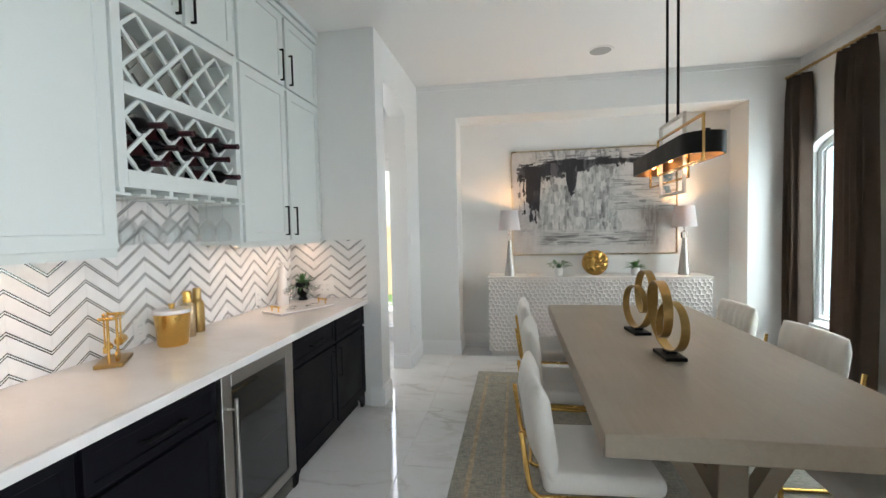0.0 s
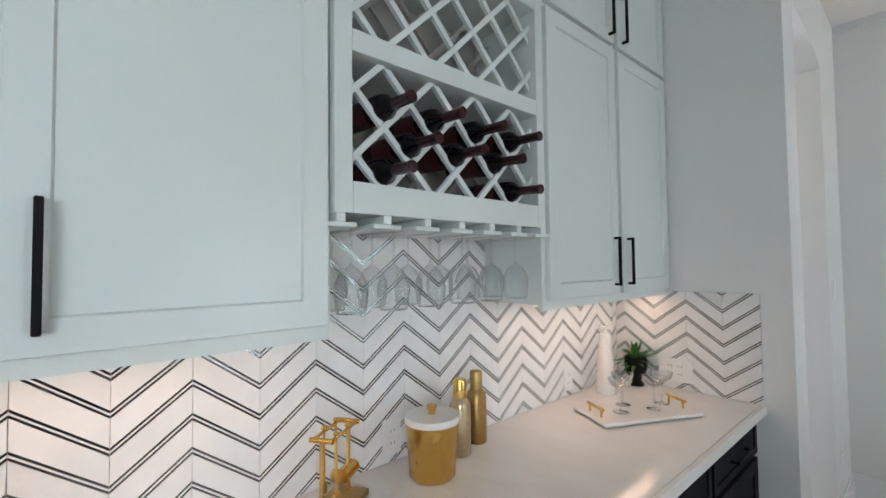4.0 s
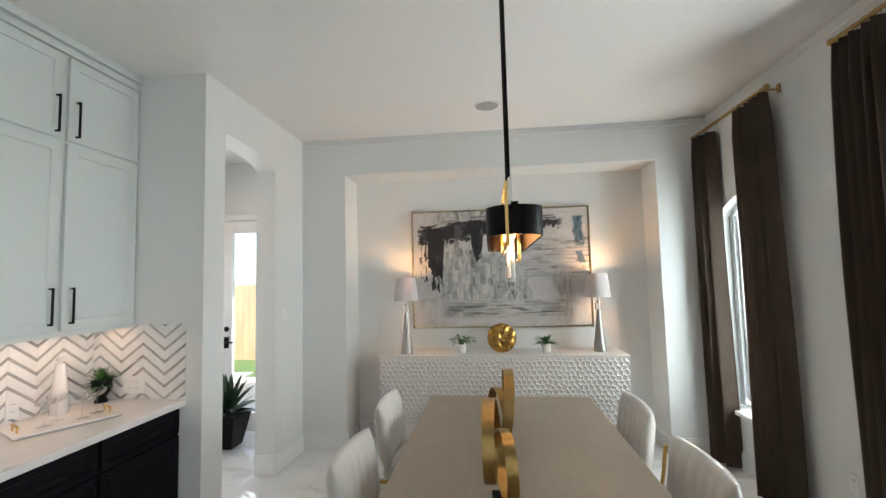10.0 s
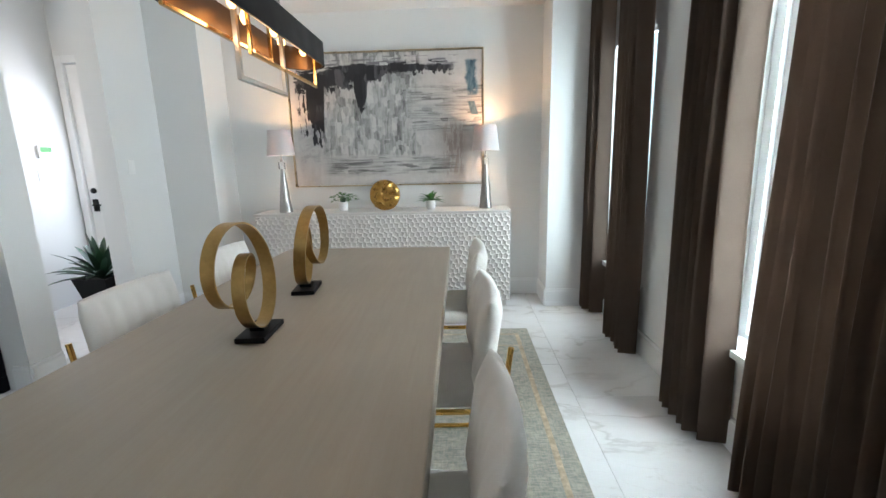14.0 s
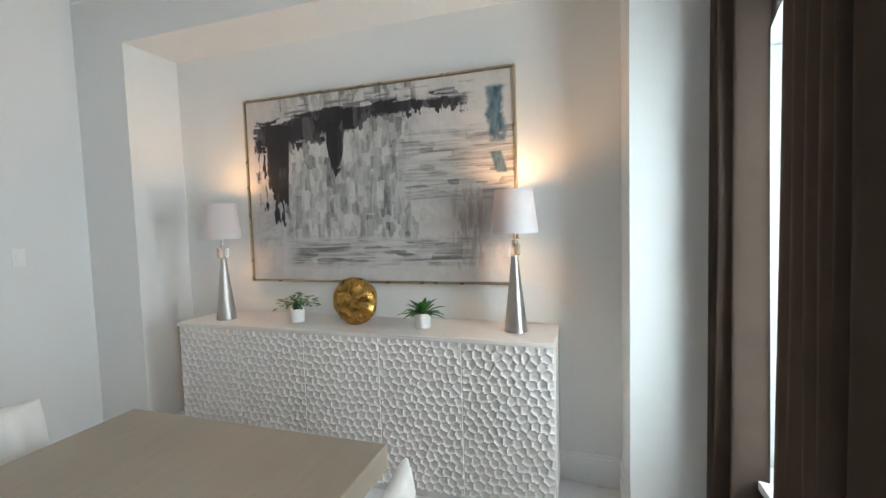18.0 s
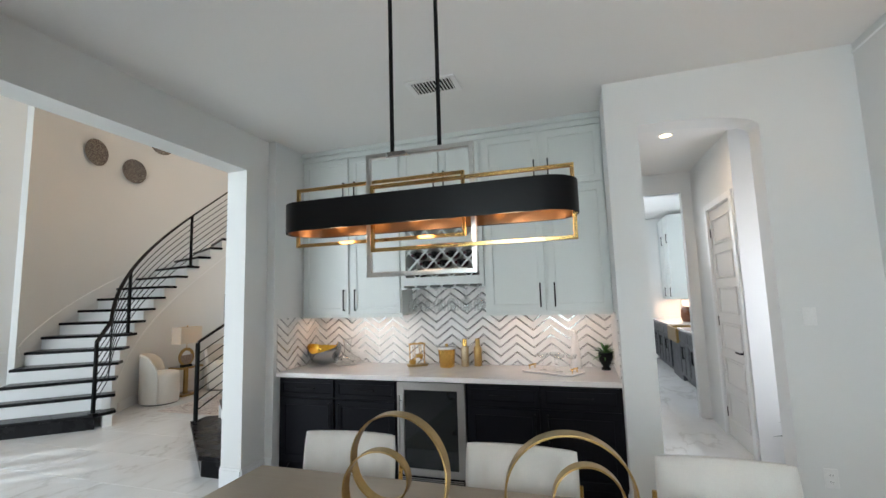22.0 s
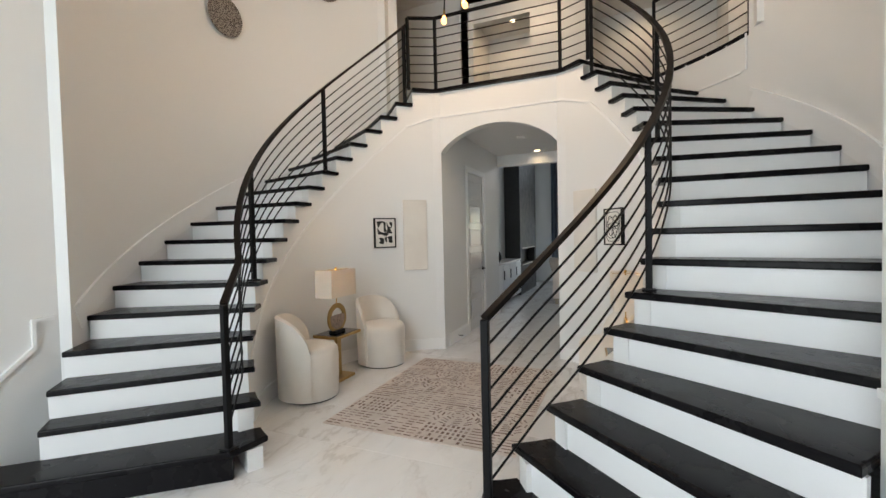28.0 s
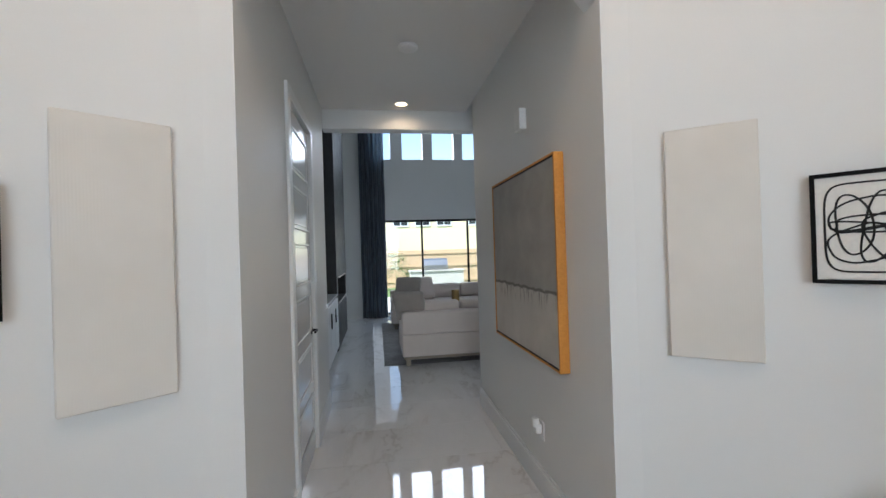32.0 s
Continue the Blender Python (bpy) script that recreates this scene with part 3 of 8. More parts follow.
# stair carriage mouldings
for s, nm in ((-1, "south"), (1, "north")):
    bm = bmesh.new()
    path = []
    for i in range(70):
        a = nose(4.5) + (140.0 - nose(4.5)) * i / 69
        path.append(ring_pt(R_IN - 0.006, a, s, RISE * ((a - nose(1)) / 6.88 + 1) - 0.42))
    path += [ring_pt(R_IN - 0.006, 152, s, LAND - 0.36), (X_ARCH + 0.004, CY + s * 0.7, LAND - 0.36), (X_ARCH + 0.004, CY, LAND - 0.36)]
    tube(bm, path, 0, flat=(0.014, 0.026))
    structure("trim_stair_band_" + nm, bm, TRIM, "thin white moulding along the stair wall", "trim", smooth=30)
    bm = bmesh.new()
    path, path2 = [], []
    top = 139.0 if s < 0 else 117.0
    lim = WALL_S if s < 0 else WALL_N
    for i in range(60):
        a = (52 if s < 0 else 51) + (top - 51) * i / 59
        z = RISE * ((a - 2 - nose(1)) / 6.88 + 1) + 0.19
        path.append(ring_pt(R_OUT - 0.008, a, s, z))
        path2.append(ring_pt(R_OUT - 0.004, a, s, z - 0.1))
    tube(bm, path, 0, flat=(0.026, 0.03))
    tube(bm, path2, 0, flat=(0.012, 0.2))
    x0 = -1.62
    run = [(-1.74, lim - s * 0.012, 0.99), (x0, lim - s * 0.012, 0.99), (x0, lim - s * 0.012, 0.80), (-1.0, lim - s * 0.012, 0.27), (-1.0, lim - s * 0.012, 0.0)]
    tube(bm, run, 0, flat=(0.03, 0.022), up=(0, 1, 0))
    structure("trim_stair_skirt_" + nm, bm, TRIM, "white skirting that climbs beside the steps", "trim", smooth=30)

# landing and upper floor
pts = [ring_pt(1.70, 142.5, 1), ring_pt(R_OUT, 142.5, 1)] + [ring_pt(R_OUT + 0.0, a, 1) for a in (138, 133, 128, 123, 117.6)]
pts += [(-5.06, 3.3), (-8.2, 3.3), (-8.2, -7.5), (-5.9, -7.5), ring_pt(R_OUT, 142.5, -1), ring_pt(1.70, 142.5, -1), (X_ARCH + 0.05, CY - 0.82), (X_ARCH + 0.05, CY + 0.82)]
bm = prism(bmesh.new(), pts, "z", LAND - 0.045, LAND)
structure("floor_landing", bm, TREAD, "dark stained landing of the upper floor", "floor")
bm = prism(bmesh.new(), [(X_ARCH - 0.14, CY - 0.75), (-8.2, CY - 0.75), (-8.2, CY + 0.75), (X_ARCH - 0.14, CY + 0.75)], "z", 3.02, LAND - 0.06)
structure("ceiling_hall", bm, CEIL, "flat white hall ceiling", "ceiling")
bm = wall_with("x", -8.2, -8.05, -7.5, 3.4, LAND, H_FOY, [(-3.3, -2.2, LAND, 5.6, 5.6), (-1.1, 0.9, LAND, 5.7, 5.7)])
structure("wall_upper_back", bm, WALL, "wall of the upper floor behind the landing")
bm = boxes(((-5.06, 0.52, LAND), (-4.9, 3.4, H_FOY)), ((-8.05, 3.3, LAND), (-4.9, 3.45, H_FOY)), ((-8.05, -7.6, LAND), (-5.5, -7.5, H_FOY)),
           ((-5.98, -7.5, LAND), (-5.86, -4.0, H_FOY)))
structure("wall_upper_sides", bm, WALL, "walls of the upper corridor")
bm = boxes(((-9.6, -3.7, LAND), (-9.5, 1.1, 5.9)), ((-9.5, -1.6, LAND), (-8.2, -1.5, 5.9)), ((-9.5, -3.7, LAND), (-8.2, -3.6, 5.9)), ((-9.5, 1.0, LAND), (-8.2, 1.1, 5.9)))
structure("wall_upper_rooms", bm, WALL, "far walls of the upper rooms")
structure("floor_upper_rooms", boxes(((-9.6, -3.7, 3.36), (-8.2, 1.1, LAND - 0.002))), TREAD, "dark upper floor", "floor")
structure("ceiling_upper_rooms", boxes(((-9.6, -3.7, 5.9), (-8.2, 1.1, 5.99))), CEIL, "upper room ceiling", "ceiling")

# hall to the living room
bm = wall_with("y", CY - 0.90, CY - 0.75, -8.05, X_ARCH - 0.14, 0, 3.02, [(-7.10, -6.28, 0, 2.50, 2.50)])
structure("wall_hall_south", bm, WALL, "white hall wall with a panel door")
bm = boxes(((-7.75, CY + 0.75, 0), (X_ARCH - 0.14, CY + 0.9, 3.02)))
structure("wall_hall_north", bm, WALL, "white hall wall")
bm = boxes(((-8.2, CY - 0.75, 2.82), (-8.05, CY + 0.9, 3.34)), ((-8.2, -3.4, 0), (-8.05, CY - 0.9, 3.34)), ((-8.2, CY + 0.9, 0), (-7.9, 3.4, 3.34)))
structure("wall_living_near", bm, WALL, "white wall between hall and living room")
bm = base_run([(-6.2, CY - 0.75), (X_ARCH - 0.14, CY - 0.75)])
for run in ([(-8.05, CY - 0.75), (-7.18, CY - 0.75)], [(X_ARCH - 0.14, CY + 0.75), (-7.75, CY + 0.75)]):
    b2 = base_run(run)
    me = bpy.data.meshes.new("tmp")
    b2.to_mesh(me)
    bm.from_mesh(me)
    b2.free()
structure("baseboard_hall", bm, TRIM, "tall white painted baseboard", "baseboard")
for s, nm in ((-1, "south"), (1, "north")):
    bm = bmesh.new()
    path = [ring_pt(R_IN - 0.008, nose(5) + (151 - nose(5)) * i / 40, s, 0.075) for i in range(41)] + [(X_ARCH + 0.008, CY + s * 0.755, 0.075)]
    tube(bm, path, 0, flat=(0.016, 0.15))
    structure("baseboard_drum_" + nm, bm, TRIM, "white baseboard of the curved wall", "baseboard", smooth=30)

# living room
bm = wall_with("x", -14.1, -13.95, -3.4, 3.4, 0, 3.2, [(-2.2, 2.4, 0.05, 2.32, 2.32)])
b2 = wall_with("x", -14.1, -13.95, -3.4, 3.4, 3.2, 6.0, [(-2.35, -1.97, 3.78, 4.75, 4.75), (-1.69, -1.19, 3.78, 4.75, 4.75), (-0.95, -0.42, 3.78, 4.75, 4.75), (-0.2, 0.35, 3.78, 4.75, 4.75), (0.6, 1.1, 3.78, 4.75, 4.75)])
me = bpy.data.meshes.new("tmp")
b2.to_mesh(me)
bm.from_mesh(me)
b2.free()
structure("wall_living_glazed", bm, WALL, "tall grey-white living room wall with sliding doors and high windows")
structure("wall_living_south", boxes(((-14.1, -3.55, 0), (-8.05, -3.4, 6.0))), WALL, "living room side wall")
structure("wall_living_north", boxes(((-14.1, 3.4, 0), (-7.9, 3.55, 6.0))), WALL, "living room side wall")
structure("ceiling_living", boxes(((-14.1, -3.55, 6.0), (-8.05, 3.55, 6.1))), CEIL, "high living room ceiling", "ceiling")

# back hall and kitchen
bm = wall_with("y", 4.62, 4.74, -3.95, -2.45, 0, 3.1, [(-3.34, -2.56, 0, 2.46, 2.46)])
box(bm, (-2.57, 4.74, 0), (-2.45, 5.55, 3.1))
structure("wall_back_hall", bm, WALL, "white back hall wall with a closet door")
bm = wall_with("y", 5.45, 5.6, -2.45, -1.33, 0, 3.1, [(-2.36, -1.44, 0, 2.42, 2.42)])
structure("wall_back_door", bm, WALL, "white wall round the glazed back door")
bm = wall_with("x", -4.07, -3.95, 3.3, 4.74, 0, 3.1, [(3.552, 4.50, 0, 2.83, 2.83)])
structure("wall_kitchen_opening", bm, WALL, "white wall with the opening to the kitchen")
structure("wall_back_hall_near", boxes(((-3.95, 3.43, 0), (-2.06, 3.55, 3.1))), WALL, "white back hall wall")
structure("ceiling_back_hall", boxes(((-3.95, 3.55, 3.1), (-1.33, 5.6, 3.2))), CEIL, "back hall ceiling", "ceiling")
bm = boxes(((-9.3, 3.5, 0), (-9.15, 5.42, 3.3)), ((-9.3, 5.42, 0), (-4.07, 5.55, 3.3)), ((-9.3, 3.3, 0), (-4.07, 3.42, 3.3)))
structure("wall_kitchen", bm, WALL, "white kitchen walls")
structure("ceiling_kitchen", boxes(((-9.3, 3.3, 3.3), (-4.07, 5.55, 3.4))), CEIL, "white kitchen ceiling", "ceiling")

# study
bm = boxes(((-1.1, -8.82, 0), (2.6, -8.67, 3.3)), ((-1.1, -8.67, 0), (-0.95, -5.15, 3.3)), ((2.45, -8.67, 0), (2.6, -5.15, 3.3)))
structure("wall_study_inner", bm, WALL, "white study walls")
structure("ceiling_study", boxes(((-0.95, -8.67, 3.2), (2.45, -5.15, 3.3))), CEIL, "study ceiling", "ceiling")

# ---- stairs ----


def helix_z(a):
    return RISE * ((a - nose(1)) / 6.88 + 1)


def staircase(s, label):
    st = thing("staircase", label, "staircase", ring_pt(R_IN, 60, s, 0))
    inv = st.matrix_world.inverted()

    def add(name, bm, mat, parent=st, lab="", smooth=None):
        bmesh.ops.transform(bm, matrix=inv, verts=bm.verts)
        return part(name, bm, mat, parent, lab, smooth)

    for k in range(1, 18):
        a0, a1 = nose(k), nose(k + 1)
        ao0, ro0 = outer_at(k, s)
        ao1, ro1 = outer_at(k + 1, s)
        z = k * RISE
        w = 0.9
        e0, e1 = ring_pt(ro0 - 0.012, ao0 - w * 0.6, s), ring_pt(ro1 - 0.012, ao1 + 0.3, s)
        inner = [ring_pt(1.715, a1 - (a1 - a0 + w) * i / 4, s) for i in range(5)]
        if k == 1:
            inner[-1] = (-1.90, CY + s * 0.81)
            lim = WALL_N if s > 0 else WALL_S
            e0 = (-1.03, CY + s * 1.86)
            pts = inner + [e0, (-1.03, lim - s * 0.03), e1]
        else:
            pts = inner + [e0, e1]
        bm = prism(bmesh.new(), pts, "z", z - 0.042, z)
        es = [e for e in bm.edges if abs(e.verts[0].co.z - e.verts[1].co.z) < 1e-6]
        bmesh.ops.bevel(bm, geom=es, offset=0.009, segments=2, affect="EDGES", profile=0.5)
        add("tread", bm, TREAD)
        # riser
        i0, i1 = ring_pt(R_IN + 0.004, a0, s), ring_pt(R_IN + 0.004, a0 + 0.6, s)
        o0, o1 = ring_pt(ro0 - 0.012, ao0, s), ring_pt(ro0 - 0.012, ao0 + 0.5, s)
        if k == 1:
            i0, i1 = (-1.925, CY + s * 0.825), (-1.95, CY + s * 0.84)
            m0, m1 = (-1.06, CY + s * 1.87), (-1.09, CY + s * 1.88)
            bm = prism(bmesh.new(), [i0, m0, m1, i1], "z", 0.001, z - 0.043)
            prism(bm, [m0, (-1.06, lim - s * 0.03), (-1.09, lim - s * 0.03), m1], "z", 0.001, z - 0.043)
            add("riser", bm, TREAD, st, "black stained bottom riser")
        else:
            bm = prism(bmesh.new(), [i0, o0, o1, i1], "z", z - RISE + 0.0005, z - 0.043)
            add("riser", bm, TRIM)
    # top riser under the landing
    bm = prism(bmesh.new(), [ring_pt(R_IN + 0.004, nose(18), s), ring_pt(R_OUT - 0.01, nose(18), s), ring_pt(R_OUT - 0.01, nose(18) + 0.5, s), ring_pt(R_IN + 0.004, nose(18) + 0.5, s)], "z", 17 * RISE + 0.0005, LAND - 0.046)
    add("riser", bm, TRIM)
    return st


staircase(-1, "curved staircase with black stained treads and white risers")
staircase(1, "curved black and white staircase beside the dining room opening")
R_RAIL = 1.80


def post(parent, x, y, z0, z1, inv, foot=True):
    bm = bmesh.new()
    box(bm, (x - 0.019, y - 0.019, z0), (x + 0.019, y + 0.019, z1), 0.003)
    if foot:
        box(bm, (x - 0.04, y - 0.04, z0), (x + 0.04, y + 0.04, z0 + 0.012), 0.003)
    bmesh.ops.transform(bm, matrix=inv, verts=bm.verts)
    return part("post", bm, BLACK, parent)


def stair_rail(s, label):
    rail = thing("stair_railing", label, "railing", ring_pt(R_RAIL, nose(1), s, RISE))
    inv = rail.matrix_world.inverted()
    a_lo, a_hi = 27.0, 141.0
    p0 = Vector((-1.93, CY + s * 0.855, 0))

    def xy(a):
        q = Vector((*ring_pt(R_RAIL, a, s), 0))
        if a < 36:
            f = (a - a_lo) / (36 - a_lo)
            q = p0.lerp(Vector((*ring_pt(R_RAIL, 36, s), 0)), f)
        return q

    for h in (0.085, 0.195, 0.305, 0.415, 0.525, 0.635, 0.745, 0.885):
        bm = bmesh.new()
        path = []
        for i in range(58):
            a = a_lo + (a_hi - a_lo) * i / 57
            q = xy(a)
            path.append((q.x, q.y, helix_z(a) + h))
        top = h > 0.8
        tube(bm, path, 0.0065, 6, flat=(0.045, 0.026) if top else None)
        bmesh.ops.transform(bm, matrix=inv, verts=bm.verts)
        part("handrail" if top else "bar", bm, BRONZE if top else BLACK, rail, "dark bronze handrail" if top else "", 40)
    for k in (1.2, 6.5, 12.4, 17.6):
        a = nose(k)
        q = xy(max(a, a_lo))
        post(rail, q.x, q.y, int(k) * RISE + 0.001, helix_z(max(a, a_lo)) + 0.88, inv)
    return rail


stair_rail(-1, "black metal stair railing with slim horizontal bars")
stair_rail(1, "black metal stair railing beside the dining room opening")


def landing_rail(path, posts, label):
    rail = thing("landing_railing", label, "railing", (path[0][0], path[0][1], LAND))
    inv = rail.matrix_world.inverted()
    for h in (0.1, 0.215, 0.33, 0.445, 0.56, 0.675, 0.79, 0.93):
        bm = bmesh.new()
        tube(bm, [(x, y, LAND + h) for x, y in path], 0.0065, 6, flat=(0.045, 0.026) if h > 0.9 else None)
        bmesh.ops.transform(bm, matrix=inv, verts=bm.verts)
        part("handrail" if h > 0.9 else "bar", bm, BLACK, rail)
    for x, y in posts:
        post(rail, x, y, LAND + 0.001, LAND + 0.93, inv, False)
    return rail


ca, cb = (X_ARCH + 0.01, CY - 0.80), (X_ARCH + 0.01, CY + 0.80)
pa, pb = ring_pt(R_RAIL, 141.5, -1), ring_pt(R_RAIL, 141.5, 1)
landing_rail([pa, ca, cb, pb], [pa, ca, cb, pb], "black metal balcony railing on the landing")
over = [ring_pt(R_OUT + 0.05, a, 1) for a in (142, 138, 134, 130, 126, 122, 118.4)]
landing_rail(over, [over[0], over[-1]], "black metal railing of the upper corridor")
bm = bmesh.new()
tube(bm, [ring_pt(R_OUT - 0.006, a, 1, LAND - 0.37) for a in (139, 135, 131, 127, 123, 119.5)] + [ring_pt(R_OUT - 0.006, 118.2, 1, LAND - 0.37), ring_pt(R_OUT - 0.006, 118.2, 1, LAND - 0.02)], 0, flat=(0.014, 0.026))
structure("trim_overlook", bm, TRIM, "white moulding below the upper corridor", "trim")

# ---- bar alcove ----
XB, XU, XF, XC = -1.95, -1.645, -1.29, -1.255


def upper_unit(name, label, y0, y1, doors, tops):
    cab = thing(name, label, "cabinet", (XB, (y0 + y1) / 2, 1.40))
    bm = boxes(((XB, y0, 1.415), (XU - 0.022, y1, 3.07)), ((XU - 0.042, y0, 1.395), (XU - 0.022, y1, 1.415)))
    wpart(cab, "body", bm, CABW)
    for row, zz, grip, gl in ((doors, (1.43, 2.515), 0.14, 0.21), (tops, (2.535, 3.035), 0.135, 0.22)):
        for a, b, side in row:
            bm = shaker(bmesh.new(), XU, a, b, *zz)
            d = wpart(cab, "door", bm, CABW)
            y = b - 0.043 if side > 0 else a + 0.046
            bar_pull(d, XU, y, zz[0] + grip, gl)
    return cab


upper_unit("wall_cabinet", "tall white shaker wall cabinet with black bar handles", 0.405, 1.525, [(0.425, 0.948, 1), (0.985, 1.512, -1)], [(0.425, 0.948, 1), (0.985, 1.512, -1)])
upper_unit("wall_cabinet", "white shaker wall cabinet with black bar handles, beside wine rack", 2.347, 3.428, [(2.372, 2.885, 1), (2.918, 3.418, -1)], [(2.372, 2.885, 1), (2.918, 3.418, -1)])

wine = thing("wine_rack_cabinet", "white wine rack cabinet with crossed lattice and bottles", "wine rack", (XB, 1.94, 1.69))
Y0, Y1 = 1.527, 2.345
# darker greige stands in for shade on the back panels and rear slats
RACKIN = grainy("shaded_rack_board", (0.36, 0.35, 0.315), 0.6, 0, 90, 0.06, 0.08, 4)
ya, yb = 1.575, 2.305
for nm, lo, hi in (("side_panel", (XB, Y0, 1.69), (XU, ya, 2.52)), ("side_panel", (XB, yb, 1.69), (XU, Y1, 2.52)), ("rail", (XB, ya, 1.69), (XU, yb, 1.767)), ("rail", (XB, ya, 2.085), (XU, yb, 2.14)),
                   ("rail", (XB, ya, 2.465), (XU, yb, 2.52)), ("back_panel", (XB, ya, 1.767), (XB + 0.012, yb, 2.085)), ("back_panel", (XB, ya, 2.14), (XB + 0.012, yb, 2.465)), ("top_box", (XB, Y0, 2.52), (XU - 0.022, Y1, 3.07))):
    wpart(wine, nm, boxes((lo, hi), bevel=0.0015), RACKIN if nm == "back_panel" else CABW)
for a, b, side in ((1.545, 1.928, 1), (1.948, 2.332, -1)):
    d = wpart(wine, "door", shaker(bmesh.new(), XU, a, b, 2.535, 3.035), CABW)
    bar_pull(d, XU, b - 0.04 if side > 0 else a + 0.04, 2.67, 0.22)
LAT = 0.170
for z0, z1 in ((1.767, 2.085), (2.14, 2.465)):
    for depth, x in ((0, XU - 0.035), (1, XB + 0.07)):
        mid, high = (ya + yb) / 2, (z1 - z0) / 2 + 0.05
        for fam in (1, -1):
            for i in range(-4, 4):
                u = mid + (i + 0.5) * LAT - fam * high
                poly = [(u - 0.0115, z0 - 0.05), (u + 0.0115, z0 - 0.05), (u + 0.0115 + fam * 0.5, z0 + 0.45), (u - 0.0115 + fam * 0.5, z0 + 0.45)]
                poly = clip_rect(poly, ya, yb, z0, z1)
                if len(poly) >= 3:
                    off = 0.004 if fam > 0 else -0.004
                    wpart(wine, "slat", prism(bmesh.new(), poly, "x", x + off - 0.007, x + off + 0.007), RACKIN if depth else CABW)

BOTTLE = Nodes("dark_bottle_glass").out((0.004, 0.003, 0.004), 0.14, 0, Specular_IOR_Level=0.3)
FOIL = grainy("red_foil", (0.035, 0.006, 0.011), 0.25, 0.3)
PAPER = grainy("wine_label_red", (0.07, 0.01, 0.014), 0.6)
PAPER2 = grainy("wine_label_cream", (0.6, 0.55, 0.45), 0.7)
first = None
for row, col in [(1, -1.5), (1, -0.5), (1, 0.5), (1, 1.5), (0, -1), (0, 0), (0, 1), (-1, -1.5), (-1, 1.5)]:
    y, z = (ya + yb) / 2 + col * LAT, 1.903 + row * LAT / 2
    m = pose(XB + 0.075, y, z, 0, 90 + 3, 0)
    if first is None:
        b = thing("wine_bottle", "dark red wine bottle lying in the lattice rack", "bottle", group="bottles in the wine rack")
        part("body", lathe(bmesh.new(), [(0.0, 0.0), (0.034, 0.0), (0.037, 0.006), (0.037, 0.19), (0.033, 0.21), (0.016, 0.232), (0.0142, 0.25), (0.0142, 0.262)], n=20), BOTTLE, b, smooth=40)
        part("foil_cap", lathe(bmesh.new(), [(0.0147, 0.245), (0.0147, 0.312), (0.0155, 0.314), (0.0155, 0.322), (0.0, 0.323)], n=16), FOIL, b, "dark red foil cap", 40)
        part("paper_label", lathe(bmesh.new(), [(0.0372, 0.055), (0.0376, 0.056), (0.0376, 0.15), (0.0372, 0.151)], n=20), PAPER, b, "red paper label", 40)
        b.matrix_basis = m
        first = b
    else:
        copy_thing(first, m)

# stemware rails and hanging glasses
rack = thing("stemware_rack", "white wooden stemware rails under the wine rack", "glass rack", (-1.78, 1.94, 1.66))
ys = [1.545 + i * 0.131 for i in range(7)]
for y in ys:
    bm = boxes(((XB + 0.02, y - 0.012, 1.668), (XU - 0.002, y + 0.012, 1.69)), ((XB + 0.02, y - 0.042, 1.656), (XU - 0.002, y + 0.042, 1.668)), bevel=0.002)
    wpart(rack, "rail", bm, CABW)
g0 = None
for i in range(6):
    for dx in (0.06, 0.17):
        y = (ys[i] + ys[i + 1]) / 2
        if g0 is None:
            g0 = thing("wine_glass", "clear stemmed wine glass hanging upside down", "glass", group="hanging wine glasses")
            prof = [(0.036, 0.0), (0.0365, 0.002), (0.006, 0.006), (0.0035, 0.012), (0.0035, 0.10), (0.008, 0.106), (0.030, 0.122), (0.043, 0.152), (0.045, 0.175), (0.038, 0.226), (0.0372, 0.2262)]
            part("bowl_and_stem", lathe(bmesh.new(), prof, n=20), GLASS, g0, smooth=50)
            g0.matrix_basis = pose(XB + 0.06 + dx, y, 1.669, 180)
        else:
            copy_thing(g0, pose(XB + 0.06 + dx, y, 1.669, 180))

# crown over the wall cabinets
bm = boxes(((XB, 0.405, 3.07), (XU - 0.015, 3.428, 3.149)), ((XU - 0.015, 0.405, 3.045), (XU + 0.004, 3.428, 3.085)), ((XU - 0.015, 0.405, 3.10), (XU + 0.016, 3.428, 3.149)), bevel=0.003)
structure("trim_cabinet_crown", bm, CABW, "white crown moulding over the wall cabinets", "trim")

# under-cabinet light strips
WARM = (1.0, 0.66, 0.46)
strip_m = glow("led_strip", (1.0, 0.75, 0.5), 3.0)
for y0, y1 in ((0.47, 1.47), (2.40, 3.38)):
    s = thing("under_cabinet_light", "slim warm light strip under the wall cabinet", "light", (-1.74, (y0 + y1) / 2, 1.40))
    wpart(s, "housing", boxes(((-1.755, y0, 1.405), (-1.725, y1, 1.414))), PLASTIC)
    wpart(s, "diffuser", boxes(((-1.752, y0 + 0.005, 1.400), (-1.728, y1 - 0.005, 1.4045))), strip_m, "glowing warm diffuser")
    area_lamp("under_cabinet_lamp", pose(-1.74, (y0 + y1) / 2, 1.397), 0.02, y1 - y0, 1.6, WARM)


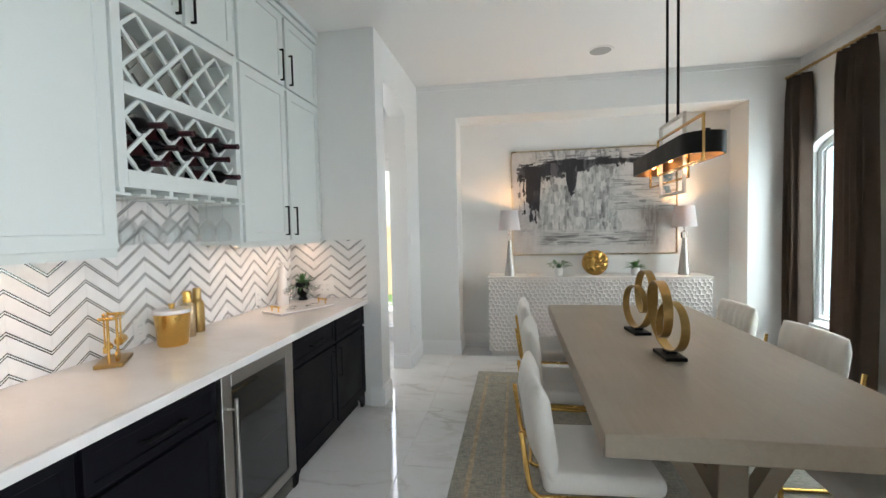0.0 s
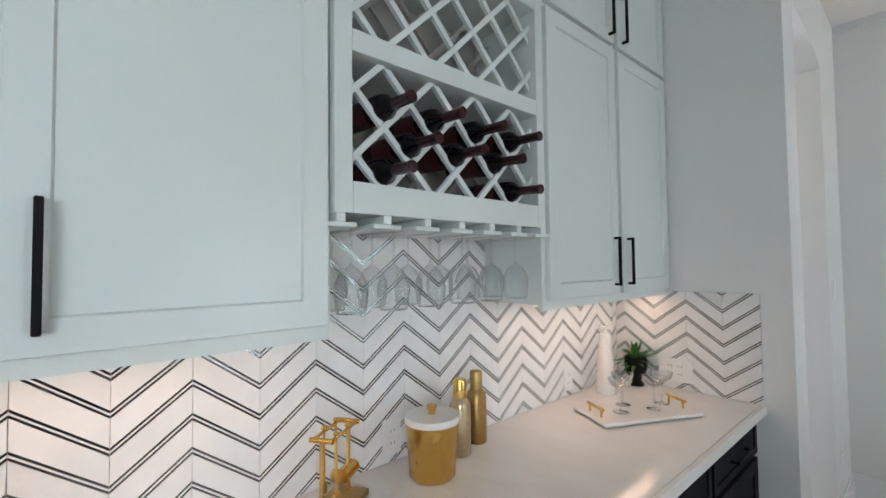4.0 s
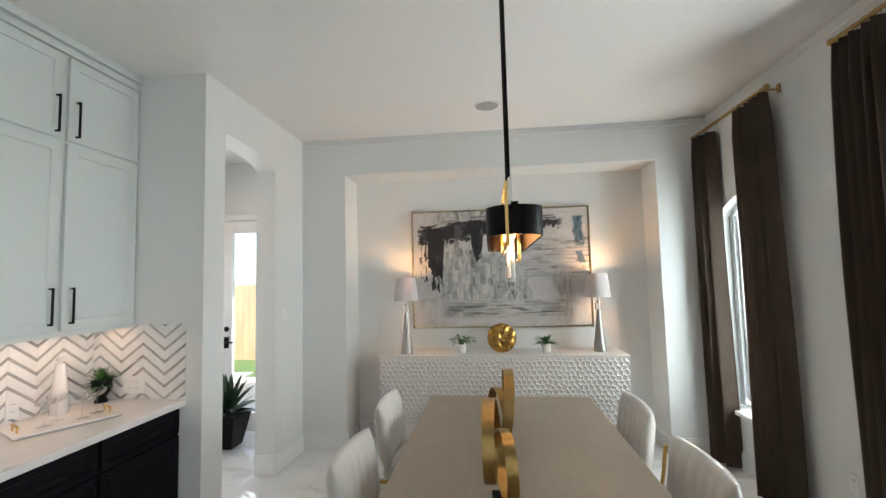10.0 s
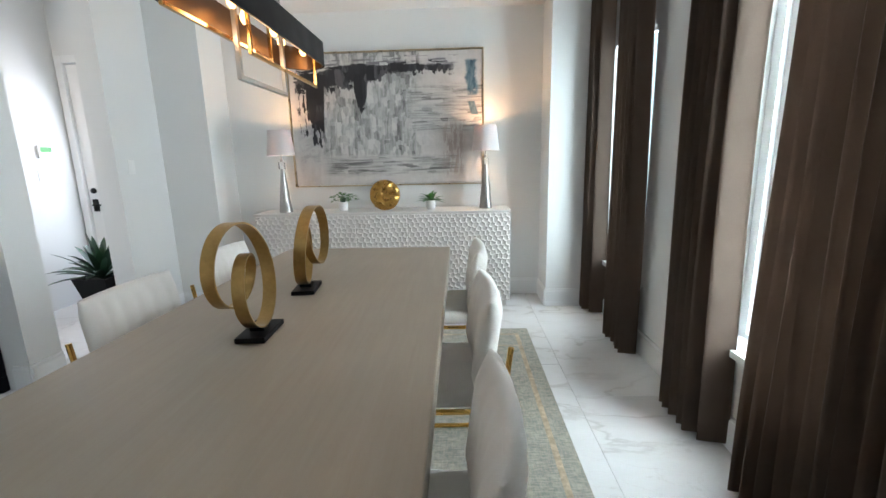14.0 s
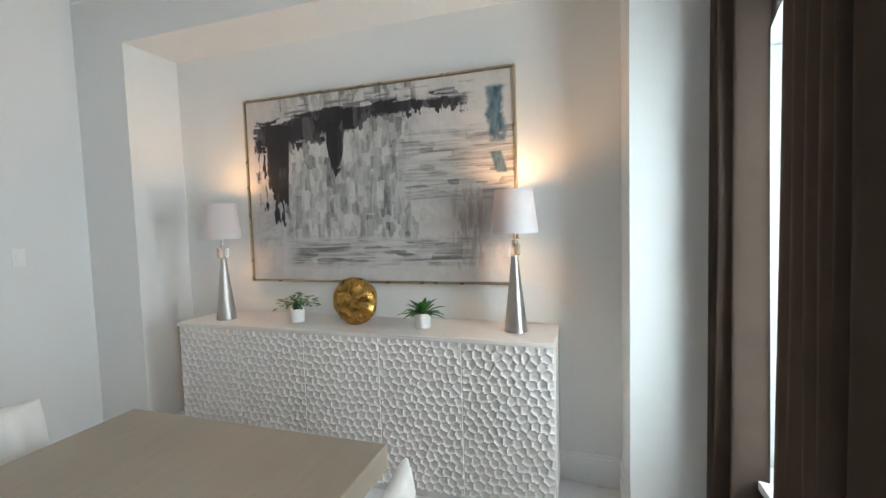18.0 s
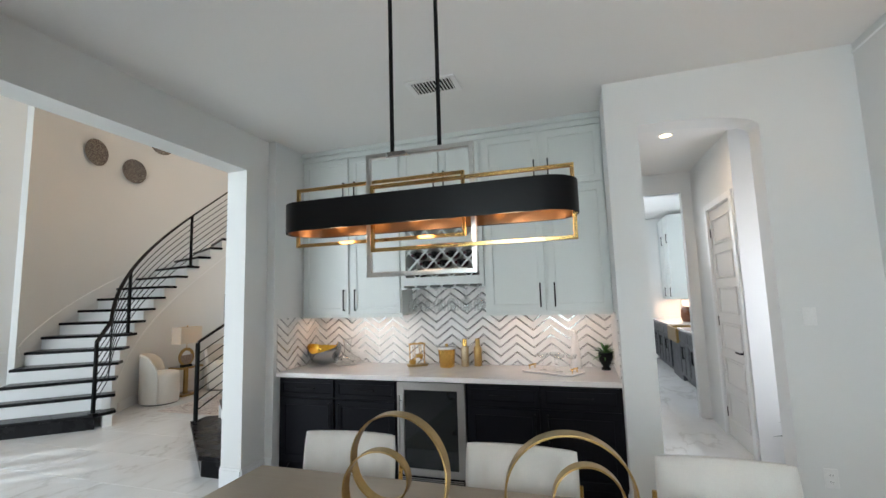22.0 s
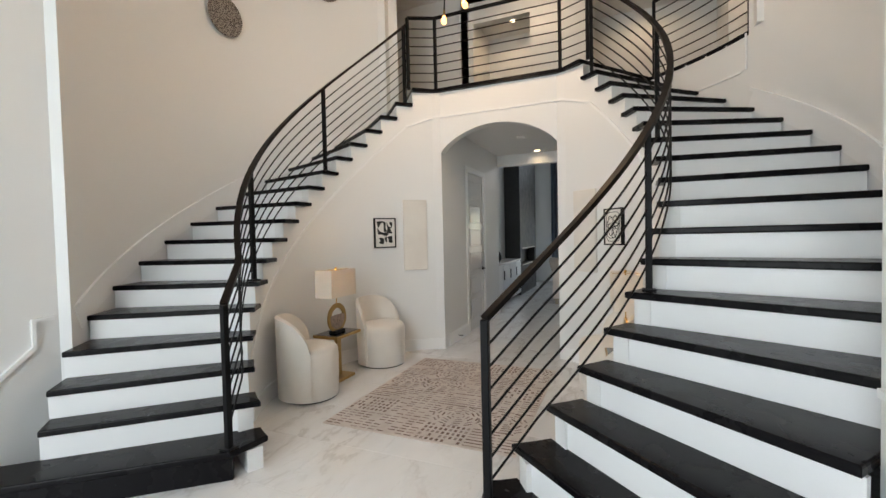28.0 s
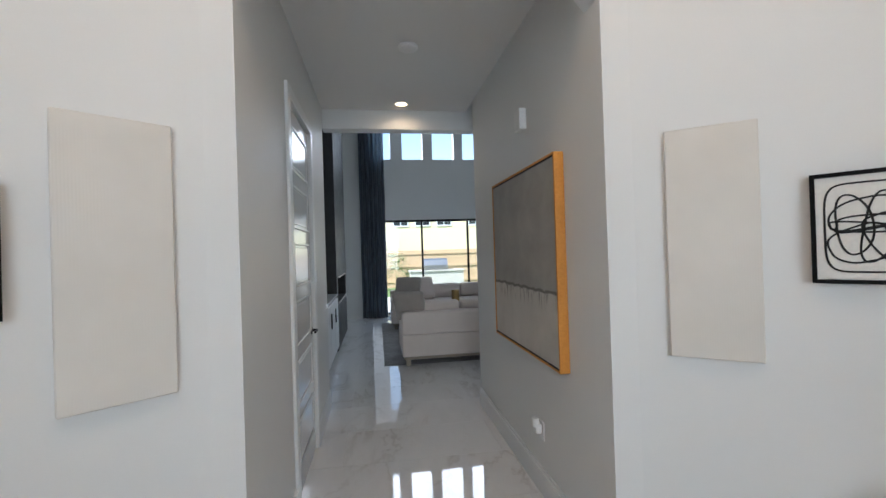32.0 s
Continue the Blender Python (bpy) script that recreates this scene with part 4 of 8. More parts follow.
def base_unit(name, label, y0, y1, cols, grips):
    cab = thing(name, label, "cabinet", (-1.6, (y0 + y1) / 2, 0))
    wpart(cab, "body", boxes(((XB, y0, 0.10), (XF - 0.022, y1, 0.873))), CABB)
    wpart(cab, "toe_kick", boxes(((XB, y0 + 0.01, 0.001), (XF - 0.075, y1 - 0.01, 0.10))), CABB)
    for (a, b), side in zip(cols, grips):
        dr = wpart(cab, "drawer", shaker(bmesh.new(), XF, a, b, 0.705, 0.858, 0.03), CABB)
        bar_pull(dr, XF, (a + b) / 2, 0.78, 0.19, False)
        d = wpart(cab, "door", shaker(bmesh.new(), XF, a, b, 0.125, 0.685), CABB)
        bar_pull(d, XF, b - 0.035 if side > 0 else a + 0.035, 0.55, 0.21)
    for y, s in ((y0, 1), (y1, -1)):
        pts = [(y, 0.001), (y + s * 0.05, 0.001), (y + s * 0.06, 0.04), (y + s * 0.10, 0.085), (y + s * 0.12, 0.10), (y, 0.10)]
        wpart(cab, "bracket_foot", prism(bmesh.new(), pts, "x", XF - 0.04, XF - 0.018), CABB)
    return cab


base_unit("base_cabinet", "black shaker base cabinet with two drawers and two doors", 0.405, 1.612, [(0.425, 0.995), (1.02, 1.595)], (1, -1))
base_unit("base_cabinet", "black shaker base cabinet beside the wine cooler", 2.228, 3.425, [(2.245, 2.815), (2.84, 3.41)], (1, -1))

cool = thing("wine_cooler", "stainless steel wine cooler with a dark glass door", "wine cooler", (-1.6, 1.92, 0))
wpart(cool, "body", boxes(((XB + 0.02, 1.617, 0.02), (XF - 0.04, 2.223, 0.865))), BLACK)
bm = bmesh.new()
for lo, hi in (((1.62, 0.11), (1.685, 0.862)), ((2.155, 0.11), (2.22, 0.862)), ((1.685, 0.11), (2.155, 0.165)), ((1.685, 0.80), (2.155, 0.862))):
    box(bm, (XF - 0.038, lo[0], lo[1]), (XF + 0.006, hi[0], hi[1]), 0.002)
door = wpart(cool, "door_frame", bm, STEEL, "brushed steel door frame")
wpart(door, "pane", boxes(((XF - 0.03, 1.685, 0.165), (XF - 0.004, 2.155, 0.80))), SMOKE, "dark tinted glass")
bm = bmesh.new()
tube(bm, [(XF + 0.05, 1.655, 0.2), (XF + 0.05, 1.655, 0.76)], 0.009, 12)
for z in (0.25, 0.71):
    tube(bm, [(XF + 0.004, 1.655, z), (XF + 0.05, 1.655, z)], 0.006, 8)
wpart(door, "handle", bm, STEEL, "tubular steel handle", 40)
grille = wpart(cool, "grille", boxes(((XF - 0.04, 1.62, 0.02), (XF - 0.01, 2.22, 0.10))), BLACK)
for i in range(5):
    wpart(grille, "louvre", boxes(((XF - 0.012, 1.65, 0.03 + i * 0.013), (XF - 0.006, 2.19, 0.036 + i * 0.013))), STEEL)

top = thing("bar_countertop", "white quartz bar countertop with faint veins", "countertop", ((XB + XC) / 2, 1.915, 0.875))
wpart(top, "slab", boxes(((XB, 0.402, 0.875), (XC - 0.022, 3.428, 0.915))), STONE)
wpart(top, "front_edge", boxes(((XC - 0.022, 0.402, 0.875), (XC, 3.428, 0.915)), bevel=0.004, seg=2), STONE, "eased front edge")

# chevron backsplash
splash = thing("chevron_backsplash", "white marble chevron tile with slim mirror strips", "backsplash", (XB, 1.9, 0.916))
wpart(splash, "backing", boxes(((XB, 0.402, 0.916), (XB + 0.003, 3.428, 1.415)), ((XB, 1.527, 1.415), (XB + 0.003, 2.345, 1.69)),
                                ((XB + 0.003, 0.402, 0.916), (-1.262, 0.405, 1.415)), ((XB + 0.003, 3.425, 0.916), (-1.262, 3.428, 1.415))), GROUT)
CW, PITCH, SL, Z_ROW = 0.159, 0.0815, 0.12, 0.9275


def chevron(u0, u1, v0, v1, place, start=0.0, flip=False):
    n = int((u1 - u0 - start) / CW) + 2
    for i in range(-1, n):
        a, b = u0 + start + i * CW, u0 + start + (i + 1) * CW
        up = (i % 2 == 0) != flip
        for j in range(int((v0 - Z_ROW) / PITCH) - 3, int((v1 - Z_ROW) / PITCH) + 2):
            base = Z_ROW + j * PITCH
            la, lb = (base, base + SL) if up else (base + SL, base)
            for nm, lo, hi, mat in (("tile", 0.0, 0.0630, CHEV), ("mirror_strip", 0.0637, 0.0693, MIRR), ("liner", 0.0699, 0.0743, CHEV), ("mirror_strip", 0.0749, 0.0806, MIRR)):
                g = 0.0008
                poly = [(a + g, la + lo), (b - g, lb + lo), (b - g, lb + hi), (a + g, la + hi)]
                poly = clip_rect(poly, u0, u1, v0, v1)
                if len(poly) >= 3:
                    place(nm, poly, mat)


def back(nm, poly, mat):
    wpart(splash, nm, prism(bmesh.new(), poly, "x", XB + 0.003, XB + (0.009 if mat is CHEV else 0.0078)), mat)


def side_low(nm, poly, mat):
    wpart(splash, nm, prism(bmesh.new(), poly, "y", 0.405, 0.411 if mat is CHEV else 0.4098), mat)


def side_high(nm, poly, mat):
    wpart(splash, nm, prism(bmesh.new(), poly, "y", 3.419 if mat is CHEV else 3.4202, 3.425), mat)


chevron(0.412, 3.418, 0.917, 1.413, back, 0.093)
chevron(1.529, 2.343, 1.413, 1.688, back, -0.07)
chevron(XB + 0.01, -1.263, 0.917, 1.413, side_low, 0.05, True)
chevron(XB + 0.01, -1.263, 0.917, 1.413, side_high, 0.05, True)


def wall_plate(name, label, m, outlet=True, gang=1):
    """Cover plate in its own xz plane, facing -y."""
    pl = thing(name, label, "outlet" if outlet else "switch")
    w = 0.036 + 0.023 * (gang - 1) * 2 / 1
    part("plate", boxes(((-w, -0.006, -0.058), (w, 0, 0.058)), bevel=0.002), PLASTIC, pl)
    for g in range(gang):
        x = (g - (gang - 1) / 2) * 0.046
        if outlet:
            for z in (-0.02, 0.02):
                o = part("socket", boxes(((x - 0.016, -0.008, z - 0.013), (x + 0.016, -0.006, z + 0.013)), bevel=0.0008), PLASTIC, pl)
                part("slot", boxes(((x - 0.008, -0.0085, z - 0.004), (x - 0.006, -0.008, z + 0.005)), ((x + 0.006, -0.0085, z - 0.004), (x + 0.008, -0.008, z + 0.005))), BLACK, o)
        else:
            part("rocker", boxes(((x - 0.016, -0.009, -0.033), (x + 0.016, -0.006, 0.033)), bevel=0.001), PLASTIC, pl)
    pl.matrix_basis = m
    return pl


for y in (0.88, 1.88, 2.918):
    wall_plate("outlet", "white double outlet on the chevron tile", pose(XB + 0.0092, y, 1.0, 0, 0, 90), True, 2 if y < 1 else 1)
wall_plate("outlet", "white outlet on the chevron tile", pose(-1.63, 3.4188, 1.012, 0, 0, 0), True, 2)

# things on the bar
Z = 0.9155
bowl = thing("decorative_bowl", "silver boat-shaped bowl with a gold leaf inside", "bowl", (-1.748, 0.603, Z), 90)
# opening angle of the hull at each turn round it: high curled ends, a slot and a deep dip in the side that faces the room
RIM = [(0, 112), (25, 104), (60, 94), (120, 95), (165, 102), (198, 101), (203, 84), (208, 97), (222, 86), (246, 72), (275, 78), (310, 88), (335, 97), (360, 112)]


def boat_shell(size, drop):
    """Hull with a dipped side and two high ends that curl inwards."""
    bm = bmesh.new()
    grid = []
    for i in range(17):
        ring = []
        for j in range(90):
            deg = 4 * j
            (d0, l0), (d1, l1) = next((p, q) for p, q in zip(RIM, RIM[1:]) if p[0] <= deg <= q[0])
            f = (deg - d0) / (d1 - d0)
            q = radians(16 + (l0 + (l1 - l0) * f - 16) * i / 16)
            w = math.sin(q) * (1 if q < math.pi / 2 else 1 - 1.6 * (1 - math.sin(q)))
            a = radians(deg)
            ring.append(bm.verts.new((0.192 * size * w * math.cos(a), 0.118 * size * w * math.sin(a), 0.178 * (math.cos(radians(16)) - math.cos(q)) + drop)))
        grid.append(ring)
    for lo, hi in zip(grid, grid[1:]):
        for j in range(90):
            bm.faces.new((lo[j], lo[(j + 1) % 90], hi[(j + 1) % 90], hi[j]))
    bm.faces.new(grid[0][::-1])
    return bm


# silver darkened in colour to stand in for a dim room's reflection
part("shell", boat_shell(1.0, 0.001), grainy("dimmed_silver", (0.34, 0.35, 0.36), 0.12, 1.0, 30, 0.03, 0.02, 4), bowl, "polished silver outside", 60)
part("lining", boat_shell(0.98, 0.0035), grainy("gold_leaf", (0.8, 0.5, 0.08), 0.3, 1.0, 25, 0.15, 0.25, 12, 0.002), bowl, "gold leaf inside", 60)

dec = thing("wine_decanter", "clear glass wine decanter with a wide base", "decanter", (-1.727, 0.892, Z))
part("vessel", lathe(bmesh.new(), [(0.0, 0.001), (0.075, 0.001), (0.122, 0.016), (0.143, 0.042), (0.128, 0.068), (0.075, 0.094), (0.042, 0.122), (0.034, 0.165), (0.036, 0.215), (0.047, 0.264)], n=40), GLASS, dec, smooth=60)
part("rim", lathe(bmesh.new(), [(0.047, 0.264), (0.0486, 0.267), (0.0482, 0.27), (0.0464, 0.2695), (0.0455, 0.265)], n=40), GLASS, dec, "flared glass rim", 60)
part("punt", lathe(bmesh.new(), [(0.0, 0.022), (0.03, 0.019), (0.06, 0.010), (0.085, 0.006)], n=40), GLASS, dec, "raised glass bottom", 60)

stand = thing("bar_tool_stand", "brass stand with hanging bar tools", "bar tools", (-1.808, 1.612, Z), 124)
part("base", boxes(((-0.095, -0.052, 0), (0.095, 0.052, 0.018)), bevel=0.002), BRASS, stand)
for x in (-0.072, 0.072):
    part("post", tube(bmesh.new(), [(x, 0, 0.018), (x, 0, 0.205)], 0.0055, 10), GOLD, stand, smooth=40)
    bm = bmesh.new()
    tube(bm, [(x, -0.032, 0.21), (x, 0.032, 0.21)], 0.007, 10)
    part("arm", bm, GOLD, stand, smooth=40)
for y in (-0.026, 0.026):
    part("crossbar", tube(bmesh.new(), [(-0.08, y, 0.21), (0.08, y, 0.21)], 0.0045, 10), GOLD, stand, smooth=40)
for x, y, low in ((-0.046, -0.026, 0.07), (-0.016, 0.026, 0.075), (0.016, -0.026, 0.11), (0.046, 0.026, 0.08)):
    bm = bmesh.new()
    tube(bm, [(x, y, 0.218), (x, y, low)], 0.0035, 8)
    lathe(bm, [(0.0, 0.0), (0.006, 0.001), (0.008, 0.006), (0.004, 0.012)], (x, y, 0.214), 10)
    if x < -0.03:
        tube(bm, [(x, y - 0.004, low - 0.028), (x, y + 0.004, low - 0.028)], 0.028, 20)
    elif x > 0.03:
        lathe(bm, [(0.0, 0.0), (0.013, 0.006), (0.016, 0.02), (0.010, 0.032), (0.0, 0.035)], (x, y, low - 0.03), 14)
    elif y > 0:
        lathe(bm, [(0.002, 0.0), (0.008, 0.004), (0.008, 0.03), (0.0, 0.034)], (x, y, low - 0.028), 12)
    else:
        tube(bm, [(x - 0.034, y, low - 0.012), (x - 0.032, y, low - 0.012), (x, y, low - 0.012), (x + 0.032, y, low - 0.012), (x + 0.034, y, low - 0.012)], 0.019, 18)
    part("tool", bm, GOLD, stand, smooth=40)

can = thing("ice_bucket", "brass ice bucket with a white marble lid", "bucket", (-1.783, 1.925, Z))
part("bucket", lathe(bmesh.new(), [(0.0, 0.0), (0.066, 0.0), (0.071, 0.006), (0.083, 0.165), (0.080, 0.165), (0.0, 0.16)], n=36), GOLD, can, smooth=40)
lid = part("lid", lathe(bmesh.new(), [(0.0, 0.166), (0.085, 0.166), (0.087, 0.17), (0.087, 0.182), (0.084, 0.186), (0.0, 0.187)], n=36), STONE, can, "white marble lid", 40)
part("knob", lathe(bmesh.new(), [(0.012, 0.187), (0.012, 0.2), (0.016, 0.204), (0.016, 0.214), (0.0, 0.216)], n=18), GOLD, lid, "brass knob", 40)
for x, y, mat, lab in ((-1.832, 2.09, CHAMP, "tall pale gold cocktail shaker"), (-1.868, 2.208, BRASS, "tall brass cocktail shaker")):
    sh = thing("cocktail_shaker", lab, "shaker", (x, y, Z))
    part("body", lathe(bmesh.new(), [(0.0, 0.0), (0.035, 0.0), (0.037, 0.004), (0.037, 0.16), (0.034, 0.175), (0.022, 0.192)], n=28), mat, sh, smooth=40)
    part("cap", lathe(bmesh.new(), [(0.0225, 0.192), (0.0225, 0.25), (0.02, 0.256), (0.0, 0.257)], n=28), GOLD if mat is CHAMP else BRASS, sh, smooth=40)

tray = thing("serving_tray", "white marble tray with brass handles", "tray", (-1.60, 2.912, Z), -27)
part("board", boxes(((-0.115, -0.235, 0.004), (0.115, 0.235, 0.018)), bevel=0.004), STONE, tray)
for s in (-1, 1):
    bm = bmesh.new()
    tube(bm, [(-0.055, s * 0.20, 0.05), (0.055, s * 0.20, 0.05)], 0.0065, 10)
    for x in (-0.04, 0.04):
        tube(bm, [(x, s * 0.20, 0.017), (x, s * 0.20, 0.05)], 0.005, 8)
    part("handle", bm, GOLD, tray, "brass handle", 40)
vase = thing("white_bottle", "tall white ceramic bottle with gold flecks", "bottle", (-1.84, 3.10, Z))
part("body", lathe(bmesh.new(), [(0.0, 0.0), (0.046, 0.0), (0.048, 0.01), (0.04, 0.15), (0.026, 0.28), (0.024, 0.30), (0.0, 0.302)], n=28), STONE, vase, smooth=40)
part("stopper", lathe(bmesh.new(), [(0.012, 0.302), (0.012, 0.315), (0.024, 0.318), (0.024, 0.33), (0.0, 0.332)], n=18), STONE, vase, smooth=40)
c0 = None
for x, y in ((-1.63, 2.83), (-1.67, 2.93), (-1.55, 2.97), (-1.56, 3.07)):
    if c0 is None:
        c0 = thing("coupe_glass", "clear glass champagne coupe on the tray", "glass", (x, y, Z + 0.018), group="coupe glasses")
        part("bowl_and_stem", lathe(bmesh.new(), [(0.0, 0.0), (0.032, 0.001), (0.004, 0.006), (0.0032, 0.085), (0.01, 0.095), (0.04, 0.115), (0.048, 0.14), (0.047, 0.14), (0.039, 0.117), (0.0, 0.1)], n=24), GLASS, c0, smooth=50)
    else:
        copy_thing(c0, pose(x, y, Z + 0.018))


def leaf_blade(bm, base, tip, width, bend=0.0, n=5, fold=0.2):
    """A pointed leaf from base to tip that bends down by bend."""
    a, b = Vector(base), Vector(tip)
    d = b - a
    side = d.cross(Vector((0, 0, 1)))
    side = side.normalized() if side.length > 1e-6 else Vector((1, 0, 0))
    rows = []
    for i in range(n + 1):
        f = i / n
        c = a + d * f + Vector((0, 0, -bend * f * f))
        w = width * (math.sin(math.pi * min(1, 0.12 + f * 0.88)) ** 0.7)
        if i == n:
            rows.append([bm.verts.new(c)])
        else:
            rows.append([bm.verts.new(c - side * w / 2 + Vector((0, 0, w * fold))), bm.verts.new(c), bm.verts.new(c + side * w / 2 + Vector((0, 0, w * fold)))])
    for p, q in zip(rows, rows[1:]):
        if len(q) == 3:
            bm.faces.new((p[0], p[1], q[1], q[0]))
            bm.faces.new((p[1], p[2], q[2], q[1]))
        else:
            bm.faces.new((p[0], p[1], q[0]))
            bm.faces.new((p[1], p[2], q[0]))


def rosette(parent, at, n, length, width, mat, seed, up=(0.3, 1.2), bend=0.3, each=True):
    rnd = random.Random(seed)
    joined = bmesh.new()
    for i in range(n):
        a = i * 2.4 + rnd.uniform(-0.3, 0.3)
        e = rnd.uniform(*up)
        ln = length * rnd.uniform(0.7, 1.05)
        tip = (at[0] + ln * math.cos(a) * math.cos(e), at[1] + ln * math.sin(a) * math.cos(e), at[2] + ln * math.sin(e))
        bm = bmesh.new() if each else joined
        leaf_blade(bm, at, tip, width * rnd.uniform(0.8, 1.1), bend * ln * rnd.uniform(0.5, 1.2))
        if each:
            part("leaf", bm, mat, parent, smooth=60)
    if each:
        joined.free()
    else:
        ob = part("foliage", joined, mat, parent, smooth=60)


pl = thing("potted_plant", "small green succulent in a black footed pot", "plant", (-1.80, 3.345, Z))
part("pot", lathe(bmesh.new(), [(0.0, 0.0), (0.038, 0.0), (0.036, 0.015), (0.025, 0.03), (0.045, 0.06), (0.058, 0.10), (0.056, 0.145), (0.05, 0.145), (0.05, 0.13), (0.0, 0.13)], n=24), BLACK, pl, smooth=40)
rosette(pl, (0, 0, 0.13), 60, 0.13, 0.02, LEAF, 3, (-0.35, 1.5), 0.2)

# ---- dining room ----
# windows and curtains
for (y0, y1, sill, spring, apex), lab in zip(WIN, ("white arched window beside the drawn curtain", "white arched window near the corner")):
    w = tagged(new("window_1" if y0 < 3 else "window_2"), lab, "window", "", "structure")
    w.matrix_basis = pose(2.95, (y0 + y1) / 2, sill)
    top = arch_pts(y0 + 0.03, y1 - 0.03, spring, apex - 0.03, 14)
    loop = [(2.975, y0 + 0.03, sill + 0.03)] + [(2.975, u, v) for u, v in top] + [(2.975, y1 - 0.03, sill + 0.03)]
    wpart(w, "window_frame", tube(bmesh.new(), loop, 0, closed=True, flat=(0.06, 0.06), up=(1, 0, 0)), VINYL, smooth=30)
    top2 = arch_pts(y0 + 0.075, y1 - 0.075, spring, apex - 0.075, 14)
    loop2 = [(2.985, y0 + 0.075, sill + 0.075)] + [(2.985, u, v) for u, v in top2] + [(2.985, y1 - 0.075, sill + 0.075)]
    wpart(w, "sash", tube(bmesh.new(), loop2, 0, closed=True, flat=(0.035, 0.035), up=(1, 0, 0)), VINYL, smooth=30)
    pane = wpart(w, "pane", prism(bmesh.new(), [(y0 + 0.08, sill + 0.08)] + top2 + [(y1 - 0.08, sill + 0.08)], "x", 2.985, 2.989), PANE)
    pane.visible_shadow = False
    wpart(w, "window_sill", boxes(((2.82, y0 - 0.03, sill - 0.03), (2.955, y1 + 0.03, sill + 0.005)), bevel=0.002), TRIM)


def drape(name, label, y0, y1, seed, inner, x=2.74, z1=2.93):
    """Pleated floor-length panel whose inner edge (0 low y, 1 high y), if named, turns back towards the window."""
    rnd = random.Random(seed)
    d = thing(name, label, "curtain", (x, (y0 + y1) / 2, 0.015), group="dining room curtains")
    n, rows = 108, 14
    folds = max(4, round((y1 - y0) / 0.062))
    ph = [rnd.uniform(-0.5, 0.5) for _ in range(folds + 2)]
    bm = bmesh.new()
    g = []
    for i in range(rows + 1):
        f = i / rows
        z = 0.018 + (z1 - 0.018) * f
        amp = 0.042 * (1 - 0.35 * f) + 0.012
        if f > 0.95:
            amp *= 0.6
        row = []
        for j in range(n + 1):
            u = j / n
            k = u * folds
            q = ph[int(k)]
            spread = 1 + 0.06 * (1 - f)
            yy = (y0 + y1) / 2 + (y1 - y0) * (u - 0.5) * spread + 0.012 * math.sin(6 * f + q * 5)
            xx = x + amp * math.cos(2 * math.pi * k + q * (1 - f)) * (1 + 0.3 * q) + 0.01 * math.sin(3 * f + seed)
            if inner is not None:
                xx += 0.06 * max(0.0, 1 - abs(u - inner) * (y1 - y0) / 0.085) ** 1.3
            row.append(bm.verts.new((xx, yy, z)))
        g.append(row)
    for i in range(rows):
        for j in range(n):
            bm.faces.new((g[i][j], g[i][j + 1], g[i + 1][j + 1], g[i + 1][j]))
    bmesh.ops.solidify(bm, geom=bm.faces[:], thickness=0.004)
    wpart(d, "panel", bm, DRAPE, smooth=70)
    return d


drape("curtain", "floor-length brown velvet curtain in deep folds near the corner", 4.715, 4.968, 1, 0)
drape("curtain", "floor-length brown velvet curtain in deep folds", 3.865, 4.25, 2, None)
drape("curtain", "floor-length brown velvet curtain in deep folds", 2.905, 3.29, 3, 0)
drape("curtain", "floor-length brown velvet curtain in deep folds", 2.02, 2.60, 4, None)
for y0, y1 in ((3.85, 4.99), (1.98, 3.29)):
    rod = thing("curtain_rod", "antique brass curtain rod with knob ends", "curtain rod", (2.74, (y0 + y1) / 2, 2.955))
    wpart(rod, "rod", tube(bmesh.new(), [(2.74, y0, 2.955), (2.74, y1, 2.955)], 0.013, 14), BRASS, smooth=40)
    for y, s in ((y0, -1), (y1, 1)):
        bm = lathe(bmesh.new(), [(0.013, -0.01), (0.02, 0.0), (0.02, 0.02), (0.012, 0.028), (0.0, 0.03)], n=16)
        bmesh.ops.transform(bm, matrix=pose(2.74, y - s * 0.02, 2.955, -90 * s), verts=bm.verts)
        wpart(rod, "finial", bm, BRASS, smooth=40)
        bm = boxes(((2.845, y - s * 0.06 - 0.015, 2.93), (2.858, y - s * 0.06 + 0.015, 2.99)))
        tube(bm, [(2.85, y - s * 0.06, 2.955), (2.74, y - s * 0.06, 2.955)], 0.006, 8)
        wpart(rod, "bracket", bm, BRASS)
    for i in range(12):
        y = y0 + 0.06 + (i % 6) * 0.07 + (0 if i < 6 else (y1 - y0 - 0.5))
        bm = bmesh.new()
        tube(bm, [(2.74 + 0.019 * math.cos(a * math.pi / 6), y, 2.95 + 0.019 * math.sin(a * math.pi / 6)) for a in range(12)], 0.0025, 6, closed=True)
        wpart(rod, "ring", bm, BRASS)

# rug under the table
s = Nodes("distressed_rug")
p = s.at((1, 1, 1))
n1 = s.noise(p, 14, 8, 0.75)
n2 = s.noise(s.at((34, 6, 1)), 3, 5, 0.7)
n3 = s.noise(s.at((6, 34, 1)), 3, 5, 0.7)
base = s.ramp(n1, [(0.3, (0.13, 0.16, 0.14)), (0.5, (0.33, 0.33, 0.28)), (0.7, (0.52, 0.48, 0.4))])
base = s.mix(0.4, base, s.ramp(n2, [(0.4, (0.12, 0.16, 0.16)), (0.6, (0.5, 0.42, 0.32))]))
base = s.mix(0.35, base, s.ramp(n3, [(0.4, (0.16, 0.19, 0.17)), (0.6, (0.55, 0.5, 0.42))]))
s.bump(s.noise(p, 300, 3), 0.5, 0.003)
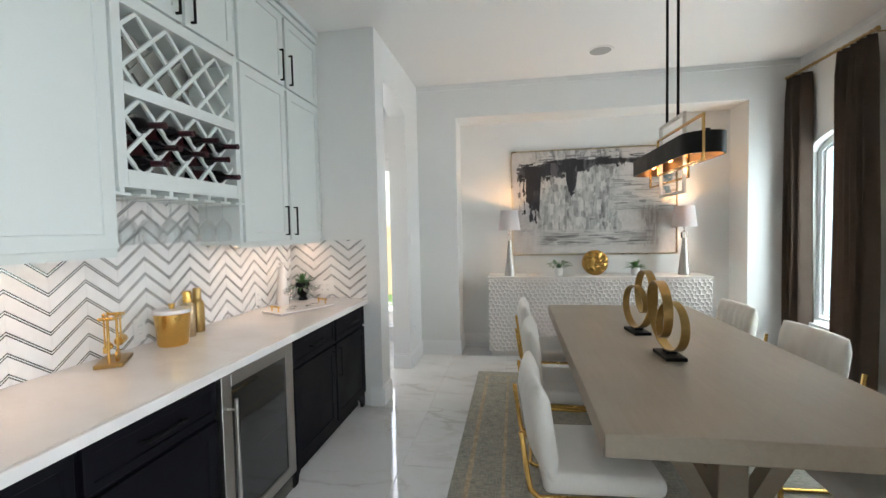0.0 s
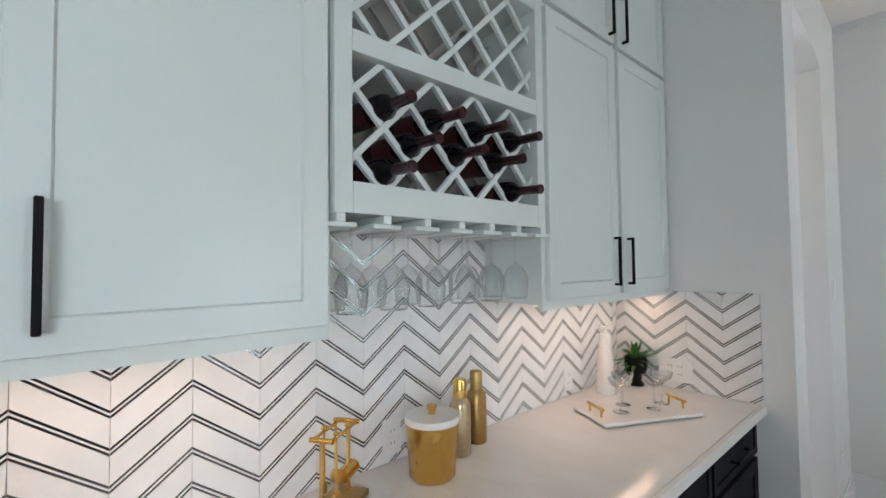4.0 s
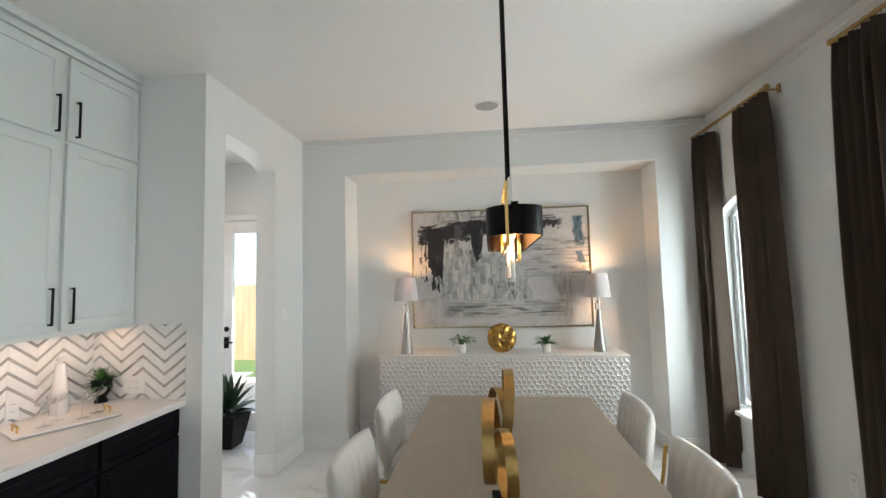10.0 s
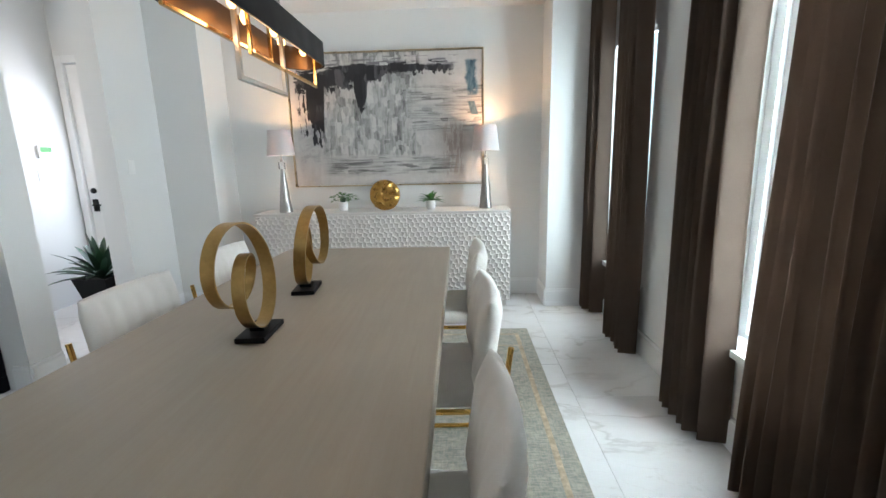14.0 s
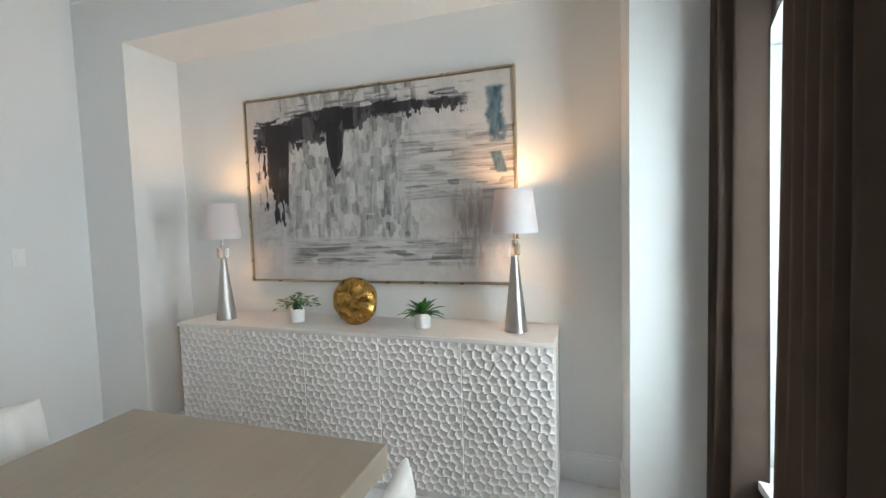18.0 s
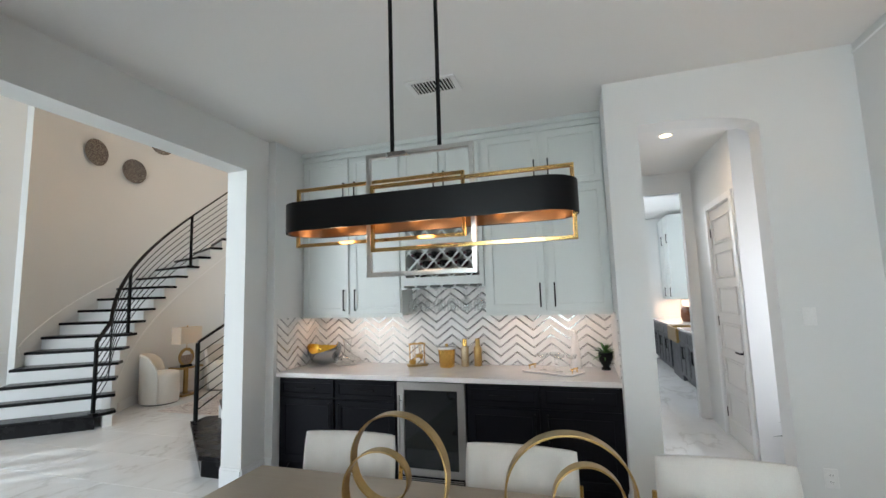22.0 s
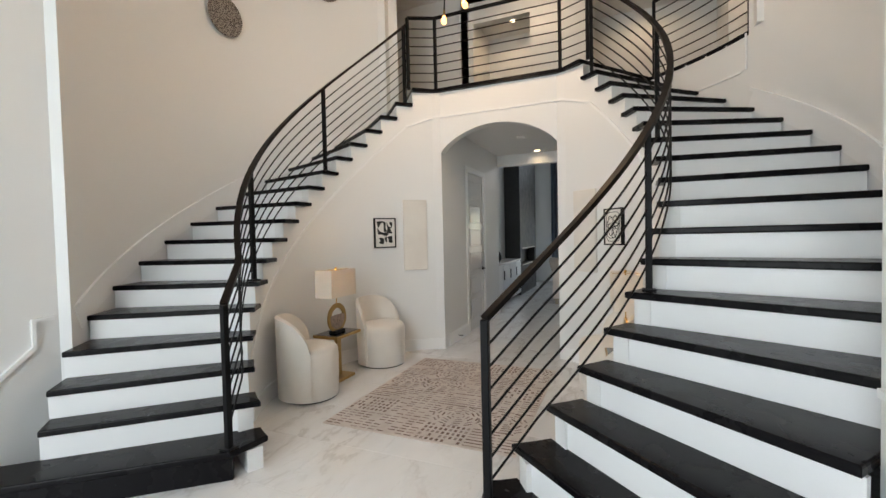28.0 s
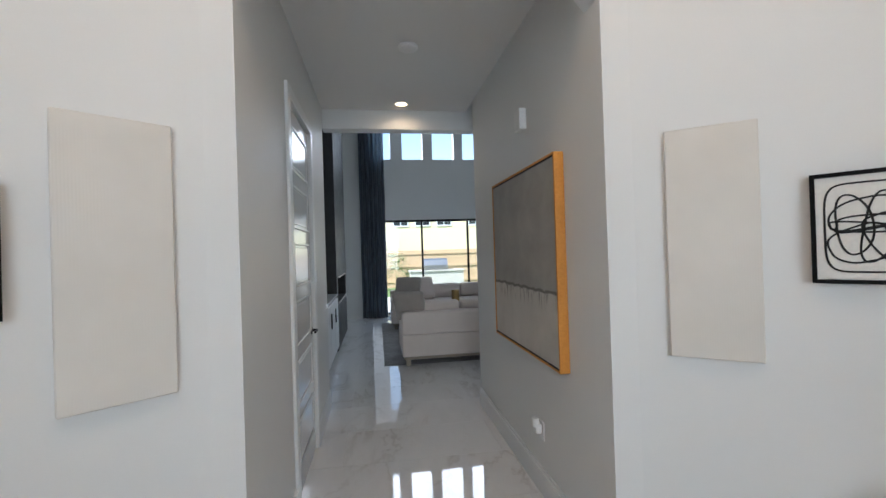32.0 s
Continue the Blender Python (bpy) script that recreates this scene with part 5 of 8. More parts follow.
RUG1 = s.out(base, 0.95)
rug = thing("area_rug", "distressed vintage rug in faded green and beige", "rug", (0.86, 2.85, 0.001))
wpart(rug, "rug_body", boxes(((-0.415, 1.25, 0.0015), (2.125, 4.38, 0.009)), bevel=0.003), RUG1)
for a, b in ((-0.33, -0.30), (-0.12, -0.10), (1.81, 1.83), (2.01, 2.04)):
    wpart(rug, "border_line", boxes(((a, 1.36, 0.0085), (b, 4.27, 0.0098))), grainy("rug_line", (0.45, 0.36, 0.25), 0.95, 0, 40, 0.4, 0.3, 12))
for a, b in ((1.36, 1.39), (4.24, 4.27), (4.03, 4.05)):
    wpart(rug, "border_line", boxes(((-0.33, a, 0.0087), (2.04, b, 0.0099))), grainy("rug_line", (0.42, 0.36, 0.27), 0.95, 0, 40, 0.4, 0.3, 12))

# table
tab = thing("dining_table", "long greige oak dining table with a thick top", "table", (0.89, 2.86, 0.01))
bm = bmesh.new()
wpart(tab, "tabletop", box(bmesh.new(), (0.28, 1.55, 0.655), (1.51, 4.18, 0.745), 0.006, 2), TABLE)
for y in (2.02, 3.71):
    wpart(tab, "post", boxes(((0.83, y - 0.06, 0.09), (0.95, y + 0.06, 0.655)), bevel=0.005), TABLE)
    wpart(tab, "foot", boxes(((0.48, y - 0.07, 0.01), (1.30, y + 0.07, 0.09)), bevel=0.006), TABLE)
    wpart(tab, "cleat", boxes(((0.48, y - 0.05, 0.60), (0.828, y + 0.05, 0.654)), ((0.952, y - 0.05, 0.60), (1.30, y + 0.05, 0.654)), bevel=0.004), TABLE)
    for sx in (-1, 1):
        pts = [(0.89 + sx * 0.345, 0.60), (0.89 + sx * 0.245, 0.60), (0.89 + sx * 0.061, 0.25), (0.89 + sx * 0.061, 0.12)]
        wpart(tab, "brace", prism(bmesh.new(), pts, "y", y - 0.04, y + 0.04), TABLE)
wpart(tab, "stretcher", boxes(((0.845, 2.081, 0.22), (0.935, 3.649, 0.34)), bevel=0.004), TABLE)


def dining_chair():
    """Cantilever chair that faces +x, its origin on the floor under the back."""
    c = thing("dining_chair", "white boucle cantilever dining chair with a brass tube frame", "chair", group="chairs round the table")
    bm = bmesh.new()
    lump(bm, (-0.01, -0.245, 0.40), (0.47, 0.245, 0.485), 0.035, puff=0.012)
    part("seat", bm, BOUCLE, c, smooth=80)
    bm = bmesh.new()
    n, rows = 40, 16
    front, back = [], []
    for i in range(rows + 1):
        f = i / rows
        z = 0.47 + 0.375 * f
        lean = -0.05 * f
        edge = 1 - max(0, abs(f - 0.5) * 2 - 0.72) ** 2 * 6
        rf, rb = [], []
        for j in range(n + 1):
            u = j / n * 2 - 1
            wz = 0.265 * (1 - 0.10 * max(0, f - 0.7) ** 1.5)
            rim = max(0.05, 1 - abs(u) ** 9) ** 0.5 * max(0.05, min(1, 4.5 * min(f, 1 - f) + 0.12)) ** 0.5
            chan = 0.006 * abs(math.sin(u * math.pi * 3.0))
            th = 0.042 * rim + chan * rim
            curve = 0.03 * (u * u)
            rf.append(bm.verts.new((lean + curve + th, u * wz, z)))
            rb.append(bm.verts.new((lean + curve - th, u * wz, z)))
        front.append(rf)
        back.append(rb)
    for i in range(rows):
        for j in range(n):
            bm.faces.new((front[i][j], front[i][j + 1], front[i + 1][j + 1], front[i + 1][j]))
            bm.faces.new((back[i][j], back[i + 1][j], back[i + 1][j + 1], back[i][j + 1]))
        bm.faces.new((front[i][0], front[i + 1][0], back[i + 1][0], back[i][0]))
        bm.faces.new((front[i][n], back[i][n], back[i + 1][n], front[i + 1][n]))
    for j in range(n):
        bm.faces.new((front[0][j], back[0][j], back[0][j + 1], front[0][j + 1]))
        bm.faces.new((front[rows][j], front[rows][j + 1], back[rows][j + 1], back[rows][j]))
    bmesh.ops.recalc_face_normals(bm, faces=bm.faces)
    part("backrest", bm, BOUCLE, c, smooth=80)
    for sgn in (-1, 1):
        y = sgn * 0.24
        path = [(-0.03, 0, 0.013), (-0.03, y * 0.9, 0.013), (0.0, y, 0.013), (0.40, y, 0.013), (0.45, y, 0.02), (0.475, y, 0.05), (0.48, y, 0.09), (0.48, y, 0.33), (0.47, y, 0.375), (0.44, y, 0.392),
                (0.03, y, 0.392), (-0.03, y * 1.05, 0.40), (-0.062, y * 1.09, 0.44), (-0.072, y * 1.1, 0.50), (-0.095, y * 1.1, 0.67)]
        part("leg", tube(bmesh.new(), path, 0.0115, 10), GOLD, c, "polished brass tube", 50)
    return c


ch = dining_chair()
spots = [(0.07, 1.93, 3), (0.09, 2.85, -2), (0.07, 3.70, 0), (1.64, 1.88, 178), (1.67, 2.79, 182), (1.67, 3.67, 180)]
for i, (x, y, a) in enumerate(spots):
    m = pose(x, y, 0.0095, 0, 0, a)
    if i == 0:
        ch.matrix_basis = m
    else:
        copy_thing(ch, m)


# ring sculptures
def ring_sculpture(x, y, rz, a, b):
    """A band bent into a large loop with a smaller loop inside it."""
    sc = thing("ring_sculpture", "brass double-loop sculpture on a black block", "sculpture", (x, y, 0.7455), rz, "table sculptures")
    part("base", boxes(((-0.055, -0.10, 0.0), (0.055, 0.10, 0.02)), ((-0.028, -0.03, 0.02), (0.028, 0.03, 0.036)), bevel=0.002), BLACK, sc, "black stone block")
    n, lean = 120, radians(10)

    def flat(q):
        r = b + a * math.cos(q)
        return r * math.cos(q + lean), r * math.sin(q + lean)
    pts = [flat(2 * math.pi * i / 400) for i in range(400)]
    low = min(p[1] for p in pts)
    mid = [p[0] for p in pts if p[1] < low + 0.004]
    mid = sum(mid) / len(mid)

    def at(q):
        h, z = flat(q)
        return Vector((-0.045 * math.sin(q) - 0.03, h - mid, z - low + 0.038))
    bm = bmesh.new()
    rings = []
    for i in range(n):
        q = 2 * math.pi * i / n
        p, d = at(q), (at(q + 0.01) - at(q - 0.01)).normalized()
        nrm = Vector((0, -d.z, d.y)).normalized()
        across = d.cross(nrm).normalized()
        w = 0.046 + 0.008 * math.cos(q)
        rings.append([bm.verts.new(p + nrm * e + across * (f * w / 2)) for e, f in ((0.003, -1), (0.003, 1), (-0.003, 1), (-0.003, -1))])
    for i in range(n):
        p, q = rings[i], rings[(i + 1) % n]
        for k in range(4):
            bm.faces.new((p[k], p[(k + 1) % 4], q[(k + 1) % 4], q[k]))
    bmesh.ops.recalc_face_normals(bm, faces=bm.faces)
    part("loop", bm, BRASS, sc, "satin brass band", smooth=40)


ring_sculpture(0.82, 2.53, 3, 0.285, 0.07)
ring_sculpture(0.80, 3.10, 187, 0.285, 0.07)

# pendant
PX = 0.875
pend = thing("linear_pendant", "black oval linear pendant with brass and nickel frames", "pendant lamp", (PX, 2.67, 3.15))
OLDG = grainy("pendant_gold", (0.62, 0.4, 0.15), 0.22, 1.0)
NICK = grainy("satin_nickel", (0.55, 0.54, 0.52), 0.3, 1.0)
BRONZ = grainy("bronze_liner", (0.20, 0.13, 0.08), 0.35, 1.0)


def oval(hw, y0, y1, n=12):
    a = [(PX + hw * math.cos(math.radians(t)), y1 - hw + hw * math.sin(math.radians(t))) for t in [180 * i / n for i in range(n + 1)]]
    b = [(PX + hw * math.cos(math.radians(t)), y0 + hw + hw * math.sin(math.radians(t))) for t in [180 + 180 * i / n for i in range(n + 1)]]
    return a + b


bm = bmesh.new()
tube(bm, [(x, y, 1.868) for x, y in oval(0.098, 2.165, 3.18)], 0, closed=True, flat=(0.006, 0.102))
wpart(pend, "shade_band", bm, BLACK, "matt black oval band", 40)
bm = bmesh.new()
tube(bm, [(x, y, 1.868) for x, y in oval(0.0925, 2.171, 3.174)], 0, closed=True, flat=(0.003, 0.1))
wpart(pend, "liner", bm, BRONZ, "warm bronze liner", 40)
for nm, x, y0, y1, z0, z1, mat in (("gold_frame", PX - 0.03, 2.165, 2.823, 1.777, 2.0, OLDG), ("gold_frame", PX + 0.03, 2.505, 3.175, 1.735, 1.965, OLDG), ("nickel_frame", PX, 2.475, 2.865, 1.652, 2.085, NICK)):
    w = 0.012 if mat is OLDG else 0.016
    bm = boxes(((x - w / 2, y0, z0), (x + w / 2, y0 + w, z1)), ((x - w / 2, y1 - w, z0), (x + w / 2, y1, z1)), ((x - w / 2, y0 + w, z0), (x + w / 2, y1 - w, z0 + w)), ((x - w / 2, y0 + w, z1 - w), (x + w / 2, y1 - w, z1)), bevel=0.001)
    wpart(pend, nm, bm, mat)
for y in (2.575, 2.748):
    wpart(pend, "stem", tube(bmesh.new(), [(PX, y, 2.084), (PX, y, 3.13)], 0.0075, 10), BLACK)
wpart(pend, "canopy", boxes(((PX - 0.06, 2.46, 3.125), (PX + 0.06, 2.86, 3.149)), bevel=0.004), BLACK)
wpart(pend, "socket_bar", boxes(((PX - 0.012, 2.2, 1.92), (PX + 0.012, 3.145, 1.935))), BLACK)
BULB = glow("filament_bulb", (1.0, 0.5, 0.16), 9.0)
for i in range(6):
    y = 2.285 + i * 0.155
    sx = 0.03 if i % 2 else -0.03
    so = wpart(pend, "socket", lathe(bmesh.new(), [(0.0, 0.0), (0.014, 0.0), (0.014, 0.03), (0.0, 0.03)], (PX + sx * 0.6, y, 1.9), 12), BLACK)
    wpart(so, "bulb", lathe(bmesh.new(), [(0.0, -0.048), (0.008, -0.045), (0.015, -0.033), (0.015, -0.022), (0.010, -0.006), (0.009, 0.0)], (PX + sx * 0.6, y, 1.9), 16), BULB, "glowing amber bulb", 60)
for y in (2.36, 2.67, 2.98):
    bulb_lamp("pendant_light", (PX, y, 1.80), 1.1, (1, 0.64, 0.38), 0.04)

# console with embossed doors
CON0, CON1 = -0.34, 2.05
LACQ = grainy("white_lacquer", (0.72, 0.69, 0.66), 0.33, 0, 60, 0.03, 0.04, 4)
con = thing("console_cabinet", "white lacquered console with embossed cell-pattern doors", "console", (0.855, 5.15, 0))
wpart(con, "body", boxes(((CON0, 4.965, 0.055), (CON1, 5.35, 0.90))), LACQ)
wpart(con, "top", boxes(((CON0 - 0.004, 4.938, 0.90), (CON1 + 0.004, 5.352, 0.925)), bevel=0.003), LACQ)
wpart(con, "plinth", boxes(((CON0 + 0.03, 4.985, 0.001), (CON1 - 0.03, 5.34, 0.055))), LACQ)
rng = np.random.default_rng(5)
cells = []
for i in range(-1, 52):
    for j in range(-1, 21):
        cells.append((CON0 + (i + (0.5 if j % 2 else 0.0)) * 0.050 + rng.uniform(-0.011, 0.011), 0.05 + j * 0.044 + rng.uniform(-0.010, 0.010)))
cells = np.array(cells)
seams = [CON0 + 0.002, 0.128, 0.610, 1.098, 1.574, CON1 - 0.002]
for a, b in zip(seams, seams[1:]):
    xs, zs = np.linspace(a + 0.002, b - 0.002, 76), np.linspace(0.062, 0.897, 132)
    gx, gz = np.meshgrid(xs, zs)
    near = cells[(cells[:, 0] > a - 0.12) & (cells[:, 0] < b + 0.12)]
    d = np.sqrt((gx[..., None] - near[:, 0]) ** 2 + ((gz[..., None] - near[:, 1]) * 0.95) ** 2)
    d.sort(axis=2)
    edge = d[..., 1] - d[..., 0]
    hgt = 0.0115 * np.exp(-(edge / 0.0078) ** 2)
    rim = np.minimum(np.minimum(gx - a, b - gx), np.minimum(gz - 0.06, 0.899 - gz))
    hgt *= np.clip(rim / 0.006, 0, 1)
    ny, nx = gx.shape
    vs = [(float(x), 4.951 - float(h), float(z)) for x, h, z in zip(gx.ravel(), hgt.ravel(), gz.ravel())]
    fs = [(j * nx + i, j * nx + i + 1, (j + 1) * nx + i + 1, (j + 1) * nx + i) for j in range(ny - 1) for i in range(nx - 1)]
    me = bpy.data.meshes.new("door")
    me.from_pydata(vs, [], fs)
    bm = bmesh.new()
    bm.from_mesh(me)
    bpy.data.meshes.remove(me)
    box(bm, (a + 0.002, 4.9515, 0.062), (b - 0.002, 4.964, 0.897))
    wpart(con, "door", bm, LACQ, smooth=60)

# table lamps
s = Nodes("fabric_lamp_shade")
tr, df, mx = s.n("BsdfTranslucent"), s.n("BsdfDiffuse"), s.n("MixShader")
wv = s.ramp(s.noise(s.at((1, 1, 4)), 160, 2), [(0.3, (0.62, 0.60, 0.60)), (0.7, (0.70, 0.68, 0.68))])
s.l(wv, df.inputs[0])
tr.inputs[0].default_value = (0.75, 0.5, 0.42, 1)
mx.inputs[0].default_value = 0.10
s.l(df.outputs[0], mx.inputs[1])
s.l(tr.outputs[0], mx.inputs[2])
s.l(mx.outputs[0], s.t.nodes["Material Output"].inputs[0])
SHADE_F = s.m
ACRYL = clear("clear_acrylic", (1, 1, 1), 0.0, 1.45)
for x, y in ((-0.09, 5.10), (1.835, 5.15)):
    lp = thing("table_lamp", "lit table lamp with a steel cone base and white shade", "lamp", (x, y, 0.9255), group="console lamps")
    part("base", lathe(bmesh.new(), [(0.0, 0.0), (0.062, 0.0), (0.062, 0.006), (0.018, 0.40), (0.018, 0.41), (0.0, 0.41)], n=36), STEEL, lp, smooth=30)
    part("cube", boxes(((-0.026, -0.026, 0.41), (0.026, 0.026, 0.475)), bevel=0.002), ACRYL, lp, "clear acrylic block")
    part("neck", lathe(bmesh.new(), [(0.0, 0.475), (0.015, 0.475), (0.015, 0.50), (0.006, 0.505), (0.006, 0.62), (0.0, 0.62)], n=14), STEEL, lp, smooth=40)
    part("shade", lathe(bmesh.new(), [(0.128, 0.535), (0.100, 0.765), (0.0985, 0.765), (0.1265, 0.535)], n=40), SHADE_F, lp, "white fabric shade", 40)
    part("bulb", lathe(bmesh.new(), [(0.0, 0.70), (0.02, 0.69), (0.028, 0.665), (0.02, 0.635), (0.012, 0.62), (0.0, 0.62)], n=14), glow("warm_bulb", (1, 0.62, 0.3), 12), lp, "glowing warm bulb", 60)
    bulb_lamp("table_lamp_light", (x, y, 0.9255 + 0.708), 8.0, (1, 0.56, 0.25), 0.035)

disc = thing("gold_disc_sculpture", "round crinkled gold disc ornament on the console", "ornament", (0.875, 5.11, 0.9255))
bm = bmesh.new()
bmesh.ops.create_uvsphere(bm, u_segments=96, v_segments=48, radius=0.145)
for v in bm.verts:
    ridge = min(abs(noise.noise(Vector((v.co.x, v.co.z, k)) * f + Vector((3, k, 2)))) for k, f in ((1.0, 7.0), (4.0, 10.0)))
    q = 0.020 * min(ridge * 4, 1.0) - 0.004 * noise.noise(v.co * 30)
    v.co = Vector((v.co.x, v.co.y * 0.30, v.co.z)) * (1 - 0.0) + Vector((0, -q if v.co.y < 0 else q, 0.145))
part("disc", bm, grainy("hammered_gold", (0.46, 0.27, 0.075), 0.28, 1.0, 40, 0.15, 0.35, 12, 0.003), disc, smooth=50)
for x, y, spiky in ((0.47, 5.10, False), (1.31, 5.11, True)):
    p = thing("small_potted_plant", "spiky green plant in a small white pot" if spiky else "bushy green plant in a small white pot", "plant", (x, y, 0.9255))
    part("pot", lathe(bmesh.new(), [(0.0, 0.0), (0.034, 0.0), (0.042, 0.008), (0.044, 0.07), (0.041, 0.088), (0.037, 0.088), (0.037, 0.078), (0.0, 0.076)], n=24), CERAM, p, smooth=40)
    if spiky:
        rosette(p, (0, 0, 0.075), 34, 0.17, 0.026, LEAF, 7, (0.25, 1.45), 0.45)
    else:
        rnd = random.Random(4)
        for i in range(80):
            a, e, r = rnd.uniform(0, 6.28), rnd.uniform(0.1, 1.3), rnd.uniform(0.035, 0.105)
            c = (r * 1.25 * math.cos(a) * math.cos(e), r * 1.25 * math.sin(a) * math.cos(e), 0.09 + r * math.sin(e) * 0.9)
            bm = bmesh.new()
            leaf_blade(bm, c, (c[0] + 0.035 * math.cos(a), c[1] + 0.035 * math.sin(a), c[2] + rnd.uniform(-0.01, 0.02)), 0.027, 0.005, 3)
            part("leaf", bm, LEAF, p)
        part("stems", lathe(bmesh.new(), [(0.0, 0.07), (0.02, 0.07), (0.03, 0.11), (0.01, 0.14), (0.0, 0.14)], n=8), LEAF2, p)


def fmath(s, op, a, b=None, c=None):
    nd = s.n("Math")
    nd.operation = op
    for i, v in enumerate((a, b, c)):
        if v is None:
            continue
        if isinstance(v, (int, float)):
            nd.inputs[i].default_value = v
        else:
            s.l(v, nd.inputs[i])
    return nd.outputs[0]


def smooth_step(s, v, lo, hi):
    nd = s.n("MapRange")
    nd.interpolation_type = "SMOOTHSTEP"
    nd.inputs["From Min"].default_value, nd.inputs["From Max"].default_value = lo, hi
    s.l(v, nd.inputs["Value"])
    return nd.outputs[0]


def canvas_uv(s):
    tc = s.n("TexCoord")
    sp = s.n("SeparateXYZ")
    s.l(tc.outputs["Generated"], sp.inputs[0])
    return tc.outputs["Generated"], sp.outputs[0], sp.outputs[2]


# abstract painting
def cells(s, vec, sx, sz, rough=1.0):
    """Random value of blocky brush strokes."""
    mp = s.n("Mapping")
    mp.inputs["Scale"].default_value = (sx, 1, sz)
    s.l(vec, mp.inputs[0])
    vo = s.n("TexVoronoi", Scale=1.0, Randomness=rough)
    vo.distance = "CHEBYCHEV"
    s.l(mp.outputs[0], vo.inputs["Vector"])
    sp = s.n("SeparateColor")
    s.l(vo.outputs["Color"], sp.inputs[0])
    return sp.outputs[0]


def streaks(s, vec, sx, sz, dist=0.3):
    mp = s.n("Mapping")
    mp.inputs["Scale"].default_value = (sx, 1, sz)
    s.l(vec, mp.inputs[0])
    return s.noise(mp.outputs[0], 1.0, 6, 0.65, dist)


def near_to(s, val, mid, half, soft=0.02):
    return smooth_step(s, fmath(s, "ABSOLUTE", fmath(s, "SUBTRACT", val, mid)), half + soft, half - soft)


s = Nodes("abstract_painting")
gen, u, v = canvas_uv(s)
mul = lambda a, b: fmath(s, "MULTIPLY", a, b)
add = lambda a, b: fmath(s, "ADD", a, b)
shift = lambda a, k: mul(fmath(s, "SUBTRACT", a, 0.5), k)
fine = streaks(s, gen, 60, 9)
wide = streaks(s, gen, 16, 4)
hfine = streaks(s, gen, 5, 55, 0.6)
blot = s.noise(gen, 6, 6, 0.7, 0.5)
blk, blk2, blkh = cells(s, gen, 44, 13), cells(s, gen, 26, 8), cells(s, gen, 12, 34)
tone = add(add(mul(blk, 0.22), mul(blk2, 0.18)), add(mul(fine, 0.45), mul(wide, 0.22)))
vert = s.ramp(tone, [(0.34, (0.10, 0.098, 0.096)), (0.44, (0.25, 0.246, 0.235)), (0.55, (0.40, 0.39, 0.375)), (0.68, (0.56, 0.54, 0.515))])
htone = add(mul(hfine, 0.8), mul(blkh, 0.2))
hori = s.ramp(htone, [(0.38, (0.12, 0.117, 0.114)), (0.46, (0.32, 0.31, 0.30)), (0.54, (0.46, 0.445, 0.425)), (0.66, (0.55, 0.53, 0.505))])
pale = s.ramp(add(mul(blot, 0.7), mul(fine, 0.3)), [(0.35, (0.46, 0.435, 0.415)), (0.65, (0.60, 0.57, 0.55))])
uu, vv = add(u, shift(blot, 0.12)), add(v, shift(blot, 0.10))
right = mul(smooth_step(s, add(uu, shift(blk, 0.05)), 0.60, 0.66), near_to(s, vv, 0.58, 0.17, 0.03))
low = mul(near_to(s, vv, 0.155, 0.07, 0.02), near_to(s, uu, 0.52, 0.34, 0.04))
body = mul(near_to(s, add(uu, shift(blk2, 0.06)), 0.40, 0.27, 0.03), smooth_step(s, vv, 0.13, 0.26))
col = s.mix(body, pale, vert)
col = s.mix(mul(right, 0.85), col, hori)
col = s.mix(mul(low, 0.95), col, hori)
# grey smudges along the top edge and down the left margin
smudge = mul(near_to(s, add(v, shift(blkh, 0.05)), 0.93, 0.03, 0.012), mul(near_to(s, u, 0.52, 0.36, 0.02), smooth_step(s, cells(s, gen, 18, 20), 0.35, 0.45)))
col = s.mix(mul(smudge, smooth_step(s, hfine, 0.42, 0.55)), col, (0.17, 0.16, 0.17))
left = mul(mul(near_to(s, u, 0.085, 0.055, 0.015), near_to(s, add(v, shift(blk2, 0.1)), 0.34, 0.2, 0.08)), smooth_step(s, blot, 0.45, 0.6))
col = s.mix(mul(left, 0.7), col, (0.30, 0.28, 0.285))
# black band that thins out, with two ragged falls
lower = add(0.715, mul(smooth_step(s, u, 0.06, 0.72), 0.135))
upper = add(0.865, mul(smooth_step(s, u, 0.06, 0.30), 0.05))
fall = add(mul(near_to(s, u, 0.135, 0.038, 0.012), mul(smooth_step(s, wide, 0.30, 0.45), 0.40)), mul(near_to(s, u, 0.375, 0.028, 0.012), 0.20))
fall = add(fall, mul(near_to(s, u, 0.06, 0.03, 0.012), mul(smooth_step(s, fine, 0.50, 0.56), 0.34)))
rag = add(shift(blk, 0.055), shift(fine, 0.16))
low_ok = smooth_step(s, fmath(s, "SUBTRACT", add(add(v, rag), fall), lower), 0.0, 0.012)
top_ok = smooth_step(s, fmath(s, "SUBTRACT", add(v, add(shift(blkh, 0.045), shift(wide, 0.06))), upper), 0.008, -0.004)
ends = mul(smooth_step(s, add(u, shift(blkh, 0.02)), 0.028, 0.04), smooth_step(s, add(u, shift(hfine, 0.14)), 0.88, 0.82))
band = mul(mul(top_ok, low_ok), ends)
ink = s.ramp(add(mul(blk2, 0.5), mul(fine, 0.5)), [(0.35, (0.010, 0.009, 0.011)), (0.62, (0.022, 0.02, 0.024)), (0.74, (0.09, 0.085, 0.09))])
col = s.mix(band, col, ink)
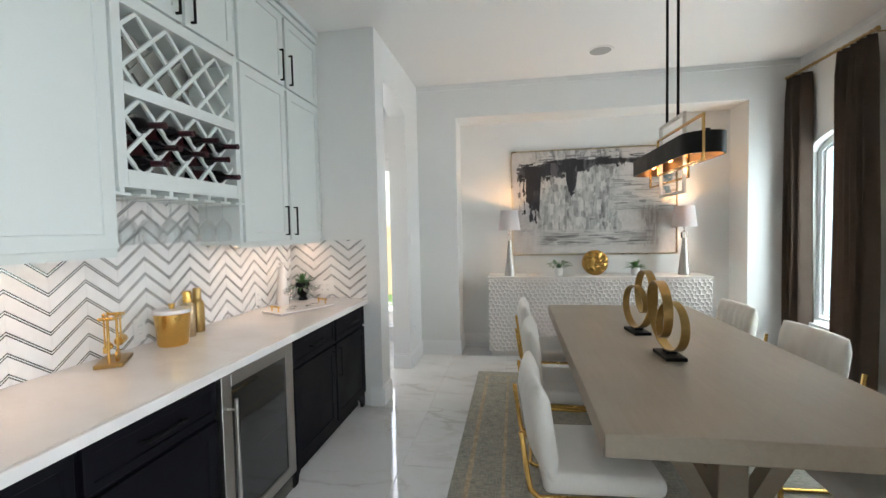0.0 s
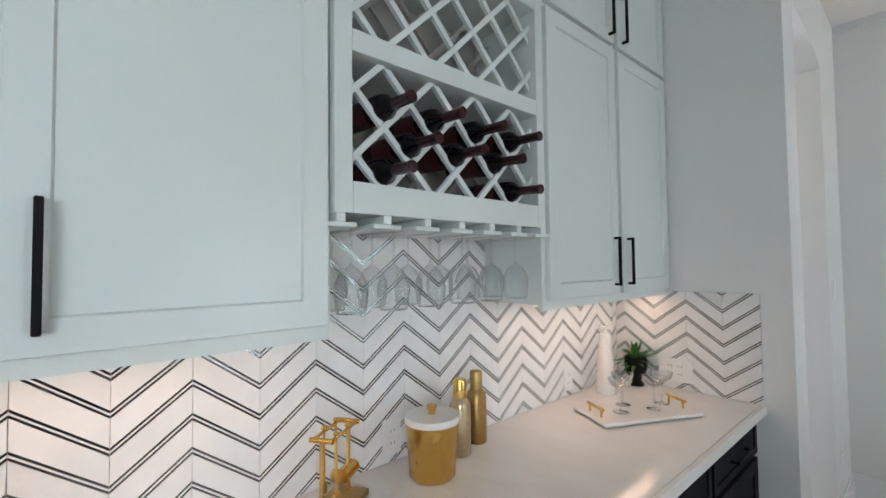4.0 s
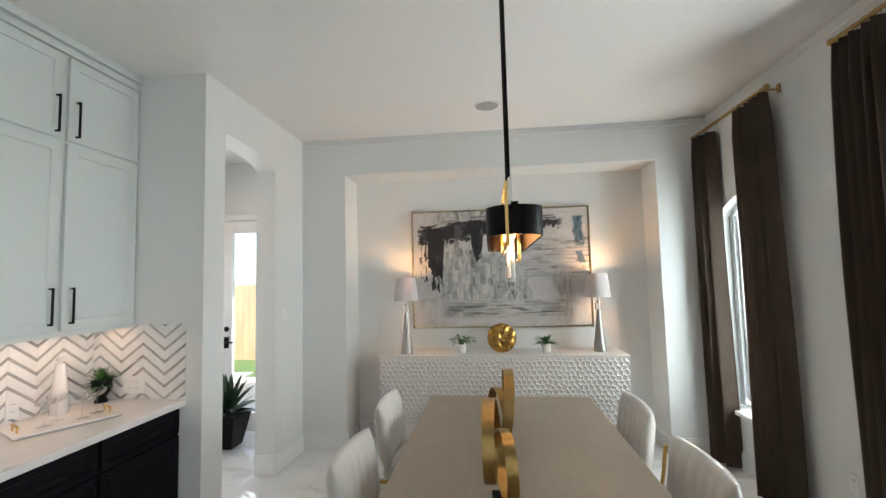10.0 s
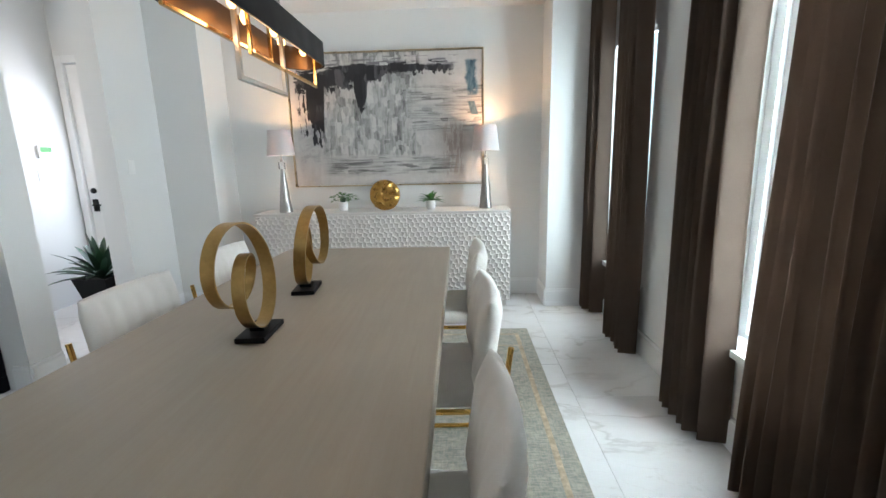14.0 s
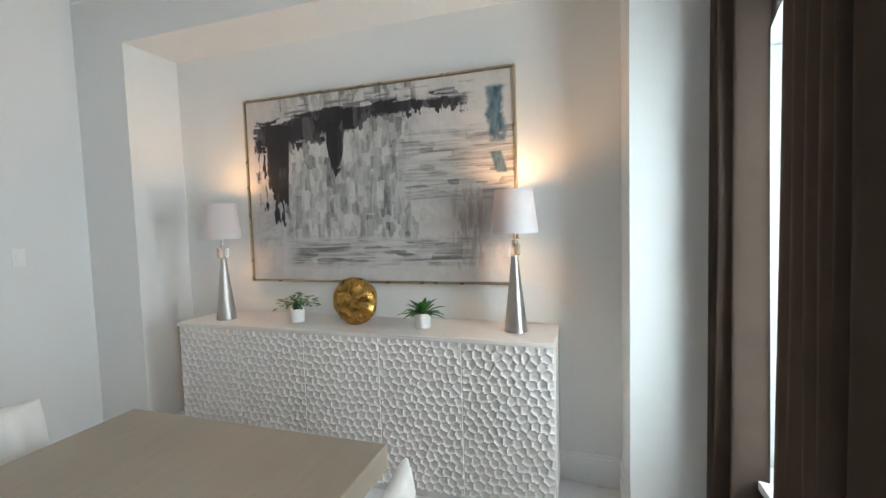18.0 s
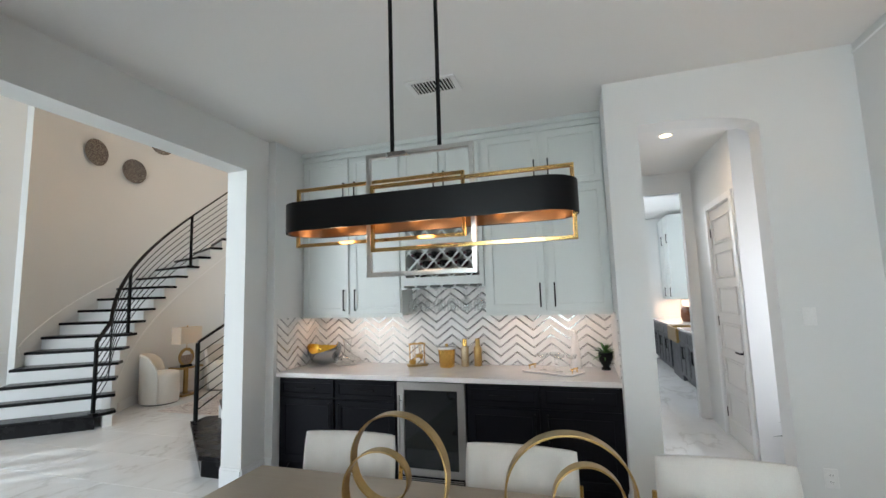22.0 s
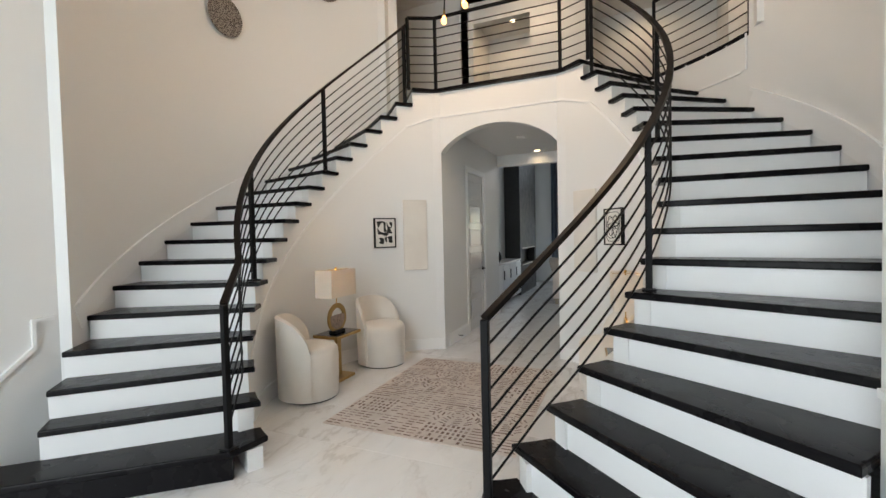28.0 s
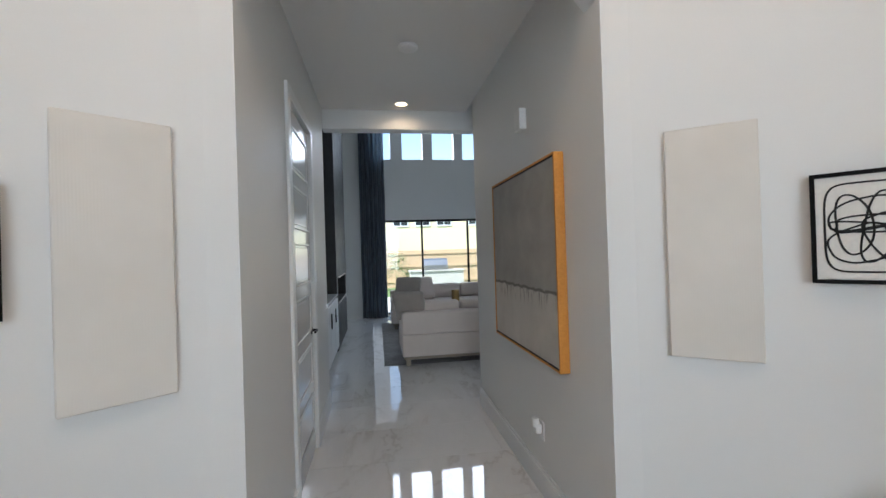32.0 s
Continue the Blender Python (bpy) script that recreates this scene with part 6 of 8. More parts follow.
# slate blue strokes by the upper corner and rose-brown ones below
blue = mul(near_to(s, add(u, shift(blot, 0.07)), 0.948, 0.024, 0.008), near_to(s, v, 0.80, 0.13, 0.01))
blue = fmath(s, "MAXIMUM", blue, mul(near_to(s, add(u, shift(v, 0.2)), 0.968, 0.018, 0.005), near_to(s, v, 0.575, 0.05, 0.006)))
col = s.mix(mul(blue, smooth_step(s, add(mul(blot, 0.6), mul(fine, 0.4)), 0.38, 0.48)), col, s.ramp(fine, [(0.4, (0.03, 0.075, 0.11)), (0.6, (0.14, 0.20, 0.23))]))
rose = mul(mul(near_to(s, u, 0.85, 0.055, 0.02), near_to(s, vv, 0.26, 0.2, 0.05)), smooth_step(s, fine, 0.44, 0.56))
col = s.mix(mul(rose, 0.75), col, (0.33, 0.27, 0.25))
s.bump(add(add(fine, hfine), mul(blk, 0.6)), 0.5, 0.004)
PAINT1 = s.out(col, 0.55)
art = thing("framed_painting", "large abstract painting in black, grey and white, slim champagne frame", "painting", (0.87, 5.34, 1.148))
wpart(art, "canvas", boxes(((-0.045, 5.335, 1.163), (1.815, 5.36, 2.395))), PAINT1)
f0, f1, g0_, g1_ = -0.06, 1.83, 1.148, 2.41
bm = boxes(((f0, 5.322, g0_), (f0 + 0.011, 5.366, g1_)), ((f1 - 0.011, 5.322, g0_), (f1, 5.366, g1_)), ((f0 + 0.011, 5.322, g0_), (f1 - 0.011, 5.366, g0_ + 0.011)), ((f0 + 0.011, 5.322, g1_ - 0.011), (f1 - 0.011, 5.366, g1_)))
wpart(art, "frame", bm, CHAMP, "slim champagne metal frame")

# ceiling speakers, vent, plates
for x, y in ((0.797, 4.33), (0.87, 1.03)):
    sp = thing("ceiling_speaker", "round white ceiling speaker grille", "speaker", (x, y, 3.149), group="ceiling speakers")
    part("rim", lathe(bmesh.new(), [(0.098, 0.0), (0.118, 0.0), (0.118, -0.006), (0.112, -0.009), (0.098, -0.006)], n=40), PLASTIC, sp, smooth=40)
    part("grille", lathe(bmesh.new(), [(0.0, -0.006), (0.098, -0.006), (0.098, 0.0), (0.0, 0.0)], n=40), grainy("speaker_mesh", (0.36, 0.355, 0.35), 0.7, 0, 900, 0.12, 0.02), sp, "fine grey mesh")
vent = thing("ceiling_vent", "white metal air vent with slats in the ceiling", "vent", (-0.70, 2.22, 3.149))
wpart(vent, "backing", boxes(((-0.79, 2.07, 3.147), (-0.61, 2.37, 3.1485))), BLACK)
wpart(vent, "frame", boxes(((-0.82, 2.03, 3.138), (-0.79, 2.41, 3.1485)), ((-0.61, 2.03, 3.138), (-0.58, 2.41, 3.1485)), ((-0.79, 2.03, 3.138), (-0.61, 2.07, 3.1485)), ((-0.79, 2.37, 3.138), (-0.61, 2.41, 3.1485))), PLASTIC)
for i in range(12):
    y = 2.085 + i * 0.025
    bm = boxes(((-0.79, y - 0.005, 3.140), (-0.61, y + 0.003, 3.143)))
    wpart(vent, "slat", bm, PLASTIC)
wall_plate("light_switch", "white light switch on the dining room wall", pose(-1.1445, 4.56, 1.385, 0, 0, 90), False)
wall_plate("outlet", "white outlet on the dining room wall", pose(-1.1445, 4.57, 0.40, 0, 0, 90))
wall_plate("outlet", "white outlet on the window wall", pose(2.8595, 3.55, 0.42, 0, 0, -90))

# ---- foyer ----


def barrel_chair():
    """Round upholstered chair that faces +x."""
    c = thing("barrel_chair", "ivory upholstered barrel chair with a low curved back", "chair", group="foyer chairs")
    n = 40
    bm = bmesh.new()
    lathe(bm, [(0.0, 0.012), (0.258, 0.012), (0.264, 0.02), (0.27, 0.40), (0.266, 0.45), (0.246, 0.482), (0.20, 0.497), (0.0, 0.503)], n=n)
    part("seat", bm, IVORY, c, smooth=60)
    bm = bmesh.new()
    span, rows = 92, 10
    inner, outer = [], []
    for i in range(rows + 1):
        f = i / rows
        ri, ro = [], []
        for j in range(n + 1):
            a = (j / n * 2 - 1)
            ang = math.radians(180 + a * span)
            topz = 0.47 + 0.325 * max(0.0, 1 - abs(a) ** 3.4) ** 0.65
            z = 0.03 + (topz - 0.03) * f
            flare = 1 + 0.03 * f
            th = 0.066 * (1 - 0.5 * f ** 8)
            ro.append(bm.verts.new((0.298 * flare * math.cos(ang), 0.298 * flare * math.sin(ang), z - (0.012 if f == 1 else 0))))
            ri.append(bm.verts.new(((0.298 * flare - th) * math.cos(ang), (0.298 * flare - th) * math.sin(ang), z)))
        inner.append(ri)
        outer.append(ro)
    for i in range(rows):
        for j in range(n):
            bm.faces.new((outer[i][j], outer[i][j + 1], outer[i + 1][j + 1], outer[i + 1][j]))
            bm.faces.new((inner[i][j], inner[i + 1][j], inner[i + 1][j + 1], inner[i][j + 1]))
        for j in (0, n):
            bm.faces.new((inner[i][j], outer[i][j], outer[i + 1][j], inner[i + 1][j]))
    for j in range(n):
        bm.faces.new((inner[rows][j], outer[rows][j], outer[rows][j + 1], inner[rows][j + 1]))
        bm.faces.new((inner[0][j], inner[0][j + 1], outer[0][j + 1], outer[0][j]))
    bmesh.ops.recalc_face_normals(bm, faces=bm.faces)
    part("backrest", bm, IVORY, c, smooth=60)
    part("plinth", lathe(bmesh.new(), [(0.0, 0.0), (0.25, 0.0), (0.25, 0.03), (0.0, 0.03)], n=32), BLACK, c)
    return c


bc = barrel_chair()
AX = 2 * CY
for i, (x, y, a) in enumerate([(-3.285, -3.46, 129), (-4.45, -3.343, 77), (-3.27, -0.66, -129), (-4.345, -0.795, -77)]):
    m = pose(x, y, 0.001, 0, 0, a)
    if i == 0:
        bc.matrix_basis = m
    else:
        copy_thing(bc, m)

s = Nodes("linen_shade")
tr, df, mx = s.n("BsdfTranslucent"), s.n("BsdfDiffuse"), s.n("MixShader")
wv = s.ramp(s.noise(s.at((1, 1, 1)), 240, 3), [(0.3, (0.7, 0.66, 0.6)), (0.7, (0.8, 0.77, 0.72))])
s.l(wv, df.inputs[0])
tr.inputs[0].default_value = (0.82, 0.72, 0.58, 1)
mx.inputs[0].default_value = 0.3
s.l(df.outputs[0], mx.inputs[1])
s.l(tr.outputs[0], mx.inputs[2])
s.l(mx.outputs[0], s.t.nodes["Material Output"].inputs[0])
LINEN = s.m
SHELL = grainy("capiz_disc", (0.33, 0.25, 0.2), 0.3, 0.3, 30, 0.35, 0.2, 25)
for tx, ty, a in ((-3.80, -3.515, 0), (-3.79, -0.64, 5)):
    tb = thing("side_table", "brass pedestal side table with a dark top", "side table", (tx, ty, 0.001), a, "foyer side tables")
    part("top", boxes(((-0.215, -0.155, 0.47), (0.215, 0.155, 0.50)), bevel=0.003), BRASS, tb)
    part("inset", boxes(((-0.20, -0.14, 0.5003), (0.20, 0.14, 0.503))), SMOKE, tb, "dark glass inset")
    part("column", boxes(((-0.035, -0.02, 0.03), (0.035, 0.02, 0.47)), bevel=0.003), BRASS, tb)
    part("foot", boxes(((-0.15, -0.11, 0.0), (0.15, 0.11, 0.03)), bevel=0.003), BRASS, tb)
    lp = thing("ring_lamp", "table lamp with a brass ring base and lit linen shade", "lamp", (tx, ty, 0.5045), a, "foyer lamps")
    part("base", boxes(((-0.085, -0.045, 0.0), (0.085, 0.045, 0.025)), bevel=0.003), BLACK, lp)
    bm = bmesh.new()
    tube(bm, [(0.132 * math.sin(2 * math.pi * i / 40), 0.0, 0.154 + 0.132 * math.cos(2 * math.pi * i / 40)) for i in range(40)], 0, closed=True, flat=(0.05, 0.016), up=(0.0, 1.0, 0.0))
    part("ring", bm, BRASS, lp, "brass ring", 40)
    arcp = [(0.122 * math.sin(math.radians(t)), 0.154 + 0.122 * math.cos(math.radians(t))) for t in range(75, 286, 6)]
    part("shell_disc", prism(bmesh.new(), arcp, "y", -0.012, 0.012), SHELL, lp, "speckled half disc")
    part("stem", tube(bmesh.new(), [(0, 0, 0.28), (0, 0, 0.675)], 0.005, 8), GOLD, lp)
    part("finial", lathe(bmesh.new(), [(0.0, 0.675), (0.008, 0.677), (0.012, 0.688), (0.007, 0.699), (0.0, 0.702)], n=12), GOLD, lp, smooth=60)
    t = 0.003
    hw, hd, z0, z1 = 0.215, 0.105, 0.39, 0.675
    for lo, hi in (((-hw, -hd, z0), (hw, -hd + t, z1)), ((-hw, hd - t, z0), (hw, hd, z1)), ((-hw, -hd + t, z0), (-hw + t, hd - t, z1)), ((hw - t, -hd + t, z0), (hw, hd - t, z1))):
        part("shade_panel", boxes((lo, hi)), LINEN, lp, "linen shade panel")
    part("spider", boxes(((-hw, -0.002, z1 - 0.006), (hw, 0.002, z1 - 0.003)), ((-0.002, -hd, z1 - 0.006), (0.002, hd, z1 - 0.003))), GOLD, lp)
    part("bulb", lathe(bmesh.new(), [(0.0, 0.54), (0.018, 0.53), (0.024, 0.51), (0.016, 0.48), (0.0, 0.46)], n=14), glow("lamp_bulb", (1, 0.68, 0.38), 10), lp, "glowing bulb", 60)
    bulb_lamp("ring_lamp_light", (tx, ty, 0.5045 + 0.555), 2.3, (1, 0.58, 0.25), 0.018)

# foyer rug: cream with rows of brown dashes and arches
s = Nodes("cream_rug")
p = s.at((1, 1, 1))
col = s.ramp(s.noise(p, 5, 5, 0.6), [(0.3, (0.5, 0.44, 0.40)), (0.7, (0.64, 0.58, 0.54))])
s.bump(s.noise(p, 260, 3), 0.6, 0.004)
RUG2 = s.out(col, 0.95)
DASH = grainy("rug_brown_dash", (0.17, 0.11, 0.09), 0.95, 0, 60, 0.5, 0.3, 14)
DASH2 = grainy("rug_grey_dash", (0.30, 0.24, 0.22), 0.95, 0, 60, 0.5, 0.3, 14)
rx0, rx1, ry0, ry1 = -4.78, -2.80, -2.94, -1.34
rug2 = thing("foyer_rug", "cream rug with brown dashes and arches", "rug", (-3.79, CY, 0.001))
wpart(rug2, "rug_body", boxes(((rx0, ry0, 0.0015), (rx1, ry1, 0.010)), bevel=0.003), RUG2)
rnd = random.Random(12)
d1, d2 = bmesh.new(), bmesh.new()


def dash(x0, y0, x1, y1, w):
    x0, x1 = max(rx0 + 0.01, x0), min(rx1 - 0.01, x1)
    y0, y1 = max(ry0 + 0.01, y0), min(ry1 - 0.01, y1)
    if x1 - x0 < 0.004 or y1 - y0 < 0.004:
        return
    bm = d1 if rnd.random() < 0.5 else d2
    vs = [bm.verts.new(q) for q in ((x0, y0, 0.0108), (x1, y0, 0.0108), (x1, y1, 0.0108), (x0, y1, 0.0108))]
    bm.faces.new(vs)


def arc_dash(cx, cy, r, a0, a1, w):
    bm = d1 if rnd.random() < 0.45 else d2
    q = []
    for rr, aa in ((r, a0), (r, a1), (r + w, a1), (r + w, a0)):
        x, y = cx + rr * math.cos(aa), cy + rr * 1.15 * math.sin(aa)
        if not (rx0 + 0.01 < x < rx1 - 0.01 and ry0 + 0.01 < y < ry1 - 0.01):
            return
        q.append((x, y, 0.0110))
    vs = [bm.verts.new(c) for c in q]
    bm.faces.new(vs)


bx, by = 0.33, 0.40
for i in range(6):
    for j in range(4):
        x, y = rx0 + i * bx, ry0 + j * by
        kind = (i * 3 + j * 2 + (i * j) % 3) % 4
        if kind == 0:
            for k in range(5):
                for mm in range(9):
                    if rnd.random() < 0.85:
                        dash(x + 0.03 + k * 0.06, y + 0.02 + mm * 0.042, x + 0.068 + k * 0.06, y + 0.043 + mm * 0.042, 0)
        elif kind == 1:
            for k in range(7):
                a = y
                while a < y + by - 0.03:
                    ln = rnd.uniform(0.05, 0.28)
                    if rnd.random() < 0.75:
                        dash(x + 0.02 + k * 0.045, a, x + 0.034 + k * 0.045, min(a + ln, y + by), 0)
                    a += ln + 0.02
        elif kind == 2:
            for r in (0.04, 0.075, 0.11, 0.145, 0.18):
                nseg = max(6, int(r * 70))
                for k in range(nseg):
                    a0 = 2 * math.pi * k / nseg
                    arc_dash(x + bx / 2, y + by / 2, r, a0, a0 + 2 * math.pi / nseg * 0.62, 0.014)
        else:
            for k in range(7):
                for mm in range(5):
                    if rnd.random() < 0.8:
                        dash(x + 0.02 + k * 0.045, y + 0.01 + mm * 0.08, x + 0.034 + k * 0.045, y + 0.07 + mm * 0.08, 0)
for bm, mat in ((d1, DASH), (d2, DASH2)):
    o = wpart(rug2, "weave", bm, mat, "woven brown dashes")
    o["kind"] = "stuff"

# panels and pictures on the curved wall
PLAST = None
s = Nodes("combed_plaster")
pp = s.at((1, 1, 1))
wv = s.n("TexWave", Scale=60.0, Distortion=1.2, Detail=2.0)
s.l(s.at((1, 1, 0.3)), wv.inputs["Vector"])
s.bump(wv.outputs["Fac"], 0.08, 0.002)
PLAST = s.out(s.ramp(s.noise(pp, 3, 4), [(0.3, (0.66, 0.63, 0.58)), (0.7, (0.73, 0.70, 0.65))]), 0.8)
INK = grainy("black_ink", (0.012, 0.012, 0.012), 0.7)
MAT_P = grainy("off_white_paper", (0.72, 0.70, 0.66), 0.85)


def on_drum(a0, a1, s, proud=0.0):
    p, q = Vector(ring_pt(R_IN, a0, s)), Vector(ring_pt(R_IN, a1, s))
    mid = (p + q) / 2
    inward = (Vector((CX, CY)) - mid).normalized()
    d = (q - p).normalized()
    return mid + inward * proud, d, inward


def flat_on_drum(name, label, cat, a0, a1, s, z, proud=0.03):
    """An Empty on the curved wall; local x along the wall, local -y into the room."""
    mid, d, inward = on_drum(a0, a1, s, proud)
    ob = thing(name, label, cat)
    rz = math.degrees(math.atan2(inward.y, inward.x)) + 90
    ob.matrix_basis = pose(mid.x, mid.y, z, 0, 0, rz)
    return ob


def rounded(pts, n=4):
    """A closed outline through the corners, smoothed."""
    out = []
    for i in range(len(pts)):
        a, b, c, d = (Vector(pts[(i + k) % len(pts)]) for k in (-1, 0, 1, 2))
        for k in range(n):
            t = k / n
            q = 0.5 * (2 * b + (c - a) * t + (2 * a - 5 * b + 4 * c - d) * t * t + (3 * b - a - 3 * c + d) * t ** 3)
            out.append((q.x, q.y))
    return out


PRINT_SHAPES = [[(0.505, 0.318), (0.632, 0.322), (0.640, 0.400), (0.655, 0.455), (0.612, 0.455), (0.604, 0.338), (0.560, 0.352), (0.522, 0.40), (0.503, 0.36)]]
PRINT_SHAPES.append([(0.508, 0.405), (0.535, 0.445), (0.595, 0.472), (0.680, 0.468), (0.682, 0.502), (0.640, 0.522), (0.580, 0.500), (0.518, 0.497), (0.503, 0.44)])
PRINT_SHAPES.append([(0.662, 0.330), (0.692, 0.388), (0.745, 0.400), (0.720, 0.424), (0.752, 0.483), (0.690, 0.480), (0.652, 0.456), (0.672, 0.42), (0.658, 0.36)])
PRINT_SHAPES.append([(0.706, 0.333), (0.752, 0.333), (0.748, 0.402), (0.728, 0.38)])
PRINT_SHAPES.append([(0.526, 0.550), (0.560, 0.545), (0.612, 0.562), (0.606, 0.622), (0.568, 0.632), (0.524, 0.610), (0.552, 0.588)])
PRINT_SHAPES.append([(0.650, 0.525), (0.660, 0.600), (0.645, 0.608), (0.622, 0.56)])
PRINT_SHAPES.append([(0.665, 0.535), (0.745, 0.525), (0.748, 0.570), (0.757, 0.605), (0.735, 0.618), (0.690, 0.605), (0.688, 0.565)])
for s in (-1, 1):
    pn = flat_on_drum("wall_panel", "tall ivory plaster relief panel", "wall art", 136.8 + (0.5 if s < 0 else 0), 147.0 + (0.5 if s < 0 else 0), s, 1.075)
    part("panel", boxes(((-0.158, 0.0, 0.0), (0.158, 0.035, 0.92)), bevel=0.004), PLAST, pn)
    pc = flat_on_drum("framed_print", "framed black abstract shapes print" if s < 0 else "framed looping line drawing", "picture", 122.5 + (1.6 if s < 0 else 0), 132.0 + (1.6 if s < 0 else 0), s, 1.38)
    w, h = 0.145, 0.38
    part("frame", boxes(((-w, -0.01, 0), (-w + 0.014, 0.03, h)), ((w - 0.014, -0.01, 0), (w, 0.03, h)), ((-w + 0.014, -0.01, 0), (w - 0.014, 0.03, 0.014)), ((-w + 0.014, -0.01, h - 0.014), (w - 0.014, 0.03, h)), bevel=0.001), BLACK, pc)
    part("paper", boxes(((-w + 0.014, 0.0, 0.014), (w - 0.014, 0.02, h - 0.014))), MAT_P, pc)
    if s < 0:
        for shape in PRINT_SHAPES:
            part("brush_shape", prism(bmesh.new(), rounded([(-w + 0.014 + (x - 0.47) / 0.325 * (2 * w - 0.028), 0.014 + (0.67 - z) / 0.385 * (h - 0.028)) for x, z in shape]), "y", -0.0016, -0.0002), INK, pc)
    else:
        for cx, cz, ra, rb, n, tw, wob in ((0.0, 0.19, 0.108, 0.15, 0.4, 0.0, 0.0), (-0.035, 0.20, 0.045, 0.10, 0.9, 0.1, 0.2), (0.032, 0.19, 0.045, 0.115, 0.9, -0.2, 0.3), (0.0, 0.235, 0.1, 0.05, 0.8, 0.2, 0.2),
                                           (-0.01, 0.19, 0.095, 0.016, 0.8, -0.1, 0.4), (0.0, 0.205, 0.09, 0.024, 0.8, 0.12, 0.5), (-0.02, 0.135, 0.075, 0.06, 0.7, 0.3, 0.2), (0.045, 0.155, 0.045, 0.085, 0.8, 0.35, 0.3)):
            ps = []
            for i in range(48):
                c, d = math.cos(2 * math.pi * i / 48), math.sin(2 * math.pi * i / 48)
                k = 1 + 0.3 * wob * math.sin(6 * math.pi * i / 48 + cz * 40)
                u, v = k * ra * math.copysign(abs(c) ** n, c), k * rb * math.copysign(abs(d) ** n, d)
                ps.append((cx + u * math.cos(tw) - v * math.sin(tw), -0.0012, cz + u * math.sin(tw) + v * math.cos(tw)))
            part("brush_line", tube(bmesh.new(), ps, 0, closed=True, flat=(0.0062, 0.002), up=(0, 1, 0)), INK, pc)

# woven wall discs
s = Nodes("woven_dark_fibre")
wv = s.n("TexVoronoi", Scale=60.0)
s.l(s.at((1, 1, 1), "obj"), wv.inputs["Vector"])
s.bump(wv.outputs["Distance"], 0.9, 0.01)
WOVEN = s.out(s.ramp(wv.outputs["Distance"], [(0.1, (0.045, 0.036, 0.03)), (0.42, (0.10, 0.082, 0.07)), (0.6, (0.30, 0.27, 0.24))]), 0.85)
for a, z, r in ((77.5, 4.34, 0.24), (92.4, 4.20, 0.235), (102.5, 4.93, 0.245), (121.2, 5.2, 0.25)):
    x, y = ring_pt(R_OUT - 0.012, a, -1)
    dsc = thing("woven_wall_disc", "round dark woven wall basket on the stair wall", "wall decor", group="woven wall discs")
    dsc.matrix_basis = Matrix.Translation((x, y, z)) @ Matrix.Rotation(math.atan2(CY - y, CX - x), 4, "Z") @ Matrix.Rotation(math.radians(90), 4, "Y")
    bm = lathe(bmesh.new(), [(0.0, 0.012), (r * 0.3, 0.012), (r * 0.6, 0.018), (r * 0.85, 0.03), (r, 0.045), (r * 0.98, 0.052), (r * 0.8, 0.04), (0.0, 0.026)], n=40)
    part("weave", bm, WOVEN, dsc, smooth=40)

# chandelier
HX, HY, HZ = -3.95, -2.22, 4.30
chn = thing("sputnik_chandelier", "black sputnik chandelier with glowing bare bulbs", "chandelier", (HX, HY, HZ))
part("hub", lathe(bmesh.new(), [(0.0, -0.05), (0.03, -0.04), (0.04, 0.0), (0.03, 0.04), (0.0, 0.05)], n=16), BLACK, chn, smooth=60)
part("rod", tube(bmesh.new(), [(0, 0, 0.04), (0, 0, H_FOY - HZ - 0.02)], 0.008, 8), BLACK, chn)
part("canopy", lathe(bmesh.new(), [(0.0, H_FOY - HZ - 0.04), (0.07, H_FOY - HZ - 0.03), (0.07, H_FOY - HZ - 0.001), (0.0, H_FOY - HZ - 0.001)], n=20), BLACK, chn)
BULB2 = glow("chandelier_bulb", (1.0, 0.48, 0.14), 4.5)
for i in range(12):
    a, e = ((0.5, 1.15), (2.4, 1.0), (4.6, 1.25), (0.9, 0.25), (2.0, 0.45), (3.3, 0.12))[i % 6]
    d = Vector((math.cos(a) * math.cos(e), math.sin(a) * math.cos(e), math.sin(e))) * (1 if i < 6 else -1)
    ln = 0.46 if i % 2 else 0.52
    arm = part("arm", tube(bmesh.new(), [d * 0.03, d * ln], 0.008, 8), BLACK, chn)
    soc = part("socket", tube(bmesh.new(), [d * ln, d * (ln + 0.05)], 0.012, 10), BRASS, arm)
    bm = lathe(bmesh.new(), [(0.0, 0.0), (0.012, 0.004), (0.026, 0.035), (0.03, 0.055), (0.024, 0.078), (0.0, 0.092)], n=14)
    bmesh.ops.transform(bm, matrix=Matrix.Translation(d * (ln + 0.045)) @ Vector((0, 0, 1)).rotation_difference(d).to_matrix().to_4x4(), verts=bm.verts)
    part("bulb", bm, BULB2, arm, "glowing bulb", 60)
bulb_lamp("chandelier_light", (HX, HY, HZ - 0.05), 72.0, (1, 0.66, 0.38), 0.25)

# switches in the foyer
wall_plate("light_switch", "white double light switch beside the stairs", pose(-1.11, WALL_S + 0.0005, 1.48, 0, 0, 180), False, 2)
wall_plate("light_switch", "white switch plate on the dining room pier", pose(-0.99, WALL_N - 0.0005, 1.46, 0, 0, 0), False, 2)
wall_plate("wall_sensor", "small white sensor plate high on the foyer wall", pose(-0.89, WALL_S + 0.0005, 3.33, 0, 0, 180), False)

